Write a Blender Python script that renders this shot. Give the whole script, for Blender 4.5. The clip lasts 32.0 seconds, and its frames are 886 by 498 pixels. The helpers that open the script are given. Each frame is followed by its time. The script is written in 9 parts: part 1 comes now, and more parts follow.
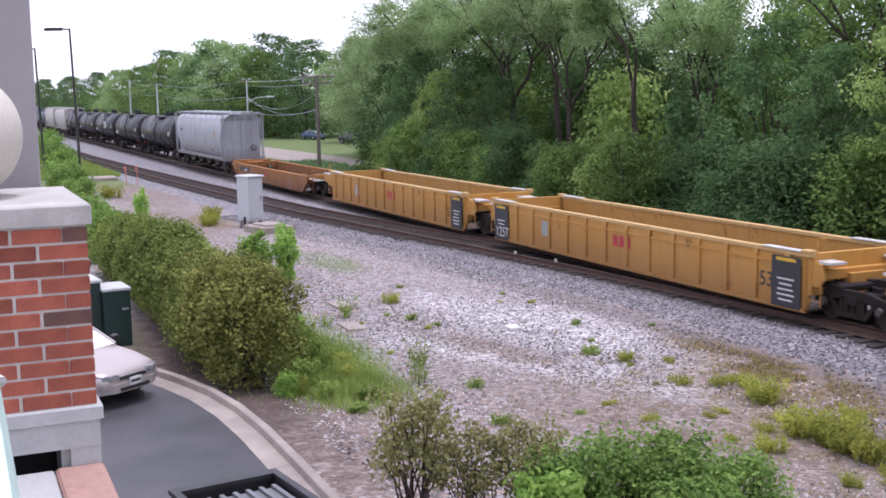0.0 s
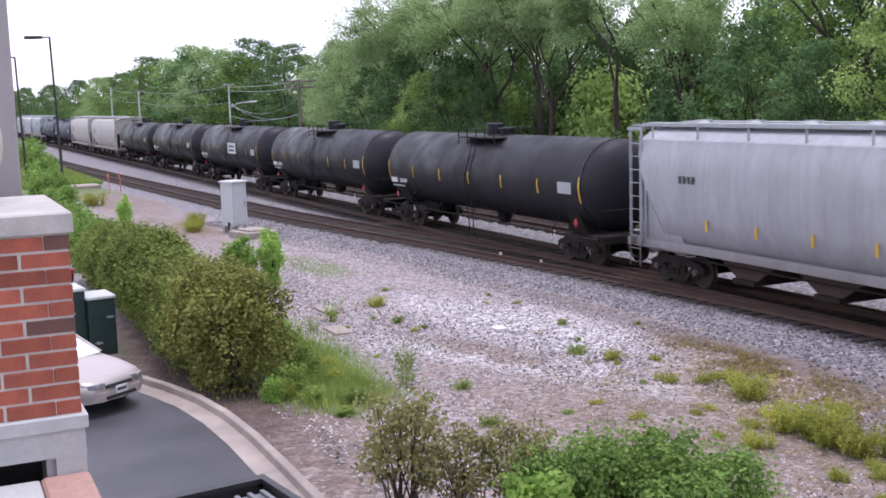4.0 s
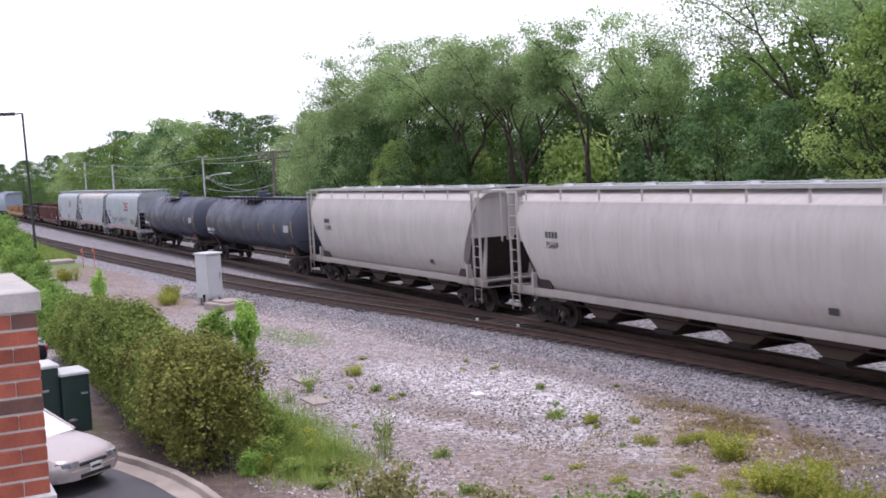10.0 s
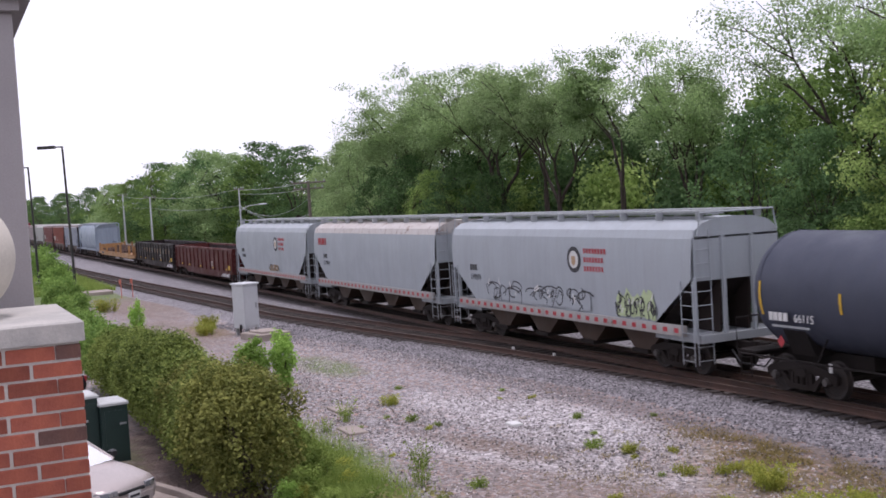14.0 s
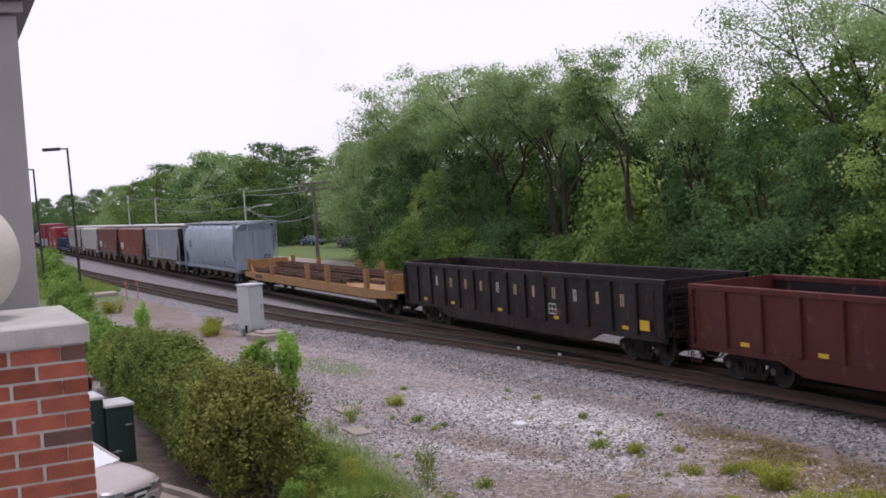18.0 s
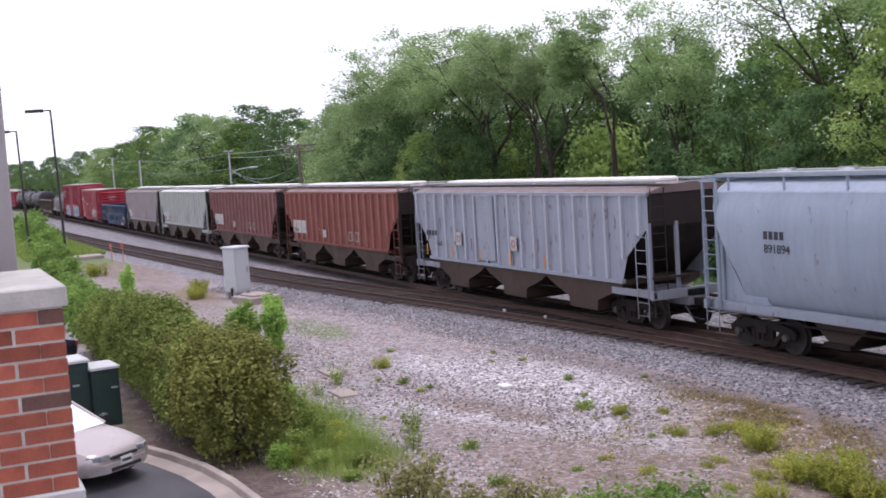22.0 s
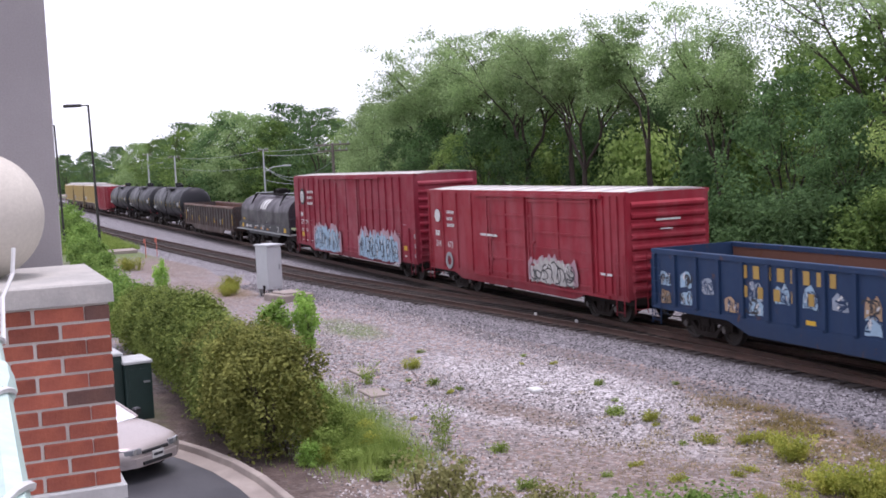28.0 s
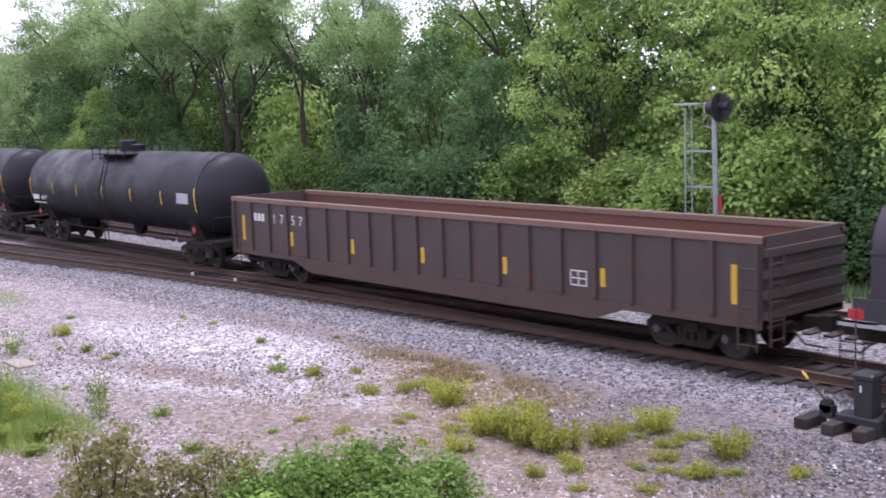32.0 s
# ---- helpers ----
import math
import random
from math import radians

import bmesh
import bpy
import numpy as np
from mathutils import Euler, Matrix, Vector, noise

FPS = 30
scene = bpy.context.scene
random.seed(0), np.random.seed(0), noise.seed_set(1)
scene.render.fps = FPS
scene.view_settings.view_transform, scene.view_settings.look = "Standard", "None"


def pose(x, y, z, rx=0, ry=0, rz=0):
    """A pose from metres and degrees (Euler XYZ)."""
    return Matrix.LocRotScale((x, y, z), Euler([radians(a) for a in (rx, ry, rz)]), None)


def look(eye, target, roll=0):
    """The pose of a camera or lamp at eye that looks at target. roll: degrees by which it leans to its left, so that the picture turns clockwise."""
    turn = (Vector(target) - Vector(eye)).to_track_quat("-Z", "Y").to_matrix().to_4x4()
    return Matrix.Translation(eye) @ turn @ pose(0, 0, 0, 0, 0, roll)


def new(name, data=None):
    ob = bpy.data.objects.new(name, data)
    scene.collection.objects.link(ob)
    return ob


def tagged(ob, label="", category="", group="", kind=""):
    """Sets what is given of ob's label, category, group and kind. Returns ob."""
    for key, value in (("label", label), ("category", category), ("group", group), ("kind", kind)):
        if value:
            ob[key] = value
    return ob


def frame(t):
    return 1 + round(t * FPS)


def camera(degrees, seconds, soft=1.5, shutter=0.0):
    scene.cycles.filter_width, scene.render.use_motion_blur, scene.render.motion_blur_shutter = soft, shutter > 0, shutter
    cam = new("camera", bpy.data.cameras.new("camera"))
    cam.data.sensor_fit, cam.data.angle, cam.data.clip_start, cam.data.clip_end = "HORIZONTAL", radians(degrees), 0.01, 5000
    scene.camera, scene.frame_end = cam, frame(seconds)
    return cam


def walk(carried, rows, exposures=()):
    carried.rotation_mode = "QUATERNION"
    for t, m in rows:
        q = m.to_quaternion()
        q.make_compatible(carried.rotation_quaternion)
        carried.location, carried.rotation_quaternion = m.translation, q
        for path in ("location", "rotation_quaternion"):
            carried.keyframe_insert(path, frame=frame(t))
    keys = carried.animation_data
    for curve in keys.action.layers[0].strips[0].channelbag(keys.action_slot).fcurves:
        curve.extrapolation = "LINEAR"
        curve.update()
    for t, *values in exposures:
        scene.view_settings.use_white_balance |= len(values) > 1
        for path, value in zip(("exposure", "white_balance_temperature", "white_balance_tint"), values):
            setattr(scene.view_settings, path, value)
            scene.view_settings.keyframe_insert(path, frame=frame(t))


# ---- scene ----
cam = camera(42.7, 32.0, soft=1.7, shutter=0.1)
PATH = [
    (0, 0.000, -0.000, 5.750, 82.32, 0.93, 66.22),
    (0.5, 0.007, 0.008, 5.750, 82.32, 1.32, 66.45),
    (1, -0.008, 0.011, 5.752, 82.22, 1.61, 66.36),
    (1.5, -0.002, 0.012, 5.747, 82.14, 1.54, 66.09),
    (2, -0.008, 0.010, 5.745, 82.20, 1.62, 65.61),
    (2.5, -0.014, 0.012, 5.748, 82.44, 1.75, 65.35),
    (3, -0.022, 0.013, 5.748, 82.46, 1.95, 65.29),
    (3.5, 0.005, 0.005, 5.748, 82.44, 1.76, 65.31),
    (5.5, -0.015, 0.015, 5.748, 82.37, 2.33, 65.70),
    (6, -0.001, 0.018, 5.750, 82.60, 2.74, 65.48),
    (6.5, -0.032, 0.031, 5.753, 82.87, 3.35, 64.85),
    (7, -0.039, 0.032, 5.754, 83.25, 3.75, 64.27),
    (7.5, -0.005, 0.024, 5.758, 83.86, 3.48, 64.21),
    (8, 0.005, 0.027, 5.756, 84.59, 3.11, 64.48),
    (8.5, 0.017, 0.032, 5.757, 84.97, 3.03, 64.34),
    (9, -0.008, 0.034, 5.757, 85.18, 3.06, 63.96),
    (9.5, -0.012, 0.030, 5.755, 85.38, 3.07, 63.82),
    (10, 0.032, 0.028, 5.759, 85.71, 3.04, 64.04),
    (10.5, 0.034, 0.026, 5.761, 85.96, 3.17, 64.28),
    (11, 0.017, 0.021, 5.759, 86.20, 3.23, 64.54),
    (11.5, 0.027, 0.013, 5.759, 86.46, 2.91, 64.91),
    (12, 0.043, 0.005, 5.765, 86.76, 2.87, 65.11),
    (12.5, 0.028, 0.009, 5.763, 86.96, 3.56, 65.12),
    (13, 0.021, 0.005, 5.761, 87.18, 3.36, 65.14),
    (13.5, 0.051, 0.001, 5.764, 87.23, 3.65, 65.45),
    (14, 0.041, 0.007, 5.760, 87.28, 3.51, 65.78),
    (14.5, 0.041, 0.009, 5.762, 87.24, 3.50, 65.80),
    (16.5, 0.045, 0.007, 5.762, 87.40, 3.49, 65.89),
    (17, 0.056, 0.004, 5.764, 87.37, 3.43, 65.95),
    (17.5, 0.046, 0.006, 5.763, 87.30, 3.53, 65.96),
    (18, 0.038, 0.010, 5.758, 87.31, 3.73, 66.02),
    (18.5, 0.038, 0.011, 5.761, 87.22, 3.83, 65.93),
    (19, 0.064, 0.010, 5.762, 87.12, 4.26, 65.77),
    (19.5, 0.021, 0.012, 5.759, 86.83, 3.88, 65.58),
    (20, 0.048, 0.023, 5.753, 86.61, 2.56, 66.07),
    (20.5, -0.018, 0.059, 5.738, 86.11, 2.69, 66.82),
    (21, -0.043, 0.079, 5.736, 85.64, 3.28, 68.64),
    (21.5, 0.036, 0.064, 5.741, 85.52, 3.76, 68.62),
    (22, -0.004, 0.046, 5.754, 85.37, 3.71, 65.33),
    (22.5, -0.040, 0.105, 5.703, 85.53, 3.15, 57.09),
    (23, -0.034, 0.014, 5.762, 85.52, 3.99, 55.80),
    (23.5, -0.027, -0.008, 5.769, 85.65, 4.13, 56.46),
    (24, -0.081, -0.028, 5.785, 86.19, 2.63, 62.01),
    (24.5, 0.003, -0.051, 5.775, 86.88, 2.09, 67.97),
    (26.5, 0.023, -0.008, 5.775, 86.32, 2.86, 68.97),
    (27, -0.007, -0.001, 5.768, 85.96, 2.87, 67.06),
    (27.5, -0.035, -0.000, 5.766, 85.70, 2.67, 66.98),
    (28, -0.022, -0.003, 5.768, 85.53, 2.64, 66.98),
    (28.5, -0.022, 0.003, 5.767, 85.18, 2.88, 67.02),
    (29, -0.038, 0.006, 5.763, 84.83, 2.84, 66.93),
    (29.5, -0.028, 0.017, 5.764, 84.59, 2.83, 66.55),
    (30, -0.054, 0.055, 5.772, 83.95, 2.87, 59.53),
    (30.5, 0.032, -0.038, 5.830, 83.33, 2.43, 50.00),
    (31, -0.108, -0.091, 5.789, 83.00, 1.99, 45.69),
    (31.5, -0.158, -0.100, 5.785, 82.74, 1.60, 45.98),
    (32, -0.132, -0.098, 5.769, 82.66, 2.04, 49.56),
]
EXPOSURES = [(0.0, 0.28, 5900, 27), (3.0, 0.29, 5900, 27), (6.0, 0.3, 6050, 27), (9.0, 0.26, 6100, 28), (10.0, 0.2, 6100, 27), (12.0, 0.1, 6100, 27), (14.0, -0.15, 6200, 27), (17.0, -0.36, 6300, 26), (19.0, -0.3, 6300, 26), (21.0, 0.08, 6100, 27), (23.0, 0.12, 6100, 28), (24.0, 0.36, 6100, 28), (26.5, 0.0, 6100, 27), (28.0, 0.14, 6100, 28), (30.0, 0.36, 6000, 29), (32.0, 0.55, 5900, 32)]
walk(cam, [(t, pose(x, y, z, rx, ry, rz)) for t, x, y, z, rx, ry, rz in PATH], EXPOSURES)

EYE = 5.75        # eye height over the ground
RAIL = 0.30       # top of rail over the ground
MAIN = 20.1       # centre line of the track that the train runs on
FAR = 24.5        # centre line of the track behind it

# ---- sky and sun: bright, thin overcast ----
world = bpy.data.worlds.new("sky")
scene.world = world
world.use_nodes = True
wn, wl = world.node_tree.nodes, world.node_tree.links
wn.clear()
sky = wn.new("ShaderNodeTexSky")
sky.sky_type, sky.sun_disc = "NISHITA", False
sky.sun_elevation, sky.sun_rotation = radians(83), radians(33)
skybg, cloudbg = wn.new("ShaderNodeBackground"), wn.new("ShaderNodeBackground")
skybg.inputs["Strength"].default_value = 0.12
cloudbg.inputs["Color"].default_value = (0.94, 0.97, 1.0, 1)
cloudbg.inputs["Strength"].default_value = 1.32
wco, wno, wra, wmix, wout = (wn.new("ShaderNode" + k) for k in ("TexCoord", "TexNoise", "ValToRGB", "MixShader", "OutputWorld"))
wno.inputs["Scale"].default_value, wno.inputs["Detail"].default_value = 2.2, 5
wra.color_ramp.elements[0].position, wra.color_ramp.elements[0].color = 0.30, (0.55, 0.55, 0.55, 1)
wra.color_ramp.elements[1].position, wra.color_ramp.elements[1].color = 0.55, (0.96, 0.96, 0.96, 1)
wl.new(wco.outputs["Generated"], wno.inputs["Vector"])
wl.new(wno.outputs["Fac"], wra.inputs["Fac"])
wl.new(wra.outputs["Color"], wmix.inputs["Fac"])
wl.new(sky.outputs["Color"], skybg.inputs["Color"])
wl.new(skybg.outputs[0], wmix.inputs[1])
wl.new(cloudbg.outputs[0], wmix.inputs[2])
wl.new(wmix.outputs[0], wout.inputs["Surface"])
sun = new("sun", bpy.data.lights.new("sun", "SUN"))
sun.data.energy, sun.data.angle, sun.data.color = 2.0, radians(14), (1.0, 0.97, 0.92)
sun.matrix_world = look((4, 6, 66), (0, 0, 0))

# ---- materials ----
def nodes_of(name):
    m = bpy.data.materials.new(name)
    m.use_nodes = True
    nt = m.node_tree
    return m, nt.nodes, nt.links, nt.nodes["Principled BSDF"]


def rgba(c):
    return (c[0], c[1], c[2], 1.0)


def noise_fac(n, l, vec, scale, detail=4.0, rough=0.6, lo=0.35, hi=0.65):
    a, r = n.new("ShaderNodeTexNoise"), n.new("ShaderNodeMapRange")
    a.inputs["Scale"].default_value, a.inputs["Detail"].default_value, a.inputs["Roughness"].default_value = scale, detail, rough
    l.new(vec, a.inputs["Vector"])
    r.inputs["From Min"].default_value, r.inputs["From Max"].default_value = lo, hi
    l.new(a.outputs["Fac"], r.inputs["Value"])
    return r.outputs["Result"]


def mixc(n, l, fac, a, b):
    m = n.new("ShaderNodeMix")
    m.data_type = "RGBA"
    for sock, v in ((m.inputs["Factor"], fac), (m.inputs[6], a), (m.inputs[7], b)):
        if isinstance(v, (int, float)):
            sock.default_value = v
        elif isinstance(v, tuple):
            sock.default_value = rgba(v)
        else:
            l.new(v, sock)
    return m.outputs[2]


def maths(n, l, op, a, b=0.0, clamp=False):
    m = n.new("ShaderNodeMath")
    m.operation, m.use_clamp = op, clamp
    for sock, v in ((m.inputs[0], a), (m.inputs[1], b)):
        if isinstance(v, (int, float)):
            sock.default_value = v
        else:
            l.new(v, sock)
    return m.outputs[0]


def bump(n, l, p, height, strength, dist):
    b = n.new("ShaderNodeBump")
    b.inputs["Strength"].default_value, b.inputs["Distance"].default_value = strength, dist
    l.new(height, b.inputs["Height"])
    l.new(b.outputs["Normal"], p.inputs["Normal"])


def coords(n, l, kind="Object", scale=(1, 1, 1)):
    c, m = n.new("ShaderNodeTexCoord"), n.new("ShaderNodeMapping")
    m.inputs["Scale"].default_value = scale
    l.new(c.outputs[kind], m.inputs["Vector"])
    return m.outputs["Vector"]


def surface(name, base, other, rough=0.7, metal=0.0, scale=3.0, fine=40.0, bumps=0.25, depth=0.01, by_object=0.0, amount=1.0):
    """A plain material: two colours mixed by coarse noise, grain in roughness and relief."""
    m, n, l, p = nodes_of(name)
    v = coords(n, l)
    a = noise_fac(n, l, v, scale)
    b = noise_fac(n, l, v, fine, 6, 0.7, 0.3, 0.7)
    col = mixc(n, l, maths(n, l, "MULTIPLY", a, amount), base, other)
    dark = mixc(n, l, maths(n, l, "MULTIPLY", b, 0.35), col, tuple(0.55 * c for c in base))
    if by_object:
        info, hsv = n.new("ShaderNodeObjectInfo"), n.new("ShaderNodeHueSaturation")
        r = n.new("ShaderNodeMapRange")
        r.inputs["To Min"].default_value, r.inputs["To Max"].default_value = 1 - by_object, 1 + by_object
        l.new(info.outputs["Random"], r.inputs["Value"])
        l.new(r.outputs["Result"], hsv.inputs["Value"])
        l.new(dark, hsv.inputs["Color"])
        dark = hsv.outputs["Color"]
    l.new(dark, p.inputs["Base Color"])
    rr = n.new("ShaderNodeMapRange")
    rr.inputs["To Min"].default_value, rr.inputs["To Max"].default_value = max(rough - 0.1, 0.05), min(rough + 0.15, 1)
    l.new(b, rr.inputs["Value"])
    l.new(rr.outputs["Result"], p.inputs["Roughness"])
    p.inputs["Metallic"].default_value = metal
    if bumps:
        bump(n, l, p, b, bumps, depth)
    return m


def paint(name, base, grime=(0.05, 0.045, 0.042), dirty=0.5, rust=0.0, rough=0.55, low=1.6, chalk=0.0):
    """Weathered railcar paint: streaks of grime that run down, road dirt splashed up from below, patches of rust."""
    m, n, l, p = nodes_of(name)
    v = coords(n, l)
    streak = noise_fac(n, l, coords(n, l, "Object", (3.0, 3.0, 0.18)), 1.6, 6, 0.65, 0.42, 0.72)
    cloud = noise_fac(n, l, v, 0.7, 5, 0.6, 0.35, 0.7)
    grain = noise_fac(n, l, v, 22.0, 6, 0.7, 0.3, 0.7)
    col = mixc(n, l, maths(n, l, "MULTIPLY", streak, 0.34 * dirty), base, grime)
    col = mixc(n, l, maths(n, l, "MULTIPLY", cloud, 0.35 * dirty), col, tuple(0.6 * b + 0.4 * g for b, g in zip(base, grime)))
    if chalk:
        fade = noise_fac(n, l, coords(n, l, "Object", (0.8, 0.8, 0.35)), 1.1, 4, 0.6, 0.45, 0.7)
        col = mixc(n, l, maths(n, l, "MULTIPLY", fade, chalk), col, tuple(min(0.85, 0.45 + 0.55 * b) for b in base))
    sep = n.new("ShaderNodeSeparateXYZ")
    l.new(v, sep.inputs[0])
    up = n.new("ShaderNodeMapRange")
    up.inputs["From Min"].default_value, up.inputs["From Max"].default_value = low, low - 1.1
    l.new(maths(n, l, "ADD", sep.outputs["Z"], maths(n, l, "MULTIPLY", cloud, 0.4)), up.inputs["Value"])
    col = mixc(n, l, maths(n, l, "MULTIPLY", up.outputs["Result"], 0.95 * dirty, True), col, grime)
    if rust:
        spots = noise_fac(n, l, coords(n, l, "Object", (1, 1, 0.5)), 2.6, 8, 0.75, 0.62 - 0.2 * rust, 0.70 - 0.12 * rust)
        col = mixc(n, l, spots, col, (0.13, 0.055, 0.028))
    col = mixc(n, l, maths(n, l, "MULTIPLY", grain, 0.18), col, tuple(0.6 * b for b in base))
    l.new(col, p.inputs["Base Color"])
    rr = n.new("ShaderNodeMapRange")
    rr.inputs["To Min"].default_value, rr.inputs["To Max"].default_value = rough - 0.1, rough + 0.25
    l.new(cloud, rr.inputs["Value"])
    l.new(rr.outputs["Result"], p.inputs["Roughness"])
    p.inputs["Specular IOR Level"].default_value = 0.22
    bump(n, l, p, maths(n, l, "ADD", maths(n, l, "MULTIPLY", cloud, 1.0), maths(n, l, "MULTIPLY", grain, 0.12)), 0.22, 0.02)
    return m


def foliage(name, dark, light, thin=0.35, spread=0.42):
    """Leaves: each one its own shade between two greens, letting some light through."""
    m, n, l, p = nodes_of(name)
    geo, info = n.new("ShaderNodeNewGeometry"), n.new("ShaderNodeObjectInfo")
    big = noise_fac(n, l, coords(n, l), 0.55, 3, 0.6, 0.35, 0.65)
    clump = noise_fac(n, l, coords(n, l), 3.2, 2, 0.5, 0.35, 0.65)
    # Clump tones put lit tufts and shaded gaps into the leaf colour.
    mass = maths(n, l, "ADD", maths(n, l, "MULTIPLY", big, 0.6), maths(n, l, "MULTIPLY", clump, 0.4))
    f = maths(n, l, "ADD", maths(n, l, "MULTIPLY", geo.outputs["Random Per Island"], spread), maths(n, l, "MULTIPLY", mass, 0.95 - 0.95 * spread), True)
    col = mixc(n, l, f, dark, light)
    hsv = n.new("ShaderNodeHueSaturation")
    r = n.new("ShaderNodeMapRange")
    r.inputs["To Min"].default_value, r.inputs["To Max"].default_value = 0.8, 1.2
    l.new(info.outputs["Random"], r.inputs["Value"])
    l.new(r.outputs["Result"], hsv.inputs["Value"])
    hsv.inputs["Saturation"].default_value = 0.98
    l.new(col, hsv.inputs["Color"])
    l.new(hsv.outputs["Color"], p.inputs["Base Color"])
    p.inputs["Roughness"].default_value, p.inputs["Specular IOR Level"].default_value = 0.7, 0.08
    t, mx = n.new("ShaderNodeBsdfTranslucent"), n.new("ShaderNodeMixShader")
    l.new(hsv.outputs["Color"], t.inputs["Color"])
    mx.inputs[0].default_value = thin
    l.new(p.outputs[0], mx.inputs[1])
    l.new(t.outputs[0], mx.inputs[2])
    l.new(mx.outputs[0], n["Material Output"].inputs["Surface"])
    return m


def flat(name, c, rough=0.6, metal=0.0):
    m, n, l, p = nodes_of(name)
    v = coords(n, l)
    a = noise_fac(n, l, v, 9.0, 6, 0.7)
    l.new(mixc(n, l, maths(n, l, "MULTIPLY", a, 0.4), c, tuple(0.65 * q for q in c)), p.inputs["Base Color"])
    p.inputs["Roughness"].default_value, p.inputs["Metallic"].default_value = rough, metal
    return m


def glass(name, tint):
    m, n, l, p = nodes_of(name)
    p.inputs["Base Color"].default_value = rgba(tint)
    p.inputs["Roughness"].default_value, p.inputs["Transmission Weight"].default_value, p.inputs["IOR"].default_value = 0.03, 0.85, 1.45
    return m


M_BRICK = surface("brick", (0.42, 0.12, 0.07), (0.31, 0.085, 0.055), 0.85, scale=9, fine=70, bumps=0.5, depth=0.006, by_object=0.28)
M_BRICK_DARK = surface("dark_brick", (0.17, 0.085, 0.065), (0.12, 0.065, 0.055), 0.85, scale=9, fine=70, bumps=0.5, depth=0.006, by_object=0.2)
M_MORTAR = surface("mortar", (0.60, 0.57, 0.52), (0.50, 0.47, 0.43), 0.9, scale=6, fine=90, bumps=0.4, depth=0.004)
M_CAP = surface("cast_stone", (0.52, 0.50, 0.46), (0.38, 0.37, 0.35), 0.85, scale=5, fine=60, bumps=0.3, depth=0.005)
M_BALL = surface("pale_stone", (0.62, 0.58, 0.50), (0.50, 0.46, 0.40), 0.8, scale=4, fine=60, bumps=0.15, depth=0.004, amount=0.6)
M_STUCCO = surface("stucco", (0.40, 0.375, 0.375), (0.36, 0.335, 0.335), 0.9, scale=2, fine=120, bumps=0.35, depth=0.004)
M_PANEL = surface("painted_panel", (0.50, 0.51, 0.50), (0.42, 0.43, 0.42), 0.7, scale=4, fine=50, bumps=0.1)
M_GREEN = surface("pale_green_paint", (0.55, 0.72, 0.66), (0.48, 0.64, 0.58), 0.35, scale=6, fine=40, bumps=0.08)
M_GRANITE = surface("pink_stone", (0.45, 0.27, 0.22), (0.36, 0.22, 0.18), 0.8, scale=20, fine=120, bumps=0.3, depth=0.003)
M_DARK = flat("opening_shade", (0.02, 0.02, 0.02), 0.5)
M_ASPHALT = surface("asphalt", (0.070, 0.068, 0.074), (0.038, 0.038, 0.043), 0.55, scale=0.7, fine=60, bumps=0.25, depth=0.004)
M_CONCRETE = surface("concrete", (0.35, 0.30, 0.26), (0.25, 0.21, 0.185), 0.88, scale=1.2, fine=50, bumps=0.3, depth=0.006, by_object=0.08)
M_STEEL = surface("rusty_rail", (0.085, 0.044, 0.031), (0.055, 0.032, 0.024), 0.75, scale=2, fine=50, bumps=0.2)
M_RAILTOP = surface("worn_rail_head", (0.155, 0.108, 0.085), (0.11, 0.075, 0.058), 0.5, 0.4, scale=2, fine=50, bumps=0.05)
M_TIE = surface("creosoted_tie", (0.026, 0.020, 0.017), (0.05, 0.038, 0.032), 0.9, scale=5, fine=60, bumps=0.5, depth=0.01, by_object=0.3)
M_BOX = surface("grey_cabinet_paint", (0.50, 0.52, 0.53), (0.44, 0.46, 0.47), 0.5, scale=3, fine=30, bumps=0.05, amount=0.5)
M_DUMP = surface("dark_green_paint", (0.018, 0.042, 0.036), (0.012, 0.03, 0.026), 0.45, scale=3, fine=30, bumps=0.08)
M_POLE = surface("bronze_pole", (0.035, 0.032, 0.030), (0.025, 0.024, 0.022), 0.5, scale=3, fine=30, bumps=0.05)
M_WOODPOLE = surface("weathered_pole", (0.20, 0.17, 0.145), (0.13, 0.11, 0.095), 0.9, scale=3, fine=40, bumps=0.4)
M_GALV = surface("galvanised_steel", (0.44, 0.46, 0.47), (0.34, 0.36, 0.37), 0.45, 0.6, scale=4, fine=30, bumps=0.05)
M_BRIGHT = surface("bright_walkway_steel", (0.62, 0.60, 0.56), (0.48, 0.45, 0.42), 0.5, 0.2, scale=3, fine=60, bumps=0.2)
M_BLACK = surface("black_plastic", (0.018, 0.018, 0.020), (0.028, 0.028, 0.030), 0.5, scale=4, fine=40, bumps=0.1)
M_BARK = surface("bark", (0.075, 0.055, 0.043), (0.045, 0.034, 0.028), 0.95, scale=6, fine=30, bumps=0.7, depth=0.03)
M_LEAF = [foliage("locust_leaf", (0.095, 0.16, 0.068), (0.50, 0.66, 0.30), 0.62), foliage("maple_leaf", (0.085, 0.17, 0.04), (0.58, 0.73, 0.24), 0.6),
          foliage("dark_leaf", (0.026, 0.066, 0.028), (0.22, 0.36, 0.14), 0.5), foliage("willow_leaf", (0.14, 0.23, 0.095), (0.46, 0.61, 0.27), 0.6)]
M_UNDER_LEAF = foliage("thicket_leaf", (0.035, 0.08, 0.022), (0.32, 0.47, 0.13), 0.5)
M_YEW = foliage("yew_leaf", (0.034, 0.058, 0.013), (0.43, 0.43, 0.115), 0.35, 0.4)
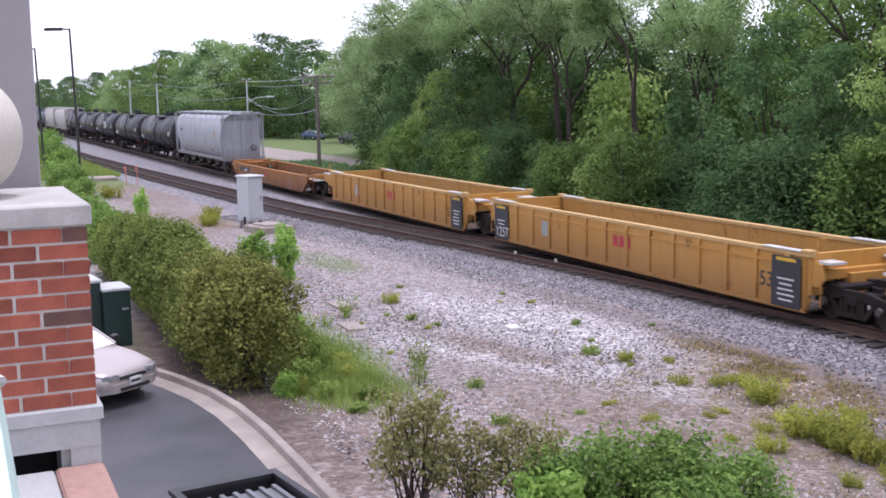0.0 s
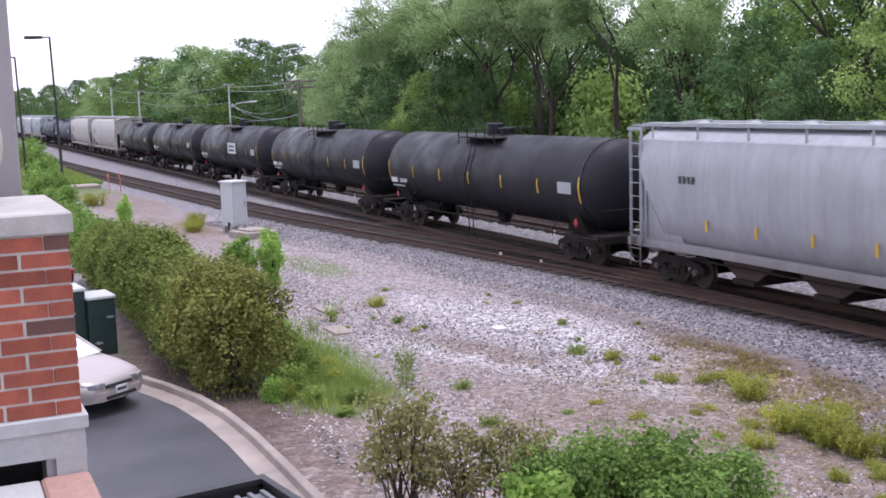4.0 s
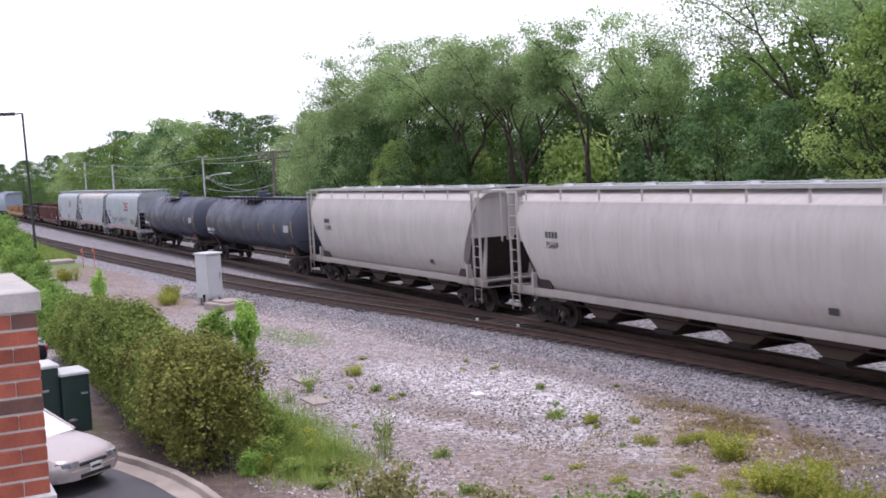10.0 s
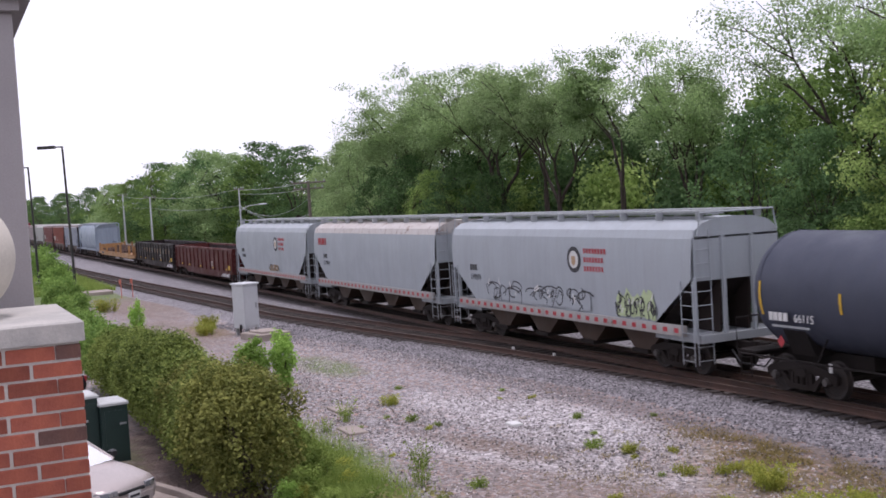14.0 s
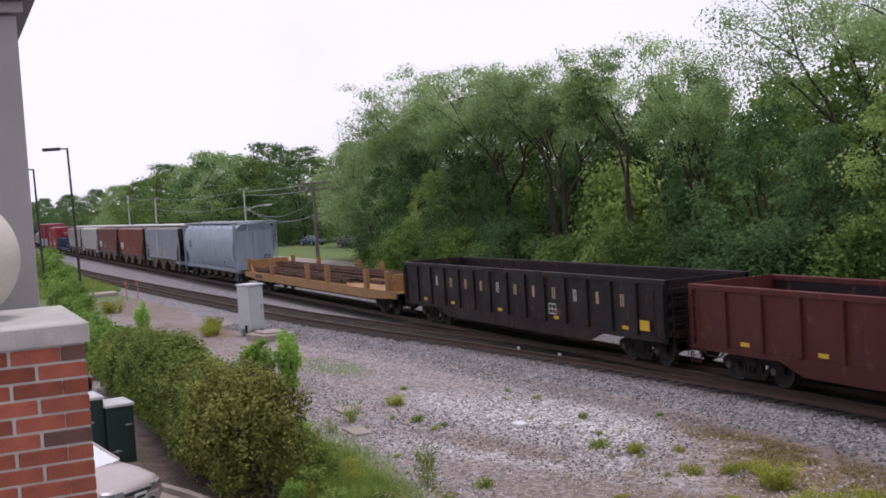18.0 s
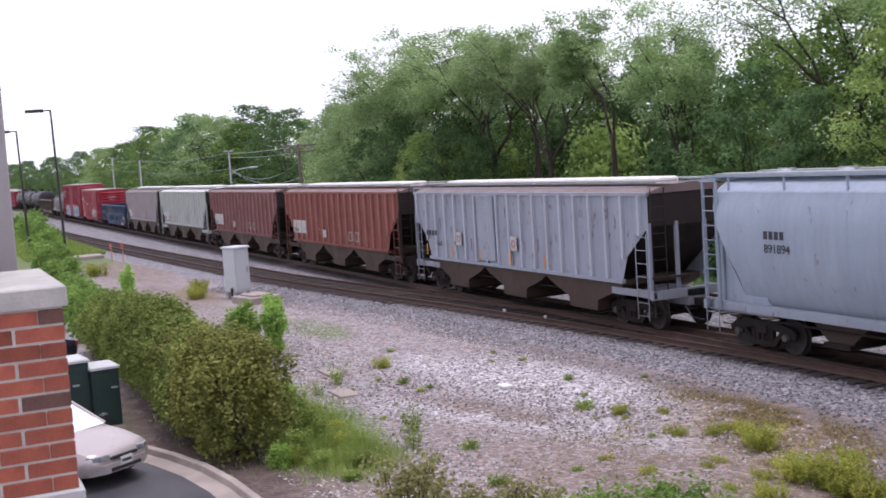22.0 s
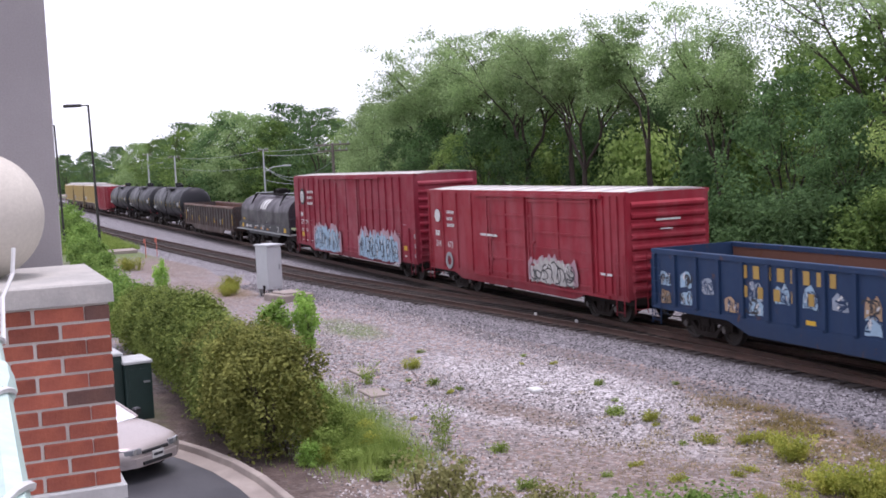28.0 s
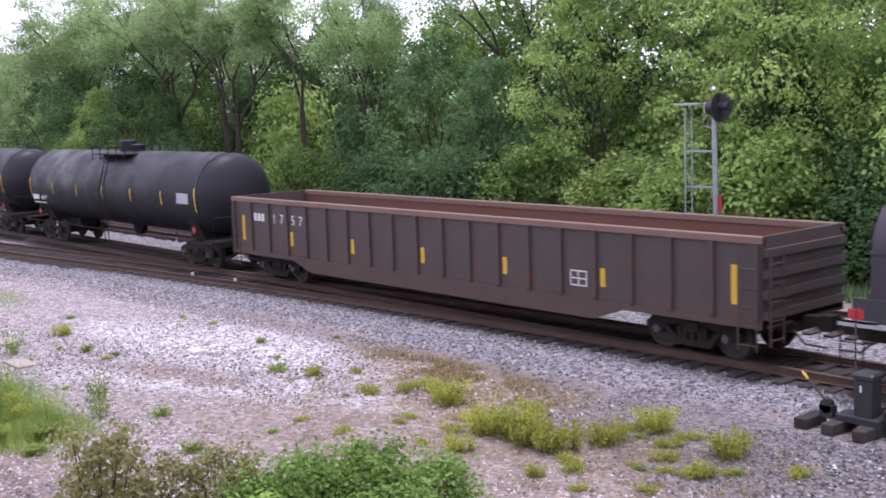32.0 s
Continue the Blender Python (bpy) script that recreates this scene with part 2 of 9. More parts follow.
M_YEWGREEN = foliage("green_yew_leaf", (0.024, 0.056, 0.012), (0.37, 0.44, 0.11), 0.35, 0.4)
M_OLIVE = foliage("olive_leaf", (0.11, 0.12, 0.045), (0.34, 0.32, 0.13), 0.45)
M_LIGHTLEAF = foliage("young_leaf", (0.16, 0.31, 0.05), (0.42, 0.60, 0.15), 0.5)
M_SHRUB = foliage("shrub_leaf", (0.07, 0.15, 0.032), (0.32, 0.47, 0.115), 0.45)
M_GRASS = foliage("grass_blade", (0.12, 0.20, 0.035), (0.34, 0.42, 0.11), 0.35)
M_DRYWEED = foliage("yellow_weed", (0.17, 0.23, 0.036), (0.50, 0.48, 0.10), 0.4)
M_STRAW = foliage("straw", (0.24, 0.19, 0.09), (0.45, 0.37, 0.18), 0.2)
M_UNDER = paint("running_gear", (0.014, 0.012, 0.012), (0.026, 0.019, 0.016), 0.8, 0.0, 0.75)
M_WHEEL = surface("wheel_steel", (0.026, 0.022, 0.021), (0.042, 0.03, 0.024), 0.7, scale=4, fine=30, bumps=0.1)
M_BEARING = flat("bearing_cap", (0.10, 0.09, 0.085), 0.5, 0.4)
M_WHITE = flat("white_lettering", (0.62, 0.62, 0.60))
M_HATCH = surface("white_hatch_cover", (0.78, 0.77, 0.74), (0.62, 0.60, 0.56), 0.6, scale=2, fine=40, bumps=0.1)
M_INK = flat("black_lettering", (0.03, 0.03, 0.035))
M_RED = flat("red_marking", (0.42, 0.035, 0.045))
M_YELLOW = flat("yellow_marking", (0.62, 0.38, 0.02))
M_GOLD = flat("worn_gold_paint", (0.42, 0.27, 0.06))
M_ORANGE = flat("orange_marking", (0.55, 0.22, 0.02))
M_FLAGRED = flat("faded_red_plastic", (0.55, 0.16, 0.11))
M_TAN = flat("tan_marking", (0.42, 0.28, 0.16))
M_SKYBLUE = flat("pale_blue_spray", (0.31, 0.46, 0.58))
M_HAZE = flat("pale_spray_haze", (0.42, 0.26, 0.29))
M_PINK = flat("pink_haze_spray", (0.50, 0.22, 0.26))
M_LIME = flat("lime_spray", (0.45, 0.55, 0.30))
P_TTX = paint("yellow_well_paint", (0.52, 0.27, 0.062), (0.19, 0.095, 0.045), 0.6, 0.12, chalk=0.06)
P_CHORD = paint("worn_yellow_edge", (0.52, 0.34, 0.14), (0.2, 0.12, 0.07), 0.5, 0.12, low=-5)
P_RIM = paint("rust_worn_edge", (0.18, 0.115, 0.092), (0.11, 0.06, 0.045), 0.6, 0.2, low=-5)
P_TTX_OLD = paint("faded_orange_paint", (0.40, 0.175, 0.050), (0.12, 0.055, 0.03), 0.85, 0.35)
P_GREY = paint("light_grey_paint", (0.37, 0.38, 0.41), (0.13, 0.10, 0.085), 0.85, 0.0, low=2.1, chalk=0.15)
P_BEIGE = paint("beige_grey_paint", (0.46, 0.435, 0.41), (0.17, 0.135, 0.105), 0.75, 0.0, low=2.0, chalk=0.1)
P_BLUEGREY = paint("blue_grey_paint", (0.30, 0.36, 0.43), (0.15, 0.12, 0.11), 0.65, 0.04, low=1.8, chalk=0.12)
P_BLACK = paint("black_tank_paint", (0.018, 0.018, 0.022), (0.030, 0.028, 0.029), 0.4, 0.0, 0.45)
P_SLATE = paint("faded_black_tank_paint", (0.056, 0.064, 0.090), (0.052, 0.050, 0.056), 0.6, 0.0, 0.5)
P_CPGREY = paint("pale_blue_grey_paint", (0.36, 0.395, 0.42), (0.19, 0.16, 0.14), 0.5, 0.0, low=1.6)
P_RUSTROOF = paint("rust_streaked_roof", (0.48, 0.46, 0.44), (0.22, 0.10, 0.05), 0.7, 0.35, low=-5)
P_OXIDE = paint("oxide_red_paint", (0.088, 0.020, 0.018), (0.040, 0.018, 0.015), 0.55, 0.25)
P_BLACKGON = paint("worn_black_paint", (0.016, 0.0115, 0.013), (0.036, 0.022, 0.019), 0.75, 0.25)
P_FLAT = paint("ochre_flat_paint", (0.36, 0.20, 0.085), (0.13, 0.075, 0.045), 0.9, 0.22, low=0.9)
P_RIBGREY = paint("chalky_grey_paint", (0.30, 0.335, 0.395), (0.15, 0.095, 0.075), 0.85, 0.24, chalk=0.12)
P_RIBRED = paint("mineral_red_paint", (0.22, 0.070, 0.052), (0.095, 0.050, 0.042), 0.6, 0.12)
P_RIBBROWN = paint("dull_maroon_paint", (0.205, 0.085, 0.075), (0.095, 0.055, 0.046), 0.5, 0.08)
P_RIBPALE = paint("pale_green_grey_paint", (0.43, 0.45, 0.43), (0.2, 0.13, 0.1), 0.5, 0.15)
P_RIBPINK = paint("pinkish_grey_paint", (0.345, 0.31, 0.32), (0.17, 0.10, 0.085), 0.9, 0.2, chalk=0.15)
P_SILL = paint("grimy_white_sill", (0.50, 0.49, 0.47), (0.12, 0.09, 0.075), 0.9, 0.15, low=1.9)
P_DULLROOF = paint("dull_brown_roof", (0.20, 0.15, 0.14), (0.10, 0.07, 0.06), 0.5, 0.15, low=-5)
P_ROOF = paint("bleached_roof_paint", (0.60, 0.585, 0.56), (0.3, 0.22, 0.18), 0.4, 0.1, low=-5)
P_BLUEGON = paint("royal_blue_paint", (0.020, 0.046, 0.105), (0.035, 0.03, 0.032), 0.5, 0.1, low=1.2)
P_RUSTIN = paint("rusted_inside", (0.145, 0.072, 0.05), (0.10, 0.05, 0.035), 0.6, 0.3, low=-5)
P_CPRED = paint("bright_red_paint", (0.30, 0.022, 0.036), (0.11, 0.022, 0.026), 0.8, 0.0, low=1.5, chalk=0.10)
P_CPRED2 = paint("tuscan_red_paint", (0.275, 0.022, 0.042), (0.10, 0.022, 0.028), 0.8, 0.0, low=1.4, chalk=0.12)
P_COIL = paint("coil_cover_paint", (0.046, 0.039, 0.048), (0.085, 0.07, 0.07), 0.6, 0.0, 0.4)
P_GON = paint("brown_grey_gondola_paint", (0.070, 0.058, 0.056), (0.095, 0.060, 0.046), 1.0, 0.3)
P_CREAM = paint("cream_yellow_paint", (0.55, 0.43, 0.20), (0.2, 0.14, 0.08), 0.5, 0.0)
# Dark steel with the shade of car ends and well floors in its colour.
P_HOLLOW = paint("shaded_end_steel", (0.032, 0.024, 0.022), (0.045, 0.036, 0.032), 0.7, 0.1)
P_BAY = paint("dark_brown_hopper_bay", (0.070, 0.046, 0.034), (0.045, 0.036, 0.030), 0.7, 0.1, low=1.0)
P_RAILLOAD = paint("rusty_steel_rails", (0.115, 0.058, 0.042), (0.045, 0.034, 0.032), 0.9, 0.1, low=-5)


# ---- building kit ----
class Shape:
    """Collects faces of one mesh."""

    def __init__(self):
        self.v, self.f = [], []

    def add(self, verts, faces):
        o = len(self.v)
        self.v.extend(verts)
        self.f.extend([tuple(i + o for i in q) for q in faces])
        return self

    def box(self, x0, x1, y0, y1, z0, z1):
        return self.add([(x, y, z) for z in (z0, z1) for x, y in ((x0, y0), (x1, y0), (x1, y1), (x0, y1))],
                        [(3, 2, 1, 0), (4, 5, 6, 7), (0, 1, 5, 4), (1, 2, 6, 5), (2, 3, 7, 6), (3, 0, 4, 7)])

    def slab(self, x0, x1, y0, y1, z0, z1, b):
        """A box whose upper and upright edges are rounded off by b."""
        rings = [(0, z0), (0, z1 - b), (b, z1)]
        vs, fs = [], []
        for i, z in rings:
            c = b * 0.6
            for x, y in ((x0 + i + c, y0 + i), (x1 - i - c, y0 + i), (x1 - i, y0 + i + c), (x1 - i, y1 - i - c), (x1 - i - c, y1 - i), (x0 + i + c, y1 - i), (x0 + i, y1 - i - c), (x0 + i, y0 + i + c)):
                vs.append((x, y, z))
        for k in range(2):
            for j in range(8):
                fs.append((8 * k + j, 8 * k + (j + 1) % 8, 8 * k + 8 + (j + 1) % 8, 8 * k + 8 + j))
        fs.append(tuple(range(16, 24)))
        fs.append(tuple(range(7, -1, -1)))
        return self.add(vs, fs)

    def tube(self, p, q, r, n=6, r2=None):
        p, q = Vector(p), Vector(q)
        d = (q - p).normalized()
        a = d.orthogonal().normalized()
        b = d.cross(a)
        r2 = r if r2 is None else r2
        vs = [tuple(c + (a * math.cos(2 * math.pi * i / n) + b * math.sin(2 * math.pi * i / n)) * s) for c, s in ((p, r), (q, r2)) for i in range(n)]
        fs = [(i, (i + 1) % n, n + (i + 1) % n, n + i) for i in range(n)] + [tuple(range(n - 1, -1, -1)), tuple(range(n, 2 * n))]
        return self.add(vs, fs)

    def path(self, pts, r, n=6):
        return self.hose(pts, r, n)

    def hose(self, pts, r, n=6):
        """One continuous tube along the points."""
        vs, k = [], len(pts)
        for i, p in enumerate(pts):
            d = (Vector(pts[min(i + 1, k - 1)]) - Vector(pts[max(i - 1, 0)])).normalized()
            a = d.cross(Vector((0.13, 0.21, 1.0))).normalized()
            b = d.cross(a)
            vs.extend([tuple(Vector(p) + (a * math.cos(2 * math.pi * j / n) + b * math.sin(2 * math.pi * j / n)) * r) for j in range(n)])
        fs = [(i * n + j, i * n + (j + 1) % n, (i + 1) * n + (j + 1) % n, (i + 1) * n + j) for i in range(k - 1) for j in range(n)]
        return self.add(vs, fs + [tuple(range(n)), tuple(range((k - 1) * n, k * n))])

    def extrude_x(self, prof, x0, x1, slant=None):
        """A closed (y, z) outline drawn from x0 to x1; slant(z): by how much each end is drawn in at that height."""
        n = len(prof)
        s = slant or (lambda z: 0.0)
        vs = [(x0 + s(z), y, z) for y, z in prof] + [(x1 - s(z), y, z) for y, z in prof]
        fs = [(i, i + n, (i + 1) % n + n, (i + 1) % n) for i in range(n)]
        return self.add(vs, fs + [tuple(range(n)), tuple(range(2 * n - 1, n - 1, -1))])

    def extrude_y(self, prof, y0, y1):
        """A closed (x, z) outline drawn from y0 to y1."""
        n = len(prof)
        vs = [(x, y, z) for y in (y0, y1) for x, z in prof]
        return self.add(vs, [(i, (i + 1) % n, (i + 1) % n + n, i + n) for i in range(n)] + [tuple(range(n - 1, -1, -1)), tuple(range(n, 2 * n))])

    def lathe(self, prof, n, axis, centre):
        """(r, h) outline turned round an axis ('x', 'y' or 'z') through centre."""
        vs, fs, k = [], [], len(prof)
        for i in range(n):
            c, s = math.cos(2 * math.pi * i / n), math.sin(2 * math.pi * i / n)
            for r, h in prof:
                p = {"x": (h, r * c, r * s), "y": (r * c, h, r * s), "z": (r * c, r * s, h)}[axis]
                vs.append(tuple(a + b for a, b in zip(p, centre)))
        for i in range(n):
            j = (i + 1) % n
            for a in range(k - 1):
                fs.append((i * k + a, j * k + a, j * k + a + 1, i * k + a + 1))
        return self.add(vs, fs)

    def mesh(self, name, smooth=False, angle=35):
        me = bpy.data.meshes.new(name)
        me.from_pydata(self.v, [], self.f)
        bm = bmesh.new()
        bm.from_mesh(me)
        bmesh.ops.recalc_face_normals(bm, faces=bm.faces)
        if smooth:
            lim = radians(angle)
            for f in bm.faces:
                f.smooth = True
            for e in bm.edges:
                e.smooth = len(e.link_faces) == 2 and e.calc_face_angle(0) < lim
        bm.to_mesh(me)
        bm.free()
        return me


def thing(name, label, category, group="", kind="", at=None):
    ob = tagged(new(name), label, category, group, kind)
    if at is not None:
        ob.matrix_basis = at
    return ob


def part(name, shape, material, parent, label="", smooth=False, angle=35):
    me = shape if isinstance(shape, bpy.types.Mesh) else shape.mesh(name, smooth, angle)
    if not me.materials:
        me.materials.append(material)
    ob = new(name, me)
    ob.parent = parent
    return tagged(ob, label)


def solo(name, shape, material, label, category="", group="", kind="", smooth=False, angle=35):
    me = shape if isinstance(shape, bpy.types.Mesh) else shape.mesh(name, smooth, angle)
    if not me.materials:
        me.materials.append(material)
    return tagged(new(name, me), label, category, group, kind)


def lettering(text, size, material, parent, x, y, z, shear=0.0, name="number"):
    """Raised characters on a side that faces -y, their lower left corner at x, z."""
    cu = bpy.data.curves.new(name, "FONT")
    cu.body, cu.size, cu.shear, cu.extrude = text, size * 1.4, shear, 0.003
    tmp = bpy.data.objects.new(name, cu)
    scene.collection.objects.link(tmp)
    bpy.context.view_layer.update()
    me = bpy.data.meshes.new_from_object(tmp.evaluated_get(bpy.context.evaluated_depsgraph_get()))
    bpy.data.objects.remove(tmp)
    me.transform(Matrix(((1, 0, 0, x), (0, 0, -1, y), (0, 1, 0, z), (0, 0, 0, 1))))
    return part(name, me, material, parent)


def bars(x, y, z, widths, h, gap, proud=0.006):
    """Unreadable or private writing on a side that faces -y: plain bars."""
    s = Shape()
    for w in widths:
        s.box(x, x + w, y - proud, y, z, z + h)
        x += w + gap
    return s

# ---- ground ----
def ground_material():
    m, n, l, p = nodes_of("yard_ground")
    v = coords(n, l)
    sep = n.new("ShaderNodeSeparateXYZ")
    l.new(v, sep.inputs[0])
    wob = noise_fac(n, l, v, 0.55, 5, 0.65, 0.2, 0.8)
    wob2 = noise_fac(n, l, v, 2.4, 5, 0.7, 0.25, 0.75)

    def blot(cx, cy, rx, ry, turn=0.0, soft=0.35, rag=0.9):
        c, s = math.cos(radians(turn)), math.sin(radians(turn))
        dx, dy = maths(n, l, "SUBTRACT", sep.outputs["X"], cx), maths(n, l, "SUBTRACT", sep.outputs["Y"], cy)
        a = maths(n, l, "DIVIDE", maths(n, l, "ADD", maths(n, l, "MULTIPLY", dx, c), maths(n, l, "MULTIPLY", dy, s)), rx)
        b = maths(n, l, "DIVIDE", maths(n, l, "SUBTRACT", maths(n, l, "MULTIPLY", dy, c), maths(n, l, "MULTIPLY", dx, s)), ry)
        d = maths(n, l, "SQRT", maths(n, l, "ADD", maths(n, l, "MULTIPLY", a, a), maths(n, l, "MULTIPLY", b, b)))
        d = maths(n, l, "ADD", d, maths(n, l, "MULTIPLY", maths(n, l, "SUBTRACT", maths(n, l, "ADD", wob, maths(n, l, "MULTIPLY", wob2, 0.5)), 0.75), rag))
        r = n.new("ShaderNodeMapRange")
        r.inputs["From Min"].default_value, r.inputs["From Max"].default_value = 1 + soft, 1 - soft
        l.new(d, r.inputs["Value"])
        return r.outputs["Result"]

    def band(sock, a, b, soft):
        r1, r2 = n.new("ShaderNodeMapRange"), n.new("ShaderNodeMapRange")
        w = maths(n, l, "ADD", sock, maths(n, l, "MULTIPLY", maths(n, l, "SUBTRACT", wob, 0.5), soft * 2))
        r1.inputs["From Min"].default_value, r1.inputs["From Max"].default_value = a - soft, a + soft
        r2.inputs["From Min"].default_value, r2.inputs["From Max"].default_value = b + soft, b - soft
        l.new(w, r1.inputs["Value"])
        l.new(w, r2.inputs["Value"])
        return maths(n, l, "MULTIPLY", r1.outputs["Result"], r2.outputs["Result"])

    vor = n.new("ShaderNodeTexVoronoi")
    vor.inputs["Scale"].default_value = 12.0
    l.new(v, vor.inputs["Vector"])
    hue = n.new("ShaderNodeSeparateColor")
    l.new(vor.outputs["Color"], hue.inputs[0])
    stone = mixc(n, l, hue.outputs[0], (0.05, 0.047, 0.05), (0.50, 0.47, 0.485))
    stone = mixc(n, l, maths(n, l, "GREATER_THAN", hue.outputs[1], 0.78), stone, (0.38, 0.24, 0.19))
    mid = noise_fac(n, l, v, 5.5, 4, 0.75, 0.38, 0.62)
    stone = mixc(n, l, maths(n, l, "MULTIPLY", mid, 0.35), stone, (0.10, 0.088, 0.088))
    stone = mixc(n, l, maths(n, l, "MULTIPLY", wob, 0.35), stone, (0.22, 0.195, 0.185))
    pale = mixc(n, l, hue.outputs[0], (0.15, 0.138, 0.14), (0.64, 0.605, 0.61))
    soil = mixc(n, l, wob2, (0.10, 0.066, 0.050), (0.22, 0.158, 0.123))
    soil = mixc(n, l, maths(n, l, "MULTIPLY", maths(n, l, "GREATER_THAN", hue.outputs[1], 0.6), 0.5), soil, mixc(n, l, hue.outputs[0], (0.08, 0.065, 0.058), (0.46, 0.40, 0.37)))
    dry = mixc(n, l, wob2, (0.085, 0.060, 0.026), (0.20, 0.142, 0.062))
    dry = mixc(n, l, maths(n, l, "MULTIPLY", maths(n, l, "GREATER_THAN", hue.outputs[1], 0.7), 0.7), dry, stone)
    grass = mixc(n, l, wob2, (0.065, 0.115, 0.030), (0.15, 0.19, 0.055))
    mulch = mixc(n, l, wob2, (0.050, 0.032, 0.027), (0.115, 0.080, 0.066))
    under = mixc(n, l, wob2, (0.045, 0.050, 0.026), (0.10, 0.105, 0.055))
    X, Y = sep.outputs["X"], sep.outputs["Y"]
    bare = noise_fac(n, l, v, 0.9, 6, 0.7, 0.50, 0.68)
    gaps = maths(n, l, "GREATER_THAN", hue.outputs[2], 0.45)
    stone = mixc(n, l, maths(n, l, "MULTIPLY", bare, maths(n, l, "ADD", 0.12, maths(n, l, "MULTIPLY", gaps, 0.4))), stone, soil)
    pale = mixc(n, l, maths(n, l, "MULTIPLY", bare, maths(n, l, "MULTIPLY", gaps, 0.5)), pale, soil)
    col = mixc(n, l, blot(-24.6, 13.5, 5.2, 1.7, 8), stone, pale)
    col = mixc(n, l, blot(-20.6, 11.6, 4.6, 0.8, 23), col, pale)
    col = mixc(n, l, maths(n, l, "MULTIPLY", blot(-23.0, 11.2, 2.3, 0.55, 18), 0.85), col, soil)
    col = mixc(n, l, maths(n, l, "MULTIPLY", blot(-14.0, 14.1, 5.4, 1.9, -6, 0.5), 0.95), col, dry)
    col = mixc(n, l, maths(n, l, "MULTIPLY", blot(-18.6, 15.5, 3.4, 0.8, -3, 0.5), 0.85), col, dry)
    col = mixc(n, l, maths(n, l, "MULTIPLY", blot(-14.5, 10.7, 6.5, 2.3, 8, 0.5), 0.75), col, soil)
    col = mixc(n, l, maths(n, l, "MULTIPLY", blot(-22, 16.0, 16, 0.55, 1.5), 0.55), col, (0.13, 0.10, 0.092))
    col = mixc(n, l, maths(n, l, "MULTIPLY", blot(-8.5, 15.4, 6.0, 2.6, 0, 0.5), 0.8), col, mixc(n, l, hue.outputs[0], (0.030, 0.027, 0.028), (0.17, 0.155, 0.157)))
    col = mixc(n, l, maths(n, l, "MULTIPLY", blot(-18.2, 6.0, 4.0, 1.3, -8), 0.85), col, soil)
    col = mixc(n, l, maths(n, l, "MULTIPLY", blot(-54, 10.2, 8, 2.0, 0), 0.55), col, soil)
    col = mixc(n, l, maths(n, l, "MULTIPLY", blot(-74, 11.2, 12, 2.4, 0), 0.8), col, soil)
    col = mixc(n, l, maths(n, l, "MULTIPLY", blot(-54, 11.4, 3.2, 1.0, 0), 0.8), col, dry)
    col = mixc(n, l, maths(n, l, "MULTIPLY", blot(-38, 12.2, 2.6, 0.8, 0), 0.8), col, grass)
    col = mixc(n, l, maths(n, l, "MULTIPLY", blot(-23.2, 7.6, 4.0, 1.0, -8), 0.9), col, grass)
    col = mixc(n, l, blot(-25.5, 4.9, 7.5, 1.5, 3), col, mulch)
    col = mixc(n, l, band(X, -400, -80, 4.0), col, mixc(n, l, band(Y, 12.2, 60, 0.8), grass, col))
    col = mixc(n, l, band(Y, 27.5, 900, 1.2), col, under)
    col = mixc(n, l, maths(n, l, "MULTIPLY", band(X, -420, -78, 6), band(Y, 28, 95, 1.0)), col, grass)
    col = mixc(n, l, band(Y, -900, 3.2, 1.0), col, grass)
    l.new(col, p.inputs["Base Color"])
    p.inputs["Roughness"].default_value = 0.92
    h = maths(n, l, "ADD", maths(n, l, "MULTIPLY", vor.outputs["Distance"], -1.0), maths(n, l, "MULTIPLY", wob2, 0.8))
    bump(n, l, p, h, 0.9, 0.05)
    return m


def ballast_material():
    m, n, l, p = nodes_of("ballast")
    v = coords(n, l)
    vor = n.new("ShaderNodeTexVoronoi")
    vor.inputs["Scale"].default_value = 13.0
    l.new(v, vor.inputs["Vector"])
    hue = n.new("ShaderNodeSeparateColor")
    l.new(vor.outputs["Color"], hue.inputs[0])
    sep = n.new("ShaderNodeSeparateXYZ")
    l.new(v, sep.inputs[0])
    wob = noise_fac(n, l, v, 0.6, 5, 0.65, 0.25, 0.75)
    col = mixc(n, l, hue.outputs[0], (0.045, 0.042, 0.046), (0.35, 0.33, 0.345))
    r = n.new("ShaderNodeMapRange")
    r.inputs["From Min"].default_value, r.inputs["From Max"].default_value = 0.060, 0.084
    l.new(sep.outputs["Z"], r.inputs["Value"])
    side = n.new("ShaderNodeMapRange")
    side.inputs["From Min"].default_value, side.inputs["From Max"].default_value = 22.1, 21.5
    l.new(sep.outputs["Y"], side.inputs["Value"])
    # One dark brown holds both oil stain and the train's shade on the bed.
    stain_and_shade = maths(n, l, "MULTIPLY", r.outputs["Result"], maths(n, l, "ADD", 0.82, maths(n, l, "MULTIPLY", wob, 0.16)), True)
    col = mixc(n, l, maths(n, l, "MULTIPLY", stain_and_shade, maths(n, l, "ADD", 0.2, maths(n, l, "MULTIPLY", side.outputs["Result"], 0.8))), col, (0.026, 0.018, 0.016))
    l.new(col, p.inputs["Base Color"])
    p.inputs["Roughness"].default_value = 0.95
    bump(n, l, p, maths(n, l, "MULTIPLY", vor.outputs["Distance"], -1.0), 1.0, 0.05)
    return m


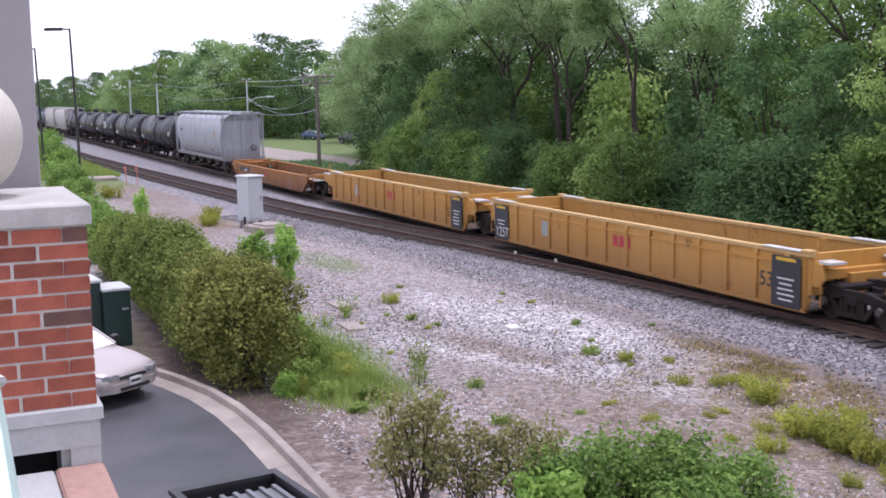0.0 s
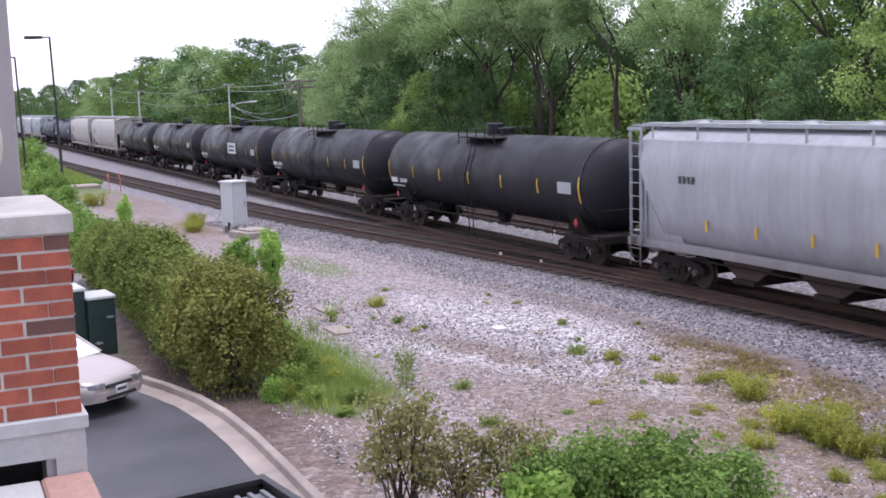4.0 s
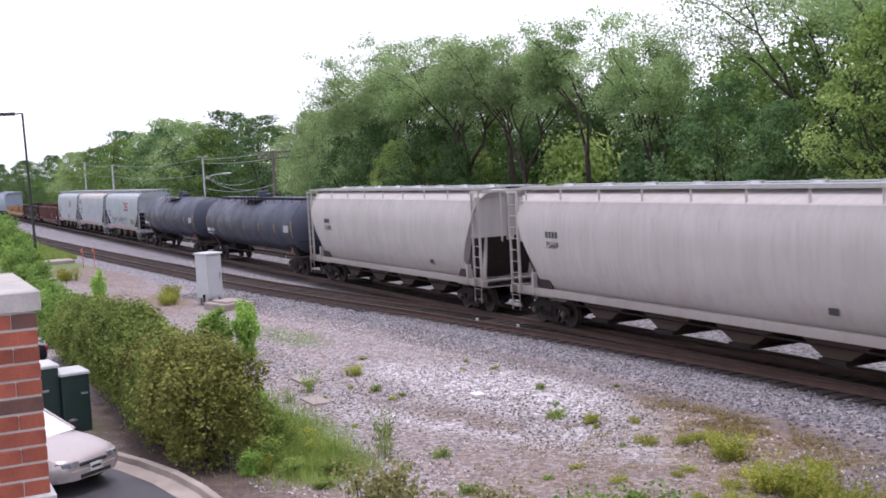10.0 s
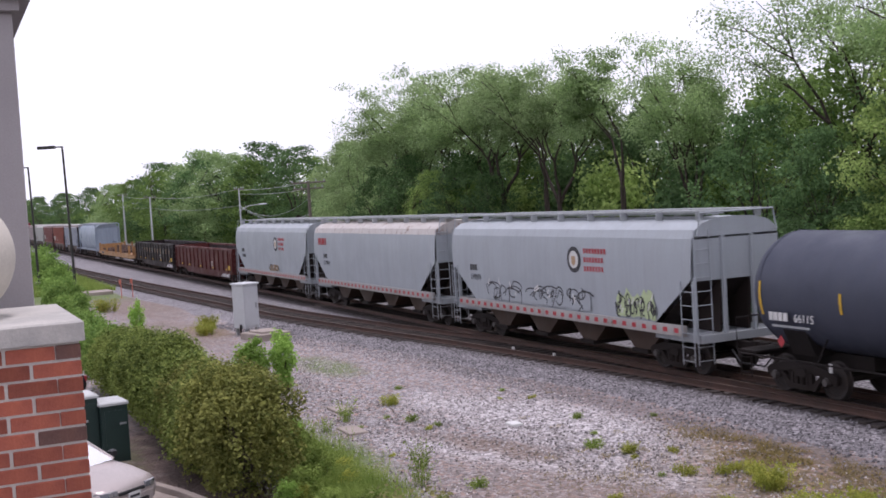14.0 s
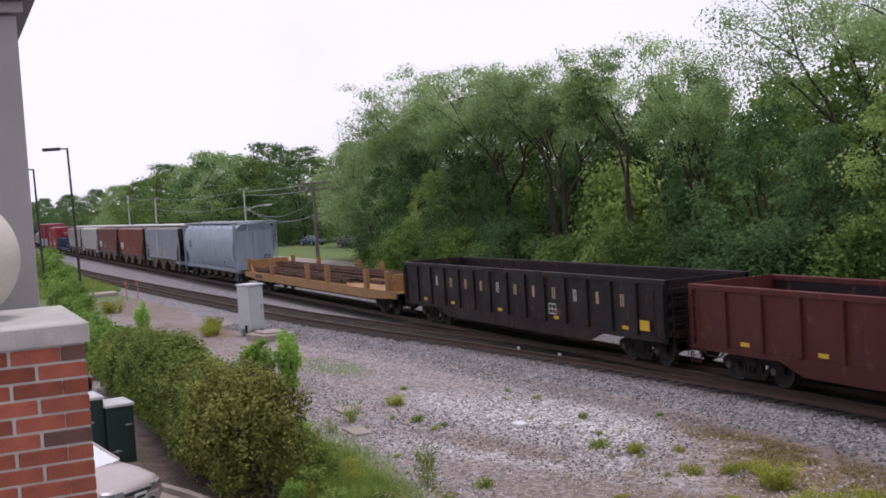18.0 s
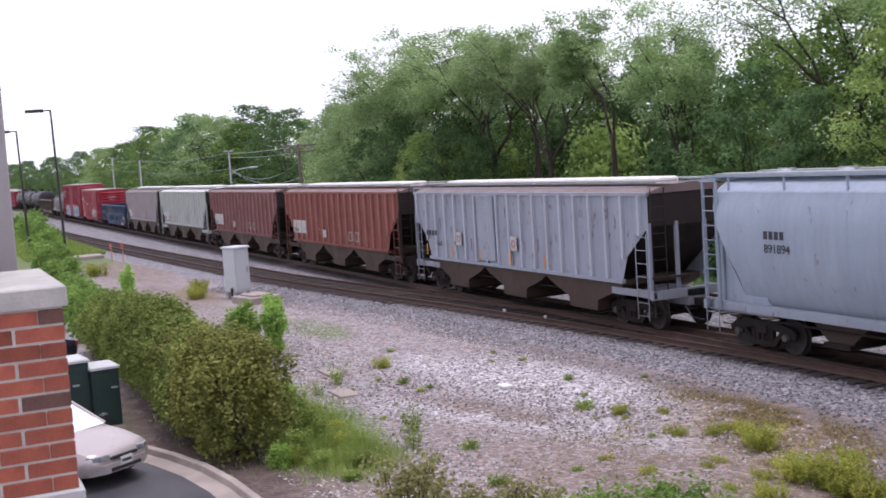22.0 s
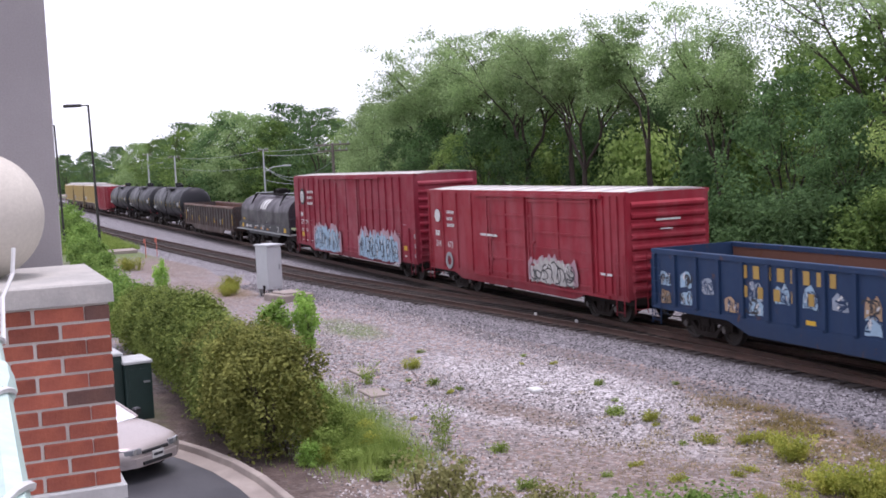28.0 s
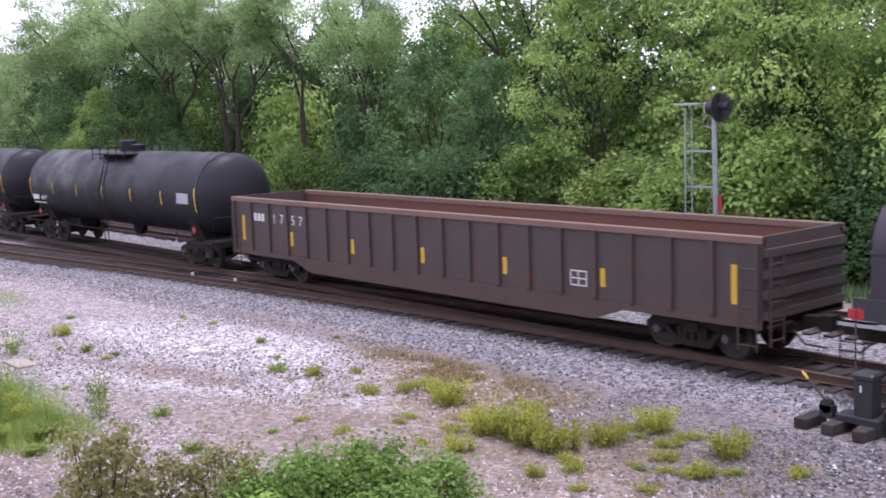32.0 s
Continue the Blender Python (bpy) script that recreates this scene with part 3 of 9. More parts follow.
M_GROUND, M_BALLAST = ground_material(), ballast_material()
g = Shape()
xs = [-3000, -900, -400, -200] + list(range(-120, 41, 4)) + [100, 400, 3000]
ys = [-3000, -400, -60, -20] + list(range(-8, 45, 2)) + [70, 120, 400, 3000]
for j, y in enumerate(ys):
    for i, x in enumerate(xs):
        inside = -118 < x < 38 and 5.4 < y < 17
        g.v.append((x, y, (0.05 * noise.noise((x * 0.21, y * 0.33, 1.7)) if inside else 0.0)))
w = len(xs)
g.f = [(j * w + i, j * w + i + 1, (j + 1) * w + i + 1, (j + 1) * w + i) for j in range(len(ys) - 1) for i in range(w - 1)]
solo("ground", g, M_GROUND, "gravel and soil railway yard with weeds", "ground", kind="structure", smooth=True)


# ---- tracks ----
def siding_offset(x):
    """How far the diverging track has left the main one, towards the car park."""
    pts = [(-700, 7.6), (-150, 7.4), (-120, 6.85), (-103, 6.25), (-92, 5.8), (-80, 5.25), (-68, 4.6), (-60, 4.2), (-55, 3.9), (-46, 2.9), (-38, 1.85), (-30, 1.0), (-22, 0.44), (-14, 0.08), (-7, 0.0), (60, 0.0)]
    for (a, p), (b, q) in zip(pts, pts[1:]):
        if a <= x <= b:
            u = (x - a) / (b - a)
            return p + (q - p) * u
    return 0.0


RAIL_PROF = [(-0.07, 0.0), (0.07, 0.0), (0.07, 0.012), (0.014, 0.035), (0.012, 0.125), (0.036, 0.138), (0.036, 0.16), (-0.036, 0.16), (-0.036, 0.138), (-0.012, 0.125), (-0.014, 0.035), (-0.07, 0.012)]


def sweep_rail(track, yf, x0, x1, step):
    s, head = Shape(), Shape()
    n = len(RAIL_PROF)
    x, first = x0, True
    while x <= x1 + 1e-6:
        s.v.extend([(x, yf(x) + a, RAIL - 0.165 + b) for a, b in RAIL_PROF])
        head.v.extend([(x, yf(x) - 0.03, RAIL), (x, yf(x) + 0.03, RAIL)])
        k = len(s.v) // n - 1
        if k:
            s.f.extend([((k - 1) * n + i, (k - 1) * n + (i + 1) % n, k * n + (i + 1) % n, k * n + i) for i in range(n)])
            head.f.append((2 * k - 2, 2 * k - 1, 2 * k + 1, 2 * k))
        x += step
    r = part("rail", s, M_STEEL, track, "rusty steel rail")
    part("rail_head", head, M_RAILTOP, r)


def track(name, label, yf, x0, x1):
    t = thing(name, label, "railway track", kind="structure")
    for side in (-0.75, 0.75):
        sweep_rail(t, lambda x: yf(x) + side, x0, x1, 2.0)
    return t


bed = Shape()
BEDX = [-900, -700, -150, -120, -103, -92, -80, -68, -60, -55, -46, -40, -38, -30, -22, -14, -7, 760]
for x in BEDX:
    a = MAIN - siding_offset(x)
    gap = max(0.0, min(1.0, (siding_offset(x) - 2.6) / 0.9))
    c = (a + MAIN) / 2
    low = 0.088 - 0.036 * gap
    bed.v.extend([(x, a - 3.7, -0.05), (x, a - 1.75, 0.055), (x, a - 0.95, 0.088), (x, max(a, min(a + 1.0, c - 0.1)), 0.088), (x, min(a + 1.5, c), low), (x, max(MAIN - 2.6, c), low), (x, max(MAIN - 1.5, c + 0.1), 0.088),
                  (x, MAIN + 1.2, 0.088), (x, MAIN + 1.9, 0.056), (x, FAR - 1.7, 0.056), (x, FAR - 1.0, 0.088), (x, FAR + 1.3, 0.088), (x, FAR + 3.4, -0.05)])
bed.f = [(13 * i + j, 13 * i + j + 1, 13 * i + j + 14, 13 * i + j + 13) for i in range(len(BEDX) - 1) for j in range(12)]
solo("ballast_bed", bed, M_BALLAST, "grey crushed-stone ballast, dark brown between the rails from stain and painted shade", "ballast", kind="structure")
main_track = track("main_track", "railway track with rusty rails on dark wooden ties", lambda x: MAIN, -900, 760)
side_track = track("side_track", "diverging railway track with rusty rails on dark wooden ties", lambda x: MAIN - siding_offset(x), -700, -8)
far_track = track("far_track", "second railway track behind the train", lambda x: FAR, -900, 760)
rnd = random.Random(4)
TIE = Shape().slab(-0.115, 0.115, -1.3, 1.3, 0.0, 0.17, 0.02).mesh("tie")
TIE.materials.append(M_TIE)
rest = Shape()


def lay_tie(x, y, near, owner, half=1.3):
    jx, jy, jr, jz = rnd.uniform(-0.04, 0.04), rnd.uniform(-0.10, 0.10), rnd.uniform(-1.5, 1.5), rnd.uniform(-0.012, 0.008)
    if near:
        t = new("tie", TIE)
        t.parent = owner
        t.matrix_basis = pose(x + jx, y + jy, -0.035 + jz, 0, 0, jr) @ Matrix.Diagonal((1, half / 1.3, 1, 1))
    else:
        rest.box(x + jx - 0.115, x + jx + 0.115, y + jy - half, y + jy + half, 0, 0.135 + jz)


x = -260.0
while x < 40:
    near = -62 < x < 6
    off = siding_offset(x)
    if off < 2.3:
        buried = 0.26 if x < -20.3 else 0.0     # ballast covers the tie ends here
        lay_tie(x, MAIN - off / 2 + buried / 2, near, main_track, 1.3 + (off - buried) / 2)
    else:
        lay_tie(x, MAIN, near, main_track)
        lay_tie(x, MAIN - off, near, side_track)
    lay_tie(x, FAR, False, far_track)
    x += 0.52
tagged(part("distant_ties", rest, M_TIE, far_track), kind="stuff")


# ---- car park and kerb ----
KERB = [(-40, 0.6), (-34, 2.0), (-28.6, 2.9), (-25.2, 3.4), (-24.0, 3.65), (-22.9, 4.05), (-21.6, 4.4), (-20.2, 4.6), (-18.6, 4.68), (-16.8, 4.68), (-14.5, 4.65), (-11.0, 4.6), (-6.0, 4.55), (4.0, 4.5), (20.0, 4.5)]


def offset_line(line, d):
    out = []
    for i, (x, y) in enumerate(line):
        a, b = Vector(line[max(i - 1, 0)]), Vector(line[min(i + 1, len(line) - 1)])
        t = (b - a).normalized()
        out.append((x + t.y * d, y - t.x * d))
    return out


lot = Shape()
inner = offset_line(KERB, 0.0)
lot.v = [(x, y, 0.006) for x, y in inner] + [(x, -40.0, 0.006) for x, y in inner]
k = len(inner)
lot.f = [(i, i + 1, k + i + 1, k + i) for i in range(k - 1)]
solo("car_park", lot, M_ASPHALT, "dark grey asphalt driveway", "asphalt", kind="structure")
kerb = thing("kerb", "pale concrete kerb with a broad gutter", "kerb", kind="structure")
for a in range(len(KERB) - 1):
    (xa, ya), (xb, yb) = KERB[a], KERB[a + 1]
    steps = max(1, round(math.hypot(xb - xa, yb - ya) / 1.8))
    for s in range(steps):
        u0, u1 = s / steps, (s + 1) / steps - 0.006
        seg = [(xa + (xb - xa) * u, ya + (yb - ya) * u) for u in (u0, u1)]
        t = (Vector(seg[1]) - Vector(seg[0])).normalized()
        nx, ny = -t.y, t.x
        ring = [(-0.37, 0.012), (0.0, 0.022), (0.015, 0.14), (0.035, 0.155), (0.15, 0.155), (0.165, 0.14), (0.165, -0.05), (-0.37, -0.05)]
        sh, nn = Shape(), len(ring)
        sh.v = [(q[0] + nx * o, q[1] + ny * o, z) for q in seg for o, z in ring]
        sh.f = [(i, (i + 1) % nn, nn + (i + 1) % nn, nn + i) for i in range(nn)] + [tuple(range(nn)), tuple(range(2 * nn - 1, nn - 1, -1))]
        part("kerb_stone", sh, M_CONCRETE, kerb)


# ---- leaves, bushes and trees ----
def leaves(pts, normals, size, rnd):
    """One small folded leaf spray at every point, facing roughly along its normal."""
    pts, nrm = np.asarray(pts, float), np.asarray(normals, float)
    n = len(pts)
    nrm = nrm / np.maximum(np.linalg.norm(nrm, axis=1, keepdims=True), 1e-6)
    h = rnd.normal(size=(n, 3))
    a = np.cross(nrm, h)
    a /= np.maximum(np.linalg.norm(a, axis=1, keepdims=True), 1e-6)
    b = np.cross(nrm, a)
    w = (size * rnd.uniform(0.26, 0.46, n))[:, None]
    q = (size * rnd.uniform(0.35, 0.62, n))[:, None]
    lift = nrm * size * 0.12
    v = np.stack([pts - b * q, pts + a * w + lift, pts + b * q, pts - a * w + lift], 1).reshape(-1, 3)
    return v


def leaf_mesh(blobs, name, material):
    """Blobs: arrays of leaf corners, four to a leaf."""
    v = np.concatenate(blobs)
    k = np.arange(len(v) // 4) * 4
    f = np.stack([np.stack([k, k + 1, k + 2], 1), np.stack([k, k + 2, k + 3], 1)], 1).reshape(-1, 3)
    me = bpy.data.meshes.new(name)
    me.from_pydata(v.tolist(), [], f.tolist())
    me.materials.append(material)
    return me


def puff(c, r, n, size, rnd, flat=0.7, core=0.25, up=0.5):
    """A loose ball of leaves, thinning outwards."""
    d = rnd.normal(size=(n, 3))
    ln = np.linalg.norm(d, axis=1, keepdims=True)
    d /= ln
    q = r * np.maximum(core, np.minimum(ln[:, 0] * 0.52, 1.25))
    p = np.asarray(c) + d * q[:, None] * (1, 1, flat)
    return leaves(p, d * 0.7 + rnd.normal(size=(n, 3)) * 0.55 + (0, 0, up), size, rnd)


def limb(s, p, q, r0, r1, rnd, bend=0.12, n=3):
    p, q = Vector(p), Vector(q)
    L = (q - p).length
    prev, pr = p, r0
    for i in range(1, n + 1):
        u = i / n
        c = p.lerp(q, u) + Vector((rnd.gauss(0, 1), rnd.gauss(0, 1), 0)) * bend * L * (1 - u) * 0.5
        r = r0 + (r1 - r0) * u
        s.tube(prev, c, pr, 6, r)
        prev, pr = c, r
    return prev


def tree_meshes(seed, h, spread, count, size, material, low=0.3, fork=0.4, puffs=70, ragged=0.25, prongs=3, top=0.0):
    """Forked trunk with steep limbs; the crown is many flattened sprays of leaves with gaps between them."""
    rnd, rn = random.Random(seed), np.random.default_rng(seed)
    wood = Shape()
    base = Vector((rnd.uniform(-0.4, 0.4), rnd.uniform(-0.4, 0.4), h * fork))
    limb(wood, (0, 0, -0.2), base, 0.014 * h, 0.010 * h, rnd, 0.06)
    nodes = []
    for i in range(prongs):
        a = 2 * math.pi * (i + rnd.uniform(-0.25, 0.25)) / prongs
        mid = base + Vector((math.cos(a), math.sin(a), 0)) * spread * rnd.uniform(0.16, 0.30) + Vector((0, 0, h * rnd.uniform(0.2, 0.3)))
        mid = limb(wood, base, mid, 0.0075 * h, 0.005 * h, rnd)
        nodes.append(mid)
        for _ in range(3):
            b = a + rnd.uniform(-1.0, 1.0)
            end = mid + Vector((math.cos(b), math.sin(b), 0)) * spread * rnd.uniform(0.12, 0.42) + Vector((0, 0, h * rnd.uniform(0.06, 0.26)))
            end.z = min(end.z, h * 0.93)
            nodes.append(limb(wood, mid, end, 0.0036 * h, 0.0014 * h, rnd))
            nodes.append(mid.lerp(end, 0.5))
    blobs, per = [], count // puffs
    for i in range(puffs):
        u = (i + rnd.random()) / puffs
        z = h * (low + (1 - low) * u)
        prof = (0.62 + 0.38 * math.sin(math.pi * min(1.0, u * 1.15))) * math.sqrt(max(0.03, 1 - max(0.0, (u - 0.45) / 0.58) ** 2))
        a = rnd.uniform(0, 6.283)
        q = spread * prof * (0.25 + 0.75 * math.sqrt(rnd.random())) * rnd.uniform(1 - ragged, 1 + ragged)
        r = spread * rnd.uniform(0.17, 0.33) * (1.0 - 0.35 * u)
        c = Vector((math.cos(a) * q, math.sin(a) * q, min(z, h - r * 0.55)))
        blobs.append(puff(c, r, max(8, int(per * (r / (0.21 * spread)) ** 1.5)), size, rn, rnd.uniform(0.5, 0.75), 0.05))
        if i % 2 == 0:
            near = min(nodes, key=lambda k: (k - c).length)
            if near.z < c.z + 1.0:
                limb(wood, near, near.lerp(c, 0.85), 0.0014 * h, 0.0006 * h, rnd, n=2)
    return wood.mesh("trunk", True), leaf_mesh(blobs, "crown", material)


def open_tree(seed, h, spread, per, size, material, fork=0.4, prongs=3, levels=3, flat=0.42, low=0.3):
    """A forked tree whose limbs split again and again; flat sprays of leaves hang about the twigs, with sky between them."""
    rnd, rn = random.Random(seed), np.random.default_rng(seed)
    wood, tips = Shape(), []
    base = Vector((rnd.uniform(-0.5, 0.5), rnd.uniform(-0.5, 0.5), h * fork))
    limb(wood, (0, 0, -0.2), base, 0.016 * h, 0.012 * h, rnd, 0.07, 5)

    def grow(p, d, length, r, level):
        q = limb(wood, p, p + d * length, r, r * 0.66, rnd, 0.16, 3)
        if level <= 1:
            tips.append((p.lerp(q, rnd.uniform(0.35, 0.7)), 0.75))
        if level == 0:
            tips.append((q, 1.0))
            return
        for k in range(3 if rnd.random() < 0.45 else 2):
            side = Vector((rnd.gauss(0, 1), rnd.gauss(0, 1), rnd.gauss(0, 0.35)))
            nd = (d + side.normalized() * rnd.uniform(0.45, 0.85) + Vector((0, 0, 0.06))).normalized()
            grow(q, nd, length * rnd.uniform(0.5, 1.0), r * rnd.uniform(0.5, 0.66), level - 1)

    for i in range(prongs):
        a = 2 * math.pi * (i + rnd.uniform(-0.3, 0.3)) / prongs
        lean = rnd.uniform(0.28, 0.55)
        grow(base, Vector((math.cos(a) * lean, math.sin(a) * lean, 1)).normalized(), 0.21 * h, 0.0085 * h, levels)
    top = max(c.z for c, k in tips)
    wide = sorted(math.hypot(c.x, c.y) for c, k in tips)[int(len(tips) * 0.85)]
    kz, kx = (0.97 * h - base.z) / (top - base.z), 0.88 * spread / wide
    fit = lambda p: (p[0] * (1 + (kx - 1) * min(1.0, max(0.0, (p[2] - base.z) / (0.25 * h)))), p[1] * (1 + (kx - 1) * min(1.0, max(0.0, (p[2] - base.z) / (0.25 * h)))), p[2] if p[2] < base.z else base.z + (p[2] - base.z) * kz)
    wood.v = [fit(p) for p in wood.v]
    blobs = []
    for c, k in tips:
        c = fit(c)
        n = rnd.choice((1, 1, 2))
        for j in range(n):
            r = spread * rnd.uniform(0.15, 0.28) * k
            off = (rnd.gauss(0, 0.6) * r, rnd.gauss(0, 0.6) * r, rnd.gauss(-0.3, 0.7) * r)
            z = min(c[2] + off[2], h - 0.3 * r)
            if z > low * h:
                blobs.append(puff((c[0] + off[0], c[1] + off[1], z), r, int(per * (r / (0.19 * spread)) ** 2), size, rn, rnd.uniform(0.8, 1.3) * flat, 0.05, 0.9))
    return wood.mesh("trunk", True), leaf_mesh(blobs, "crown", material)


KINDS = {
    "locust_a": open_tree(11, 14, 4.1, 165, 0.15, M_LEAF[0], 0.36, 3, 3, 0.5, 0.36),
    "locust_b": open_tree(17, 14, 3.7, 190, 0.15, M_LEAF[0], 0.44, 2, 3, 0.55, 0.36),
    "locust_c": open_tree(14, 14, 4.2, 120, 0.15, M_LEAF[0], 0.34, 4, 3, 0.5, 0.38),
    "airy": open_tree(19, 16, 5.2, 105, 0.15, M_LEAF[3], 0.28, 4, 3, 0.6, 0.2),
    "maple_a": tree_meshes(21, 13, 4.1, 16000, 0.20, M_LEAF[1], 0.05, 0.20, 130, 0.2, 5),
    "maple_b": tree_meshes(22, 15, 4.4, 17000, 0.21, M_LEAF[1], 0.10, 0.24, 130, 0.25, 5),
    "street_a": tree_meshes(35, 12, 4.4, 14000, 0.20, M_LEAF[0], 0.26, 0.25, 110, 0.22, 4),
    "dark_a": tree_meshes(31, 12, 4.2, 10500, 0.25, M_LEAF[2], 0.04, 0.24, 120, 0.2, 5),
    "back_a": tree_meshes(33, 12, 4.4, 8500, 0.28, M_LEAF[2], 0.02, 0.24, 110, 0.2, 4),
    "back_b": tree_meshes(34, 12, 4.3, 8500, 0.28, M_UNDER_LEAF, 0.02, 0.24, 110, 0.22, 4),
    "willow": tree_meshes(41, 12, 5.2, 11000, 0.28, M_LEAF[3], 0.0, 0.2, 130, 0.15, 5),
}
HEIGHT = {"airy": 16, "street_a": 12, "maple_a": 13, "maple_b": 15, "dark_a": 12, "back_a": 12, "back_b": 12, "willow": 12}
TREE_LABEL = {"airy": "tall tree with small loose clusters of leaves and sky between them", "locust": "tall thin-leaved tree with an open crown and forked trunk", "maple": "leafy bright green tree with a dense crown", "dark": "dark green broad-leaved tree", "street": "broad green tree with a short trunk", "back": "green tree standing behind the front row", "willow": "pale green spreading tree"}


def tree(kind, x, y, h, turn, wide=1.0):
    k = h / HEIGHT.get(kind, 14)
    t = thing("tree", TREE_LABEL[kind.split("_")[0]], "tree", "trees along the railway", at=pose(x, y, 0, 0, 0, turn) @ Matrix.Diagonal((k * wide, k * wide, k, 1)))
    wood, crown = KINDS[kind]
    part("trunk", wood, M_BARK, t)
    part("crown", crown, M_LEAF[0], t)
    return t


def shrub_meshes(seed, rx, h, count, size, material, lumps=14, stems=7, lift=0.12, tall=1.0, core=0.3, thick=1.0):
    """Bush: leaf sprays heaped over a dome, with thin stems that carry them."""
    rnd, rn = random.Random(seed), np.random.default_rng(seed)
    wood, blobs = Shape(), []
    for i in range(lumps):
        u = (i + rnd.random()) / lumps
        a = i * 2.39996 + rnd.uniform(-0.5, 0.5)
        r = rx * rnd.uniform(0.26, 0.42)
        q = (rx - r * 0.7) * math.sqrt(rnd.random()) * math.sqrt(max(0.05, 1 - 0.75 * u * u))
        c = (math.cos(a) * q, math.sin(a) * q, max(r * 0.5, h * (lift + (0.93 - lift) * u) - r * 0.4 * tall))
        blobs.append(puff(c, r, count // lumps, size, rn, tall, core, 0.35))
        if i % max(1, lumps // stems) == 0:
            limb(wood, (rnd.gauss(0, 0.16 * rx), rnd.gauss(0, 0.16 * rx), -0.05), c, 0.012 * h * thick, 0.005 * h * thick, rnd)
    return wood.mesh("woody_stem", True), leaf_mesh(blobs, "foliage", material)


def shrub(meshes, name, label, x, y, k=1.0, kz=1.0, turn=0.0, group=""):
    t = thing(name, label, "shrub", group, at=pose(x, y, 0, 0, 0, turn) @ Matrix.Diagonal((k, k, k * kz, 1)))
    part("woody_stem", meshes[0], M_BARK, t)
    part("foliage", meshes[1], M_SHRUB, t)
    return t


rnd = random.Random(77)
ROW = [("street_a", -108, 38.5, 11.6), ("street_a", -101, 36.0, 11.4), ("street_a", -95, 35.0, 11.2), ("locust_a", -85.8, 34.5, 14.2), ("locust_c", -81, 35, 14.6), ("locust_a", -75.5, 34.5, 15.0), ("locust_c", -70, 35, 14.6), ("locust_a", -65.8, 34, 14.3), ("locust_b", -61.5, 35, 13.0), ("locust_a", -57.9, 33.6, 13.1), ("dark_a", -54.5, 38.5, 10.8),
       ("locust_b", -51.2, 33.8, 12.8), ("locust_c", -44.6, 33.6, 12.5), ("dark_a", -39.6, 33.2, 8.8), ("airy", -38.0, 37.5, 16.4), ("airy", -32.5, 37.0, 16.6), ("maple_a", -30.5, 33.5, 10.6), ("dark_a", -27.5, 41, 14.5), ("maple_b", -24.5, 36, 14.2), ("maple_a", -21.5, 33, 11.4), ("maple_b", -17.5, 34.5, 13.0), ("maple_a", -13.2, 32.5, 11.6), ("dark_a", -10.0, 38, 16), ("maple_b", -7.0, 34, 12.5), ("maple_a", -1.0, 33, 12),
       ("dark_a", -84.5, 32.6, 8.4), ("dark_a", -79.5, 33.0, 9.0), ("maple_a", -74.5, 32.6, 7.6), ("dark_a", -70, 32.8, 8.6), ("dark_a", -65, 32.6, 7.0), ("dark_a", -35.5, 32.6, 7.6)]
for kind, x, y, h in ROW:
    tree(kind, x, y, h, rnd.uniform(0, 360), rnd.uniform(0.9, 1.05))
for i in range(26):
    x = -92 + 4.1 * i + rnd.uniform(-1.5, 1.5)
    tree(("back_a", "back_b")[i % 2], x, 42 + rnd.uniform(-2, 4), rnd.uniform(9.6, 11.6) * (1.0 if x < -40 else 1.2), rnd.uniform(0, 360), 1.15)
for kind, x, y, h in (("willow", -192, 42.5, 15.8), ("willow", -178, 43, 14.4), ("willow", -213, 43.5, 14.6), ("dark_a", -172, 47, 15.8), ("dark_a", -160, 49, 14.2), ("dark_a", -132, 54, 13.5), ("street_a", -140, 50, 11.5), ("back_a", -112, 52, 14), ("back_a", -136, 52, 13), ("back_b", -170, 44, 13), ("back_a", -184, 40, 14), ("back_b", -197, 36, 13), ("dark_a", -211, 38, 15), ("back_b", -226, 36, 12.5), ("back_a", -240, 40, 13), ("willow", -262, 38, 12.5), ("back_b", -285, 40, 13.5), ("back_a", -310, 38, 13.5), ("back_b", -335, 42, 13), ("back_a", -360, 36, 13.5), ("back_b", -390, 40, 14), ("back_a", -420, 34, 14), ("back_b", -455, 36, 14), ("back_a", -490, 34, 14), ("back_b", -530, 36, 15), ("back_a", -570, 32, 15), ("back_a", -145, 60, 14), ("back_a", -165, 62, 15), ("back_b", -190, 60, 14), ("back_a", -220, 60, 15), ("back_a", -255, 62, 15)):
    tree(kind, x, y, h, rnd.uniform(0, 360), 1.25)
UNDER = [shrub_meshes(51, 2.4, 4.6, 4600, 0.19, M_UNDER_LEAF, 22, 7, 0.05, 0.8), shrub_meshes(52, 2.3, 4.2, 4600, 0.20, M_LEAF[1], 22, 7, 0.05, 0.8), shrub_meshes(53, 2.6, 5.2, 4600, 0.20, M_LEAF[2], 22, 7, 0.05, 0.8)]
for i in range(60):
    x = -84.5 + 1.55 * i + rnd.uniform(-0.7, 0.7)
    kind = rnd.choice((0, 0, 1, 2) if x < -46 else (2, 2, 0, 2) if x < -31 else (1, 0, 2, 1))
    shrub(UNDER[kind], "undergrowth_shrub", "dense green shrub at the foot of the trees", x, rnd.uniform(30.0, 33.0), rnd.uniform(0.7, 1.05) * (1.0 if x < -38 else 1.2), rnd.uniform(0.7, 1.0), rnd.uniform(0, 360), "undergrowth below the trees")
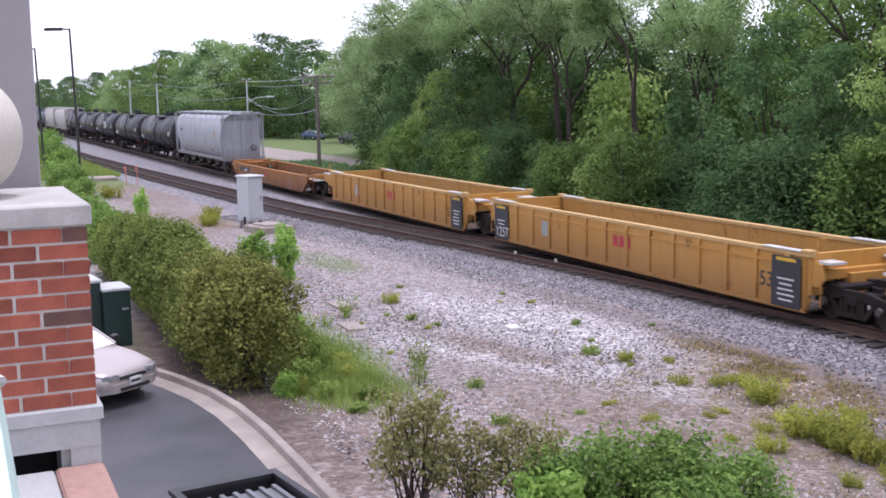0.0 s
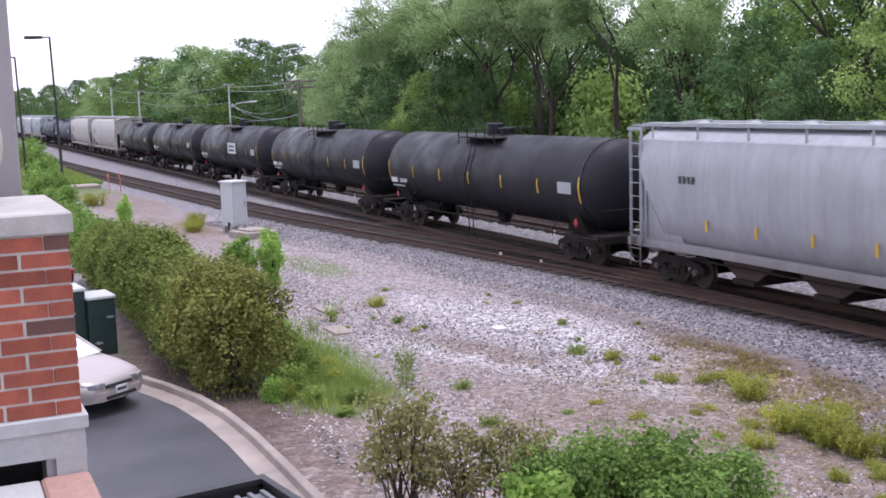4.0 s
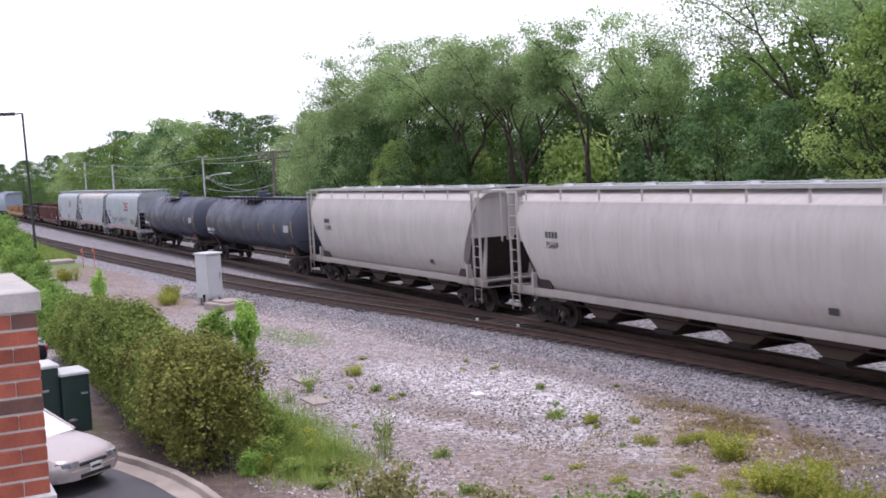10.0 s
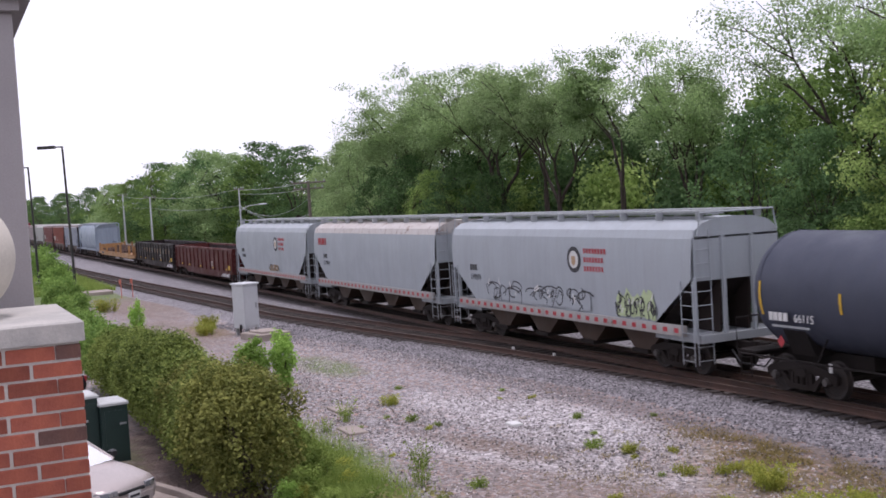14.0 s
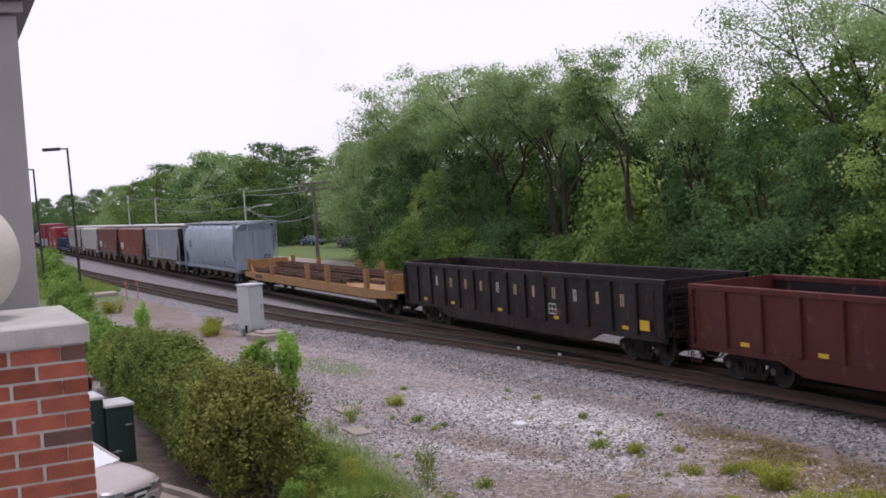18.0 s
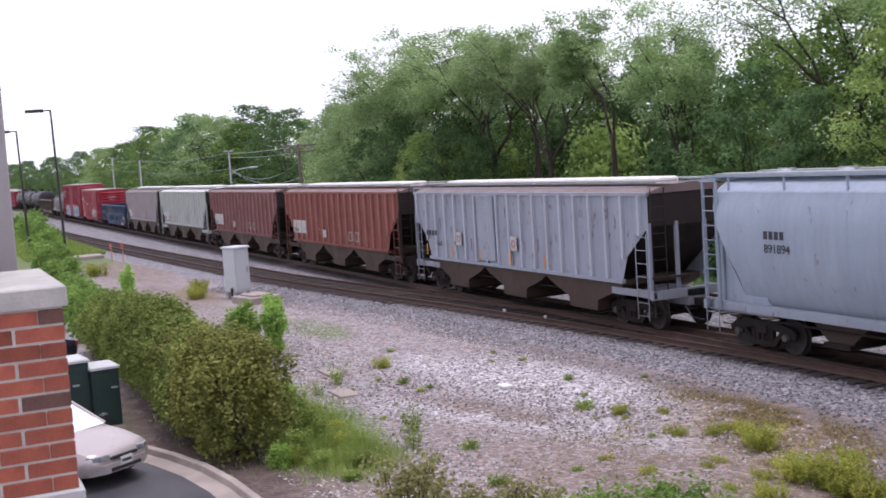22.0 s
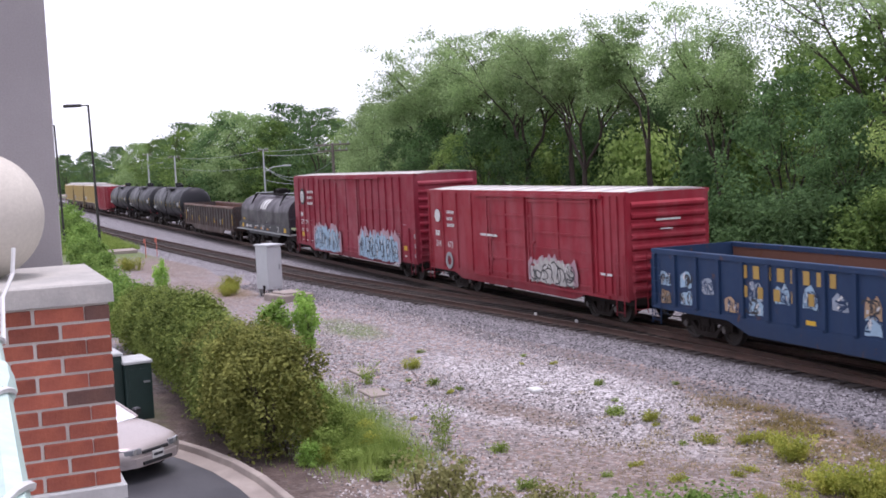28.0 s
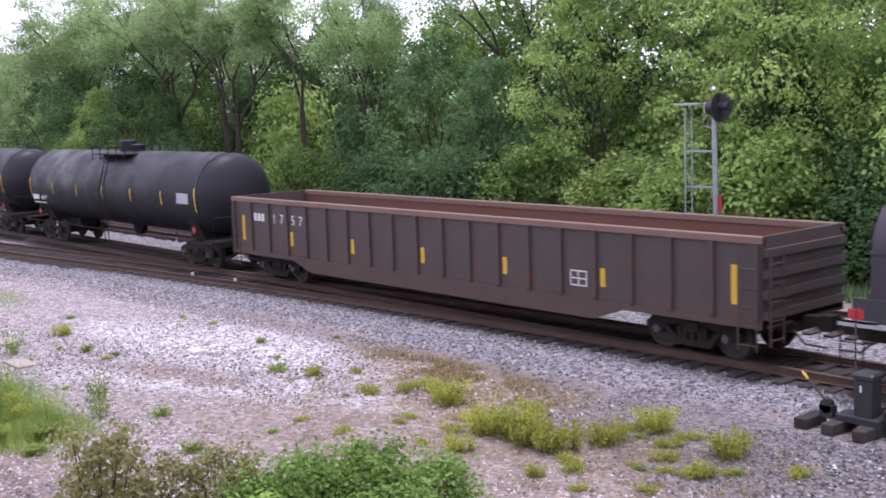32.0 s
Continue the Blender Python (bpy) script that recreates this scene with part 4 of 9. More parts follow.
for i in range(20):
    x = -84 + 4.4 * i + rnd.uniform(-1.2, 1.2)
    shrub(UNDER[i % 3], "undergrowth_shrub", "tall green shrub among the trunks", x, rnd.uniform(34.5, 38.5), rnd.uniform(1.2, 1.5), rnd.uniform(1.0, 1.3), rnd.uniform(0, 360), "undergrowth below the trees")

# far woods that close the view
rnd, rn = random.Random(5), np.random.default_rng(5)
blobs = []
for i in range(150):
    x = -900 + 960 * i / 149
    blobs.append(puff((x, 60 + rnd.uniform(-4, 8) + (18 if x > -110 else 0), rnd.uniform(2.5, 5.5)), rnd.uniform(4.5, 6.5), 220, 0.9, rn, 1.0, 0.5))
for i in range(60):
    blobs.append(puff((-900 + 5.5 * i, 40 + rnd.uniform(-8, 6), rnd.uniform(3, 6)), rnd.uniform(4, 6), 150, 1.1, rn, 1.0, 0.5))
tagged(new("far_woods", leaf_mesh(blobs, "far_woods", M_LEAF[2])), "distant dark green woods", "woods", kind="stuff")

# ---- the corner pier of the building ----
PX0, PX1, PY0, PY1 = -5.78, -4.75, -0.40, 0.512
pier = thing("brick_pier", "red brick pier with a pale cast-stone cap", "pier")
part("core", Shape().box(PX0 + 0.005, PX1 - 0.005, PY0 + 0.005, PY1 - 0.005, 4.50, 5.262), M_MORTAR, pier)
BR = {}


def brick_mesh(length, across):
    key = (round(length, 3), across)
    if key not in BR:
        s = Shape()
        if across:
            s.slab(-length / 2, length / 2, -0.05, 0.05, 0, 0.057, 0.004)
        else:
            s.slab(-0.05, 0.05, -length / 2, length / 2, 0, 0.057, 0.004)
        BR[key] = s.mesh("brick")
        BR[key].materials.append(M_BRICK)
    return BR[key]


rnd = random.Random(2)


def lay_bricks(owner, zlo, zhi, x1, y0, y1, x0):
    row, z = 0, zhi
    while z - 0.0677 > zlo - 0.02:
        z -= 0.0677
        # face towards the camera
        y = y1 - (0.0 if row % 2 else 0.10)
        spans = [(y1 - 0.10, y1)] if row % 2 == 0 else []
        while y > y0 + 0.03:
            a = max(y - 0.20, y0)
            spans.append((a + (0.010 if a > y0 else 0), y))
            y = a
        for a, b in spans:
            if b - a < 0.03:
                continue
            o = new("brick", brick_mesh(b - a - 0.003, False))
            o.parent = owner
            o.matrix_basis = pose(x1 - 0.05 + rnd.uniform(-0.002, 0.002), (a + b) / 2, z, 0, 0, rnd.uniform(-0.4, 0.4))
            if rnd.random() < 0.1:
                o.material_slots[0].link = "OBJECT"
                o.material_slots[0].material = M_BRICK_DARK
        # side towards the tracks
        x = x1 - 0.11 if row % 2 == 0 else x1 - 0.21
        while x > x0 + 0.03:
            a = max(x - 0.20, x0)
            o = new("brick", brick_mesh(x - a - 0.013, True))
            o.parent = owner
            o.matrix_basis = pose((a + x) / 2, y1 - 0.05 + rnd.uniform(-0.002, 0.002), z)
            x = a
        row += 1


lay_bricks(pier, 4.53, 5.262, PX1, PY0, PY1, PX0)
part("cap", Shape().slab(PX0 - 0.03, PX1 + 0.015, PY0 - 0.03, PY1 + 0.018, 5.262, 5.345, 0.008), M_CAP, pier, "cast-stone cap with dirt streaks")
part("ledge", Shape().slab(PX0, PX1 + 0.02, PY0 - 0.02, PY1 + 0.02, 4.455, 4.515, 0.008), M_PANEL, pier, "white stone ledge")
part("lintel", Shape().slab(PX0, PX1 + 0.005, PY0, PY1 + 0.006, 4.34, 4.455, 0.004), M_PANEL, pier, "pale grey lintel over a dark opening")
part("jamb", Shape().box(PX1 - 0.3, PX1 + 0.002, 0.395, PY1 + 0.004, 3.7, 4.34), M_PANEL, pier)
part("jamb_rebate", Shape().box(PX1 - 0.3, PX1 - 0.03, 0.36, 0.395, 3.7, 4.34), M_PANEL, pier)
# A solid black box stands in for the shade inside the opening.
part("recess_shade", Shape().box(PX0, PX1 - 0.29, PY0 + 0.01, 0.40, 3.6, 4.34), M_DARK, pier)
part("lower_block", Shape().box(PX0, PX1 - 0.02, PY0, PY1 - 0.01, 0.0, 3.69), M_MORTAR, pier)
solo("stone_ball", Shape().lathe([(0.28 * math.sin(a), -0.28 * math.cos(a)) for a in np.linspace(0.0, math.pi, 22)], 40, "z", (-5.30, 0.045, 5.345 + 0.274)), M_BALL, "smooth pale stone ball on the pier cap", "stone ball", smooth=True, angle=60)
sill = thing("stone_sill", "pinkish stone sill below the pier", "sill")
part("coping", Shape().slab(-4.742, -2.2, 0.33, 0.522, 4.18, 4.27, 0.012), M_GRANITE, sill)
part("white_edge", Shape().slab(-4.742, -2.2, -0.6, 0.326, 4.16, 4.262, 0.008), M_PANEL, sill)
col = thing("stucco_column", "grey-lilac stucco column rising behind the pier", "column")
part("shaft", Shape().slab(-8.2, -6.0, -2.4, 0.438, 0.0, 6.80, 0.01), M_STUCCO, col)
part("cornice", Shape().slab(-8.25, -5.95, -2.45, 0.47, 6.80, 6.86, 0.01).slab(-8.32, -5.88, -2.5, 0.53, 6.86, 7.1, 0.02), M_STUCCO, col)
house = thing("building", "plain stucco building with a roof terrace", "building")
part("wall", Shape().box(-8.2, 9.0, -14.0, -2.5, 0.0, 7.2), M_STUCCO, house)
part("terrace", Shape().box(-4.73, 9.0, -2.5, 0.50, 0.0, 4.15), M_STUCCO, house)
rail = thing("railing", "pale green painted metal handrail with a collar, bound with white cord", "railing")


def bar8(s, p, q, r, r2=None):
    return s.tube(p, q, r, 8, r2)


RA, RB = Vector((-1.93, 0.016, 5.553)), Vector((0.75, 0.0, 5.515))
at = lambda u: tuple(RA.lerp(RB, u))
part("handrail", bar8(Shape(), at(0.02), at(1), 0.0175), M_GREEN, rail)
part("end_cap", bar8(bar8(Shape(), at(-0.012), at(0.0), 0.010, 0.018), at(0.0), at(0.02), 0.020), M_GREEN, rail)
part("collar", bar8(bar8(bar8(Shape(), at(0.185), at(0.20), 0.018, 0.024), at(0.20), at(0.235), 0.024), at(0.235), at(0.25), 0.024, 0.018), M_GREEN, rail)
part("side_bar", Shape().tube((RA.x + 0.25, RA.y, RA.z - 0.03), (RA.x + 0.22, RA.y - 1.6, RA.z - 0.03), 0.012, 8), M_GREEN, rail)
part("post", Shape().tube((RA.x + 0.06, RA.y - 0.004, 4.26), (RA.x + 0.06, RA.y - 0.004, 5.56), 0.014, 10), M_GREEN, rail)
part("post", Shape().tube((0.6, 0.0, 4.15), (0.6, 0.0, 5.51), 0.014, 10), M_GREEN, rail)
wound = []
for i in range(60):
    u, a = i / 59, i * 0.42
    c = RA.lerp(RB, 0.10 + 0.55 * u)
    wound.append((c.x, c.y + math.cos(a) * 0.0195, c.z + math.sin(a) * 0.0195))
part("cord", Shape().path([(RA.x - 0.02, RA.y + 0.05, 5.66), (RA.x, RA.y + 0.045, 5.62), (RA.x + 0.06, RA.y + 0.026, 5.59)] + wound, 0.0035, 5), M_WHITE, rail)


# ---- hedge and shrubs ----
def hedge_bush(seed, rx, ry, h, sprays, material):
    """A clipped bush: upstanding sprays of small leaves over an uneven rounded column, bare and woody at the foot."""
    rnd, rn = random.Random(seed), np.random.default_rng(seed)
    wood, blobs = Shape(), []
    for i in range(9):
        a = rnd.uniform(0, 6.283)
        limb(wood, (rnd.gauss(0, 0.16), rnd.gauss(0, 0.16), -0.05), (math.cos(a) * rx * 0.6, math.sin(a) * ry * 0.6, h * rnd.uniform(0.5, 0.8)), 0.03, 0.012, rnd)
    for i in range(sprays):
        u = rnd.random()
        z = h * (0.06 + 0.92 * u ** 0.8)
        a = rnd.uniform(0, 6.283)
        t = z / h
        prof = (0.80 + 0.28 * math.sin(math.pi * min(t * 1.05, 1))) * (1 - max(0.0, (t - 0.72) / 0.28) ** 2.2) ** 0.5 if t < 0.998 else 0.1
        lump = 1 + 0.42 * noise.noise((math.cos(a) * 1.7 + seed, math.sin(a) * 1.7, z * 1.1)) + 0.26 * noise.noise((math.cos(a) * 5 + seed, math.sin(a) * 5, z * 2.4))
        q = prof * lump * (1 - 0.34 * rnd.random() ** 2.2)
        c = (math.cos(a) * rx * q, math.sin(a) * ry * q, z * (0.9 + 0.12 * lump))
        r = rnd.uniform(0.09, 0.2)
        blobs.append(puff(c, r, rnd.randint(12, 22), rnd.uniform(0.065, 0.10), rn, 1.7, 0.1, 0.9))
    return wood.mesh("woody_stem", True), leaf_mesh(blobs, "foliage", material)


YEWS = [hedge_bush(k, rx, ry, h, 620, M_YEW) for k, rx, ry, h in ((61, 0.95, 0.86, 2.25), (62, 0.9, 0.84, 2.3))]
YEWS += [hedge_bush(k, rx, ry, h, 620, M_YEWGREEN) for k, rx, ry, h in ((63, 0.95, 0.86, 2.2), (71, 0.9, 0.88, 2.35), (72, 1.0, 0.84, 2.25))]
rnd = random.Random(6)
for i in range(16):
    x = -22.35 - 1.1 * i
    shrub(YEWS[i if i < 2 else (0 if i == 4 else 2 + i % 3)], "hedge_shrub", "dense olive-brown yew bush of a clipped hedge" if i in (0, 1, 4) else "dense dark green yew bush of a clipped hedge", x, 5.42 + rnd.uniform(-0.1, 0.1), rnd.uniform(0.94, 1.08), rnd.uniform(0.88, 1.04) * (1.0 if i < 13 else 0.85), rnd.choice((0, 180)) + rnd.uniform(-14, 14), "hedge along the driveway")
LIGHT = shrub_meshes(64, 0.72, 2.2, 2400, 0.13, M_LIGHTLEAF, 20, 6, 0.12, 1.1, 0.05)
shrub(LIGHT, "sapling", "young light green sapling beside the hedge", -34.2, 8.6, 0.95, 0.85, 20)
shrub(LIGHT, "sapling", "slender yellow-green sapling at the end of the hedge", -47.5, 7.3, 0.55, 1.9, 70)
shrub(LIGHT, "sapling", "young light green sapling beside the hedge", -33.9, 9.5, 0.85, 1.05, 140)
TALLWEED = [shrub_meshes(k, 0.5, 0.8, 1500, 0.065, m, 22, 12, 0.1, 1.0, 0.08, 0.5) for k, m in ((81, M_GRASS), (82, M_DRYWEED), (83, M_LIGHTLEAF))]
for j, x, y, k, kz in ((0, -21.2, 6.2, 0.9, 1.0), (2, -21.0, 5.85, 0.7, 0.9), (0, -22.2, 6.75, 1.0, 1.1), (0, -23.6, 6.9, 1.0, 1.2), (2, -24.6, 7.0, 0.8, 1.5), (0, -26.2, 7.1, 0.9, 1.3), (0, -20.4, 6.5, 0.8, 0.6), (1, -20.9, 6.1, 0.45, 1.1), (1, -21.6, 7.3, 0.6, 0.7), (0, -20.0, 7.2, 0.8, 0.5), (1, -22.9, 7.6, 0.6, 0.6), (0, -27.9, 7.3, 0.8, 1.2), (0, -19.3, 6.7, 0.6, 0.4)):
    shrub(TALLWEED[j], "tall_weed", "leafy yellow-flowered weed beside the hedge" if j == 1 else "leafy green weed beside the hedge", x, y, k, kz, rnd.uniform(0, 360), "weeds beside the hedge")
TWIGGY = shrub_meshes(65, 0.8, 1.95, 1700, 0.085, M_OLIVE, 24, 20, 0.40, 0.9, 0.05, 0.7)
LEAFY = shrub_meshes(66, 1.0, 1.6, 4200, 0.09, M_SHRUB, 22, 8, 0.1, 0.8, 0.08)
BRIGHT = shrub_meshes(67, 0.7, 1.35, 1300, 0.12, M_LIGHTLEAF, 14, 6, 0.2, 0.8, 0.15)
for m, x, y, k, kz in ((TWIGGY, -13.75, 5.55, 1.0, 1.0), (TWIGGY, -13.3, 6.2, 0.75, 1.0), (TWIGGY, -12.9, 6.85, 0.85, 0.95), (LEAFY, -12.5, 7.0, 0.8, 1.0), (BRIGHT, -11.9, 6.6, 0.9, 1.0), (LEAFY, -12.3, 7.7, 0.9, 0.95), (LEAFY, -12.0, 8.6, 0.95, 0.9), (LEAFY, -11.6, 9.3, 0.8, 0.85), (LEAFY, -11.2, 8.2, 0.9, 0.75)):
    shrub(m, "shrub", "loose green shrub beside the driveway", x, y, k, kz, rnd.uniform(0, 360), "shrubs by the driveway")
SMALL = shrub_meshes(68, 1.3, 1.6, 2600, 0.16, M_SHRUB, 16, 5)
for x, y, k in ((-62, 6.2, 1.1), (-66, 6.6, 1.0), (-72, 6.8, 1.2), (-80, 7.4, 1.2), (-86, 7.9, 1.0), (-96, 8.6, 1.3), (-106, 9.2, 1.3), (-118, 9.6, 1.6), (-132, 10, 1.8), (-56, 6.0, 0.9), (-50, 5.6, 1.0), (-46, 5.4, 1.05), (-42.5, 5.5, 1.05)):
    shrub(SMALL, "shrub", "low green shrub on the verge", x, y, k, 1.0, rnd.uniform(0, 360), "shrubs on the verge")


# ---- weeds and grass ----
def tuft(seed, r, h, blades, material, flowers=0, width=0.010, leafy=0):
    """Blades that spread outwards from a few roots, some with a small flower head."""
    rnd, rn = random.Random(seed), np.random.default_rng(seed)
    s, heads = Shape(), []
    roots = [(rnd.gauss(0, 0.4) * r, rnd.gauss(0, 0.4) * r) for _ in range(6)]
    for i in range(blades):
        rx, ry = roots[i % 6]
        x, y = rx + rnd.gauss(0, 0.07), ry + rnd.gauss(0, 0.07)
        hh = h * rnd.uniform(0.3, 1.0)
        b = math.atan2(y, x) + rnd.gauss(0, 1.0)
        lean = rnd.uniform(0.15, 0.7) * hh
        dx, dy, w = math.cos(b), math.sin(b), width * rnd.uniform(0.7, 1.3)
        o = len(s.v)
        s.v.extend([(x - dy * w, y + dx * w, -0.02), (x + dy * w, y - dx * w, -0.02), (x + dx * lean * 0.35 + dy * w * 0.8, y + dy * lean * 0.35 - dx * w * 0.8, hh * 0.65), (x + dx * lean * 0.35 - dy * w * 0.8, y + dy * lean * 0.35 + dx * w * 0.8, hh * 0.65), (x + dx * lean, y + dy * lean, hh)])
        s.f.extend([(o, o + 1, o + 2, o + 3), (o + 3, o + 2, o + 4)])
        if rnd.random() < flowers:
            heads.append((x + dx * lean * 0.8, y + dy * lean * 0.8, hh * rnd.uniform(0.75, 1.0)))
        for _ in range(leafy):
            u = rnd.uniform(0.15, 1.0)
            heads.append((x + dx * lean * u + rnd.gauss(0, 0.035), y + dy * lean * u + rnd.gauss(0, 0.035), hh * u ** 0.7 + rnd.gauss(0, 0.02)))
    if heads:
        v = leaves(heads, rn.normal(size=(len(heads), 3)) + (0, 0, 1.0), 0.055, rn)
        for q in range(len(v) // 4):
            o = len(s.v)
            s.v.extend([tuple(c) for c in v[4 * q:4 * q + 4].tolist()])
            s.f.append((o, o + 1, o + 2, o + 3))
    return raw_mesh(s, "tuft", material)


def raw_mesh(s, name, material):
    me = bpy.data.meshes.new(name)
    me.from_pydata(s.v, [], s.f)
    me.materials.append(material)
    return me


WEEDS = [tuft(1, 0.36, 0.55, 170, M_DRYWEED, 1.0, 0.004, 8), tuft(2, 0.30, 0.24, 90, M_DRYWEED, 0.5, 0.006, 3), tuft(3, 0.22, 0.24, 70, M_GRASS, 0.3, 0.008, 3), tuft(4, 0.14, 0.7, 40, M_GRASS, 0.8, 0.006, 6), tuft(5, 0.5, 0.12, 120, M_STRAW, 0.0, 0.006)]


def weed(i, x, y, k, label):
    t = tagged(new("weed", WEEDS[i]), label, "weed", "weeds in the gravel")
    t.matrix_basis = pose(x, y, 0, 0, 0, (x * 977) % 360) @ Matrix.Diagonal((k, k, k, 1))


for x, y, k in ((-16.45, 13.65, 0.95), (-14.4, 12.85, 1.0), (-13.95, 13.15, 1.15), (-13.5, 12.8, 0.8), (-12.9, 12.95, 1.0), (-12.5, 13.85, 0.75), (-12.4, 14.9, 0.85), (-10.65, 14.65, 0.85), (-14.0, 11.8, 0.6), (-10.3, 13.5, 0.45), (-12.2, 11.8, 0.4), (-20.4, 13.2, 0.45), (-29.3, 11.2, 0.6), (-55.0, 11.8, 1.2), (-52.8, 11.2, 1.1), (-51.9, 11.0, 1.0), (-70, 9.0, 1.6)):
    weed(0, x, y, k, "clump of yellow-green weeds growing in gravel")
for x, y, k in ((-24.3, 14.2, 0.7), (-21.3, 12.85, 0.9), (-26.9, 10.8, 0.8), (-19.9, 9.3, 0.9), (-17.4, 8.7, 0.9), (-31.5, 12.4, 0.6), (-22.5, 13.6, 0.4), (-18.4, 12.6, 0.4), (-15.3, 10.8, 0.8), (-17.2, 10.2, 0.5), (-13.4, 10.4, 0.6)):
    weed(2, x, y, k, "small green weed growing in gravel")
for x, y, k in ((-28.0, 9.45, 0.95), (-21.9, 9.0, 1.0), (-20.7, 8.5, 0.8), (-27.0, 8.6, 0.6)):
    weed(3, x, y, k, "upright green weed growing in gravel")
for i in range(34):
    x, y = rnd.uniform(-31, -9), rnd.uniform(8.3, 16.0)
    weed(rnd.choice((1, 2, 4, 4)), x, y, rnd.uniform(0.25, 0.55), "small weed growing in gravel")
for i in range(120):
    x, y = rnd.gauss(-14.0, 3.4), rnd.gauss(13.0, 1.4)
    weed(rnd.choice((1, 4, 4)), x, min(max(y, 8.8), 15.8), rnd.uniform(0.35, 0.9), "patch of dry straw-coloured grass in gravel")
strip = Shape()
for i in range(20000):
    u = rnd.random()
    x = -19.9 - 9.5 * u + rnd.uniform(-0.7, 0.7)
    y = 7.0 + 0.25 * u + rnd.gauss(0, 0.6)
    h = rnd.uniform(0.1, 0.5) * (0.55 if abs(y - 7.1) > 0.9 else 1.0) * (0.7 + 0.6 * noise.noise((x * 1.3, y * 1.3, 3.0)))
    b = rnd.uniform(0, 6.28)
    dx, dy, w = math.cos(b), math.sin(b), 0.009
    o, k = len(strip.v), rnd.uniform(0.2, 0.8)
    strip.v.extend([(x - dy * w, y + dx * w, 0), (x + dy * w, y - dx * w, 0), (x + dx * h * k, y + dy * h * k, h)])
    strip.f.append((o, o + 1, o + 2))
for i in range(700):
    x, y = -20.5 - 3.5 * rnd.random(), rnd.gauss(6.7, 0.45)
    z = rnd.uniform(0.2, 0.5)
    o = len(strip.v)
    strip.v.extend([(x, y, z), (x + 0.035, y + 0.02, z + 0.02), (x + 0.01, y - 0.035, z + 0.03)])
    strip.f.append((o, o + 1, o + 2))
tagged(new("long_grass", raw_mesh(strip, "long_grass", M_GRASS)), "long green grass beside the hedge", "grass", kind="stuff")
verge = Shape()
for i in range(16000):
    x = -89.5 - 60 * rnd.random() ** 1.4
    y = rnd.uniform(6.5, 12.3)
    h = rnd.uniform(0.15, 0.5)
    b = rnd.uniform(0, 6.28)
    dx, dy, w = math.cos(b), math.sin(b), 0.05
    o = len(verge.v)
    verge.v.extend([(x - dy * w, y + dx * w, 0), (x + dy * w, y - dx * w, 0), (x + dx * h * 0.3, y + dy * h * 0.3, h)])
    verge.f.append((o, o + 1, o + 2))
tagged(new("verge_grass", raw_mesh(verge, "verge_grass", M_GRASS)), "green grass verge", "grass", kind="stuff")
banks = Shape()
for i in range(14000):
    x, y = rnd.uniform(-100, 4), rnd.uniform(27.6, 31.5)
    h = rnd.uniform(0.08, 0.42)
    b = rnd.uniform(0, 6.28)
    dx, dy, w = math.cos(b), math.sin(b), 0.05
    o = len(banks.v)
    banks.v.extend([(x - dy * w, y + dx * w, 0), (x + dy * w, y - dx * w, 0), (x + dx * h * 0.3, y + dy * h * 0.3, h)])
    banks.f.append((o, o + 1, o + 2))
tagged(new("bank_grass", raw_mesh(banks, "bank_grass", M_LEAF[2])), "rough grass beyond the second track", "grass", kind="stuff")

# loose stones: pale ones lie on the gravel, darker ones on the ballast shoulder
M_PEBBLE = foliage("loose_stone", (0.055, 0.047, 0.045), (0.60, 0.555, 0.545), 0.0, 0.95)
M_BALLASTSTONE = foliage("ballast_stone", (0.040, 0.037, 0.040), (0.30, 0.285, 0.295), 0.0, 0.9)
SOILS = ((-22, 16.0, 14, 0.6, 0.55), (-33, 9.5, 6.0, 2.2, 0.4), (-23.0, 11.2, 2.4, 0.7, 0.6), (-14.0, 14.1, 5.4, 1.9, 0.6), (-18.6, 15.5, 3.4, 0.9, 0.55), (-8.0, 14.6, 6.0, 3.2, 0.8), (-15.5, 10.4, 5.0, 1.8, 0.2), (-18.2, 6.0, 5.0, 1.9, 0.35))


def scatter(name, label, material, count, place):
    stones = Shape()
    for i in range(count):
        x, y, z, r = place()
        if any(((x - cx) / rx) ** 2 + ((y - cy) / ry) ** 2 < 1 and rnd.random() < p for cx, cy, rx, ry, p in SOILS):
            continue
        o = len(stones.v)
        a = rnd.uniform(0, 6.28)
        c, s_ = math.cos(a) * r, math.sin(a) * r
        k = rnd.uniform(0.5, 0.9)
        stones.v.extend([(x + c, y + s_, z), (x - s_ * k, y + c * k, z + r * 0.1), (x - c, y - s_, z), (x + s_ * k, y - c * k, z), (x + c * 0.2, y + s_ * 0.2, z + r * rnd.uniform(0.6, 1.0))])
        stones.f.extend([(o, o + 1, o + 4), (o + 1, o + 2, o + 4), (o + 2, o + 3, o + 4), (o + 3, o, o + 4)])
    tagged(new(name, raw_mesh(stones, name, material)), label, "gravel", kind="stuff")


def on_yard():
    return rnd.uniform(-40, -7), rnd.uniform(5.6, 15.9), 0.0, rnd.uniform(0.018, 0.05)


def on_shoulder():
    x, q = rnd.uniform(-56, -4), rnd.uniform(1.1, 4.1)
    return x, MAIN - siding_offset(x) - q, max(0.0, 0.088 - max(0.0, q - 0.95) * 0.047), rnd.uniform(0.022, 0.055)


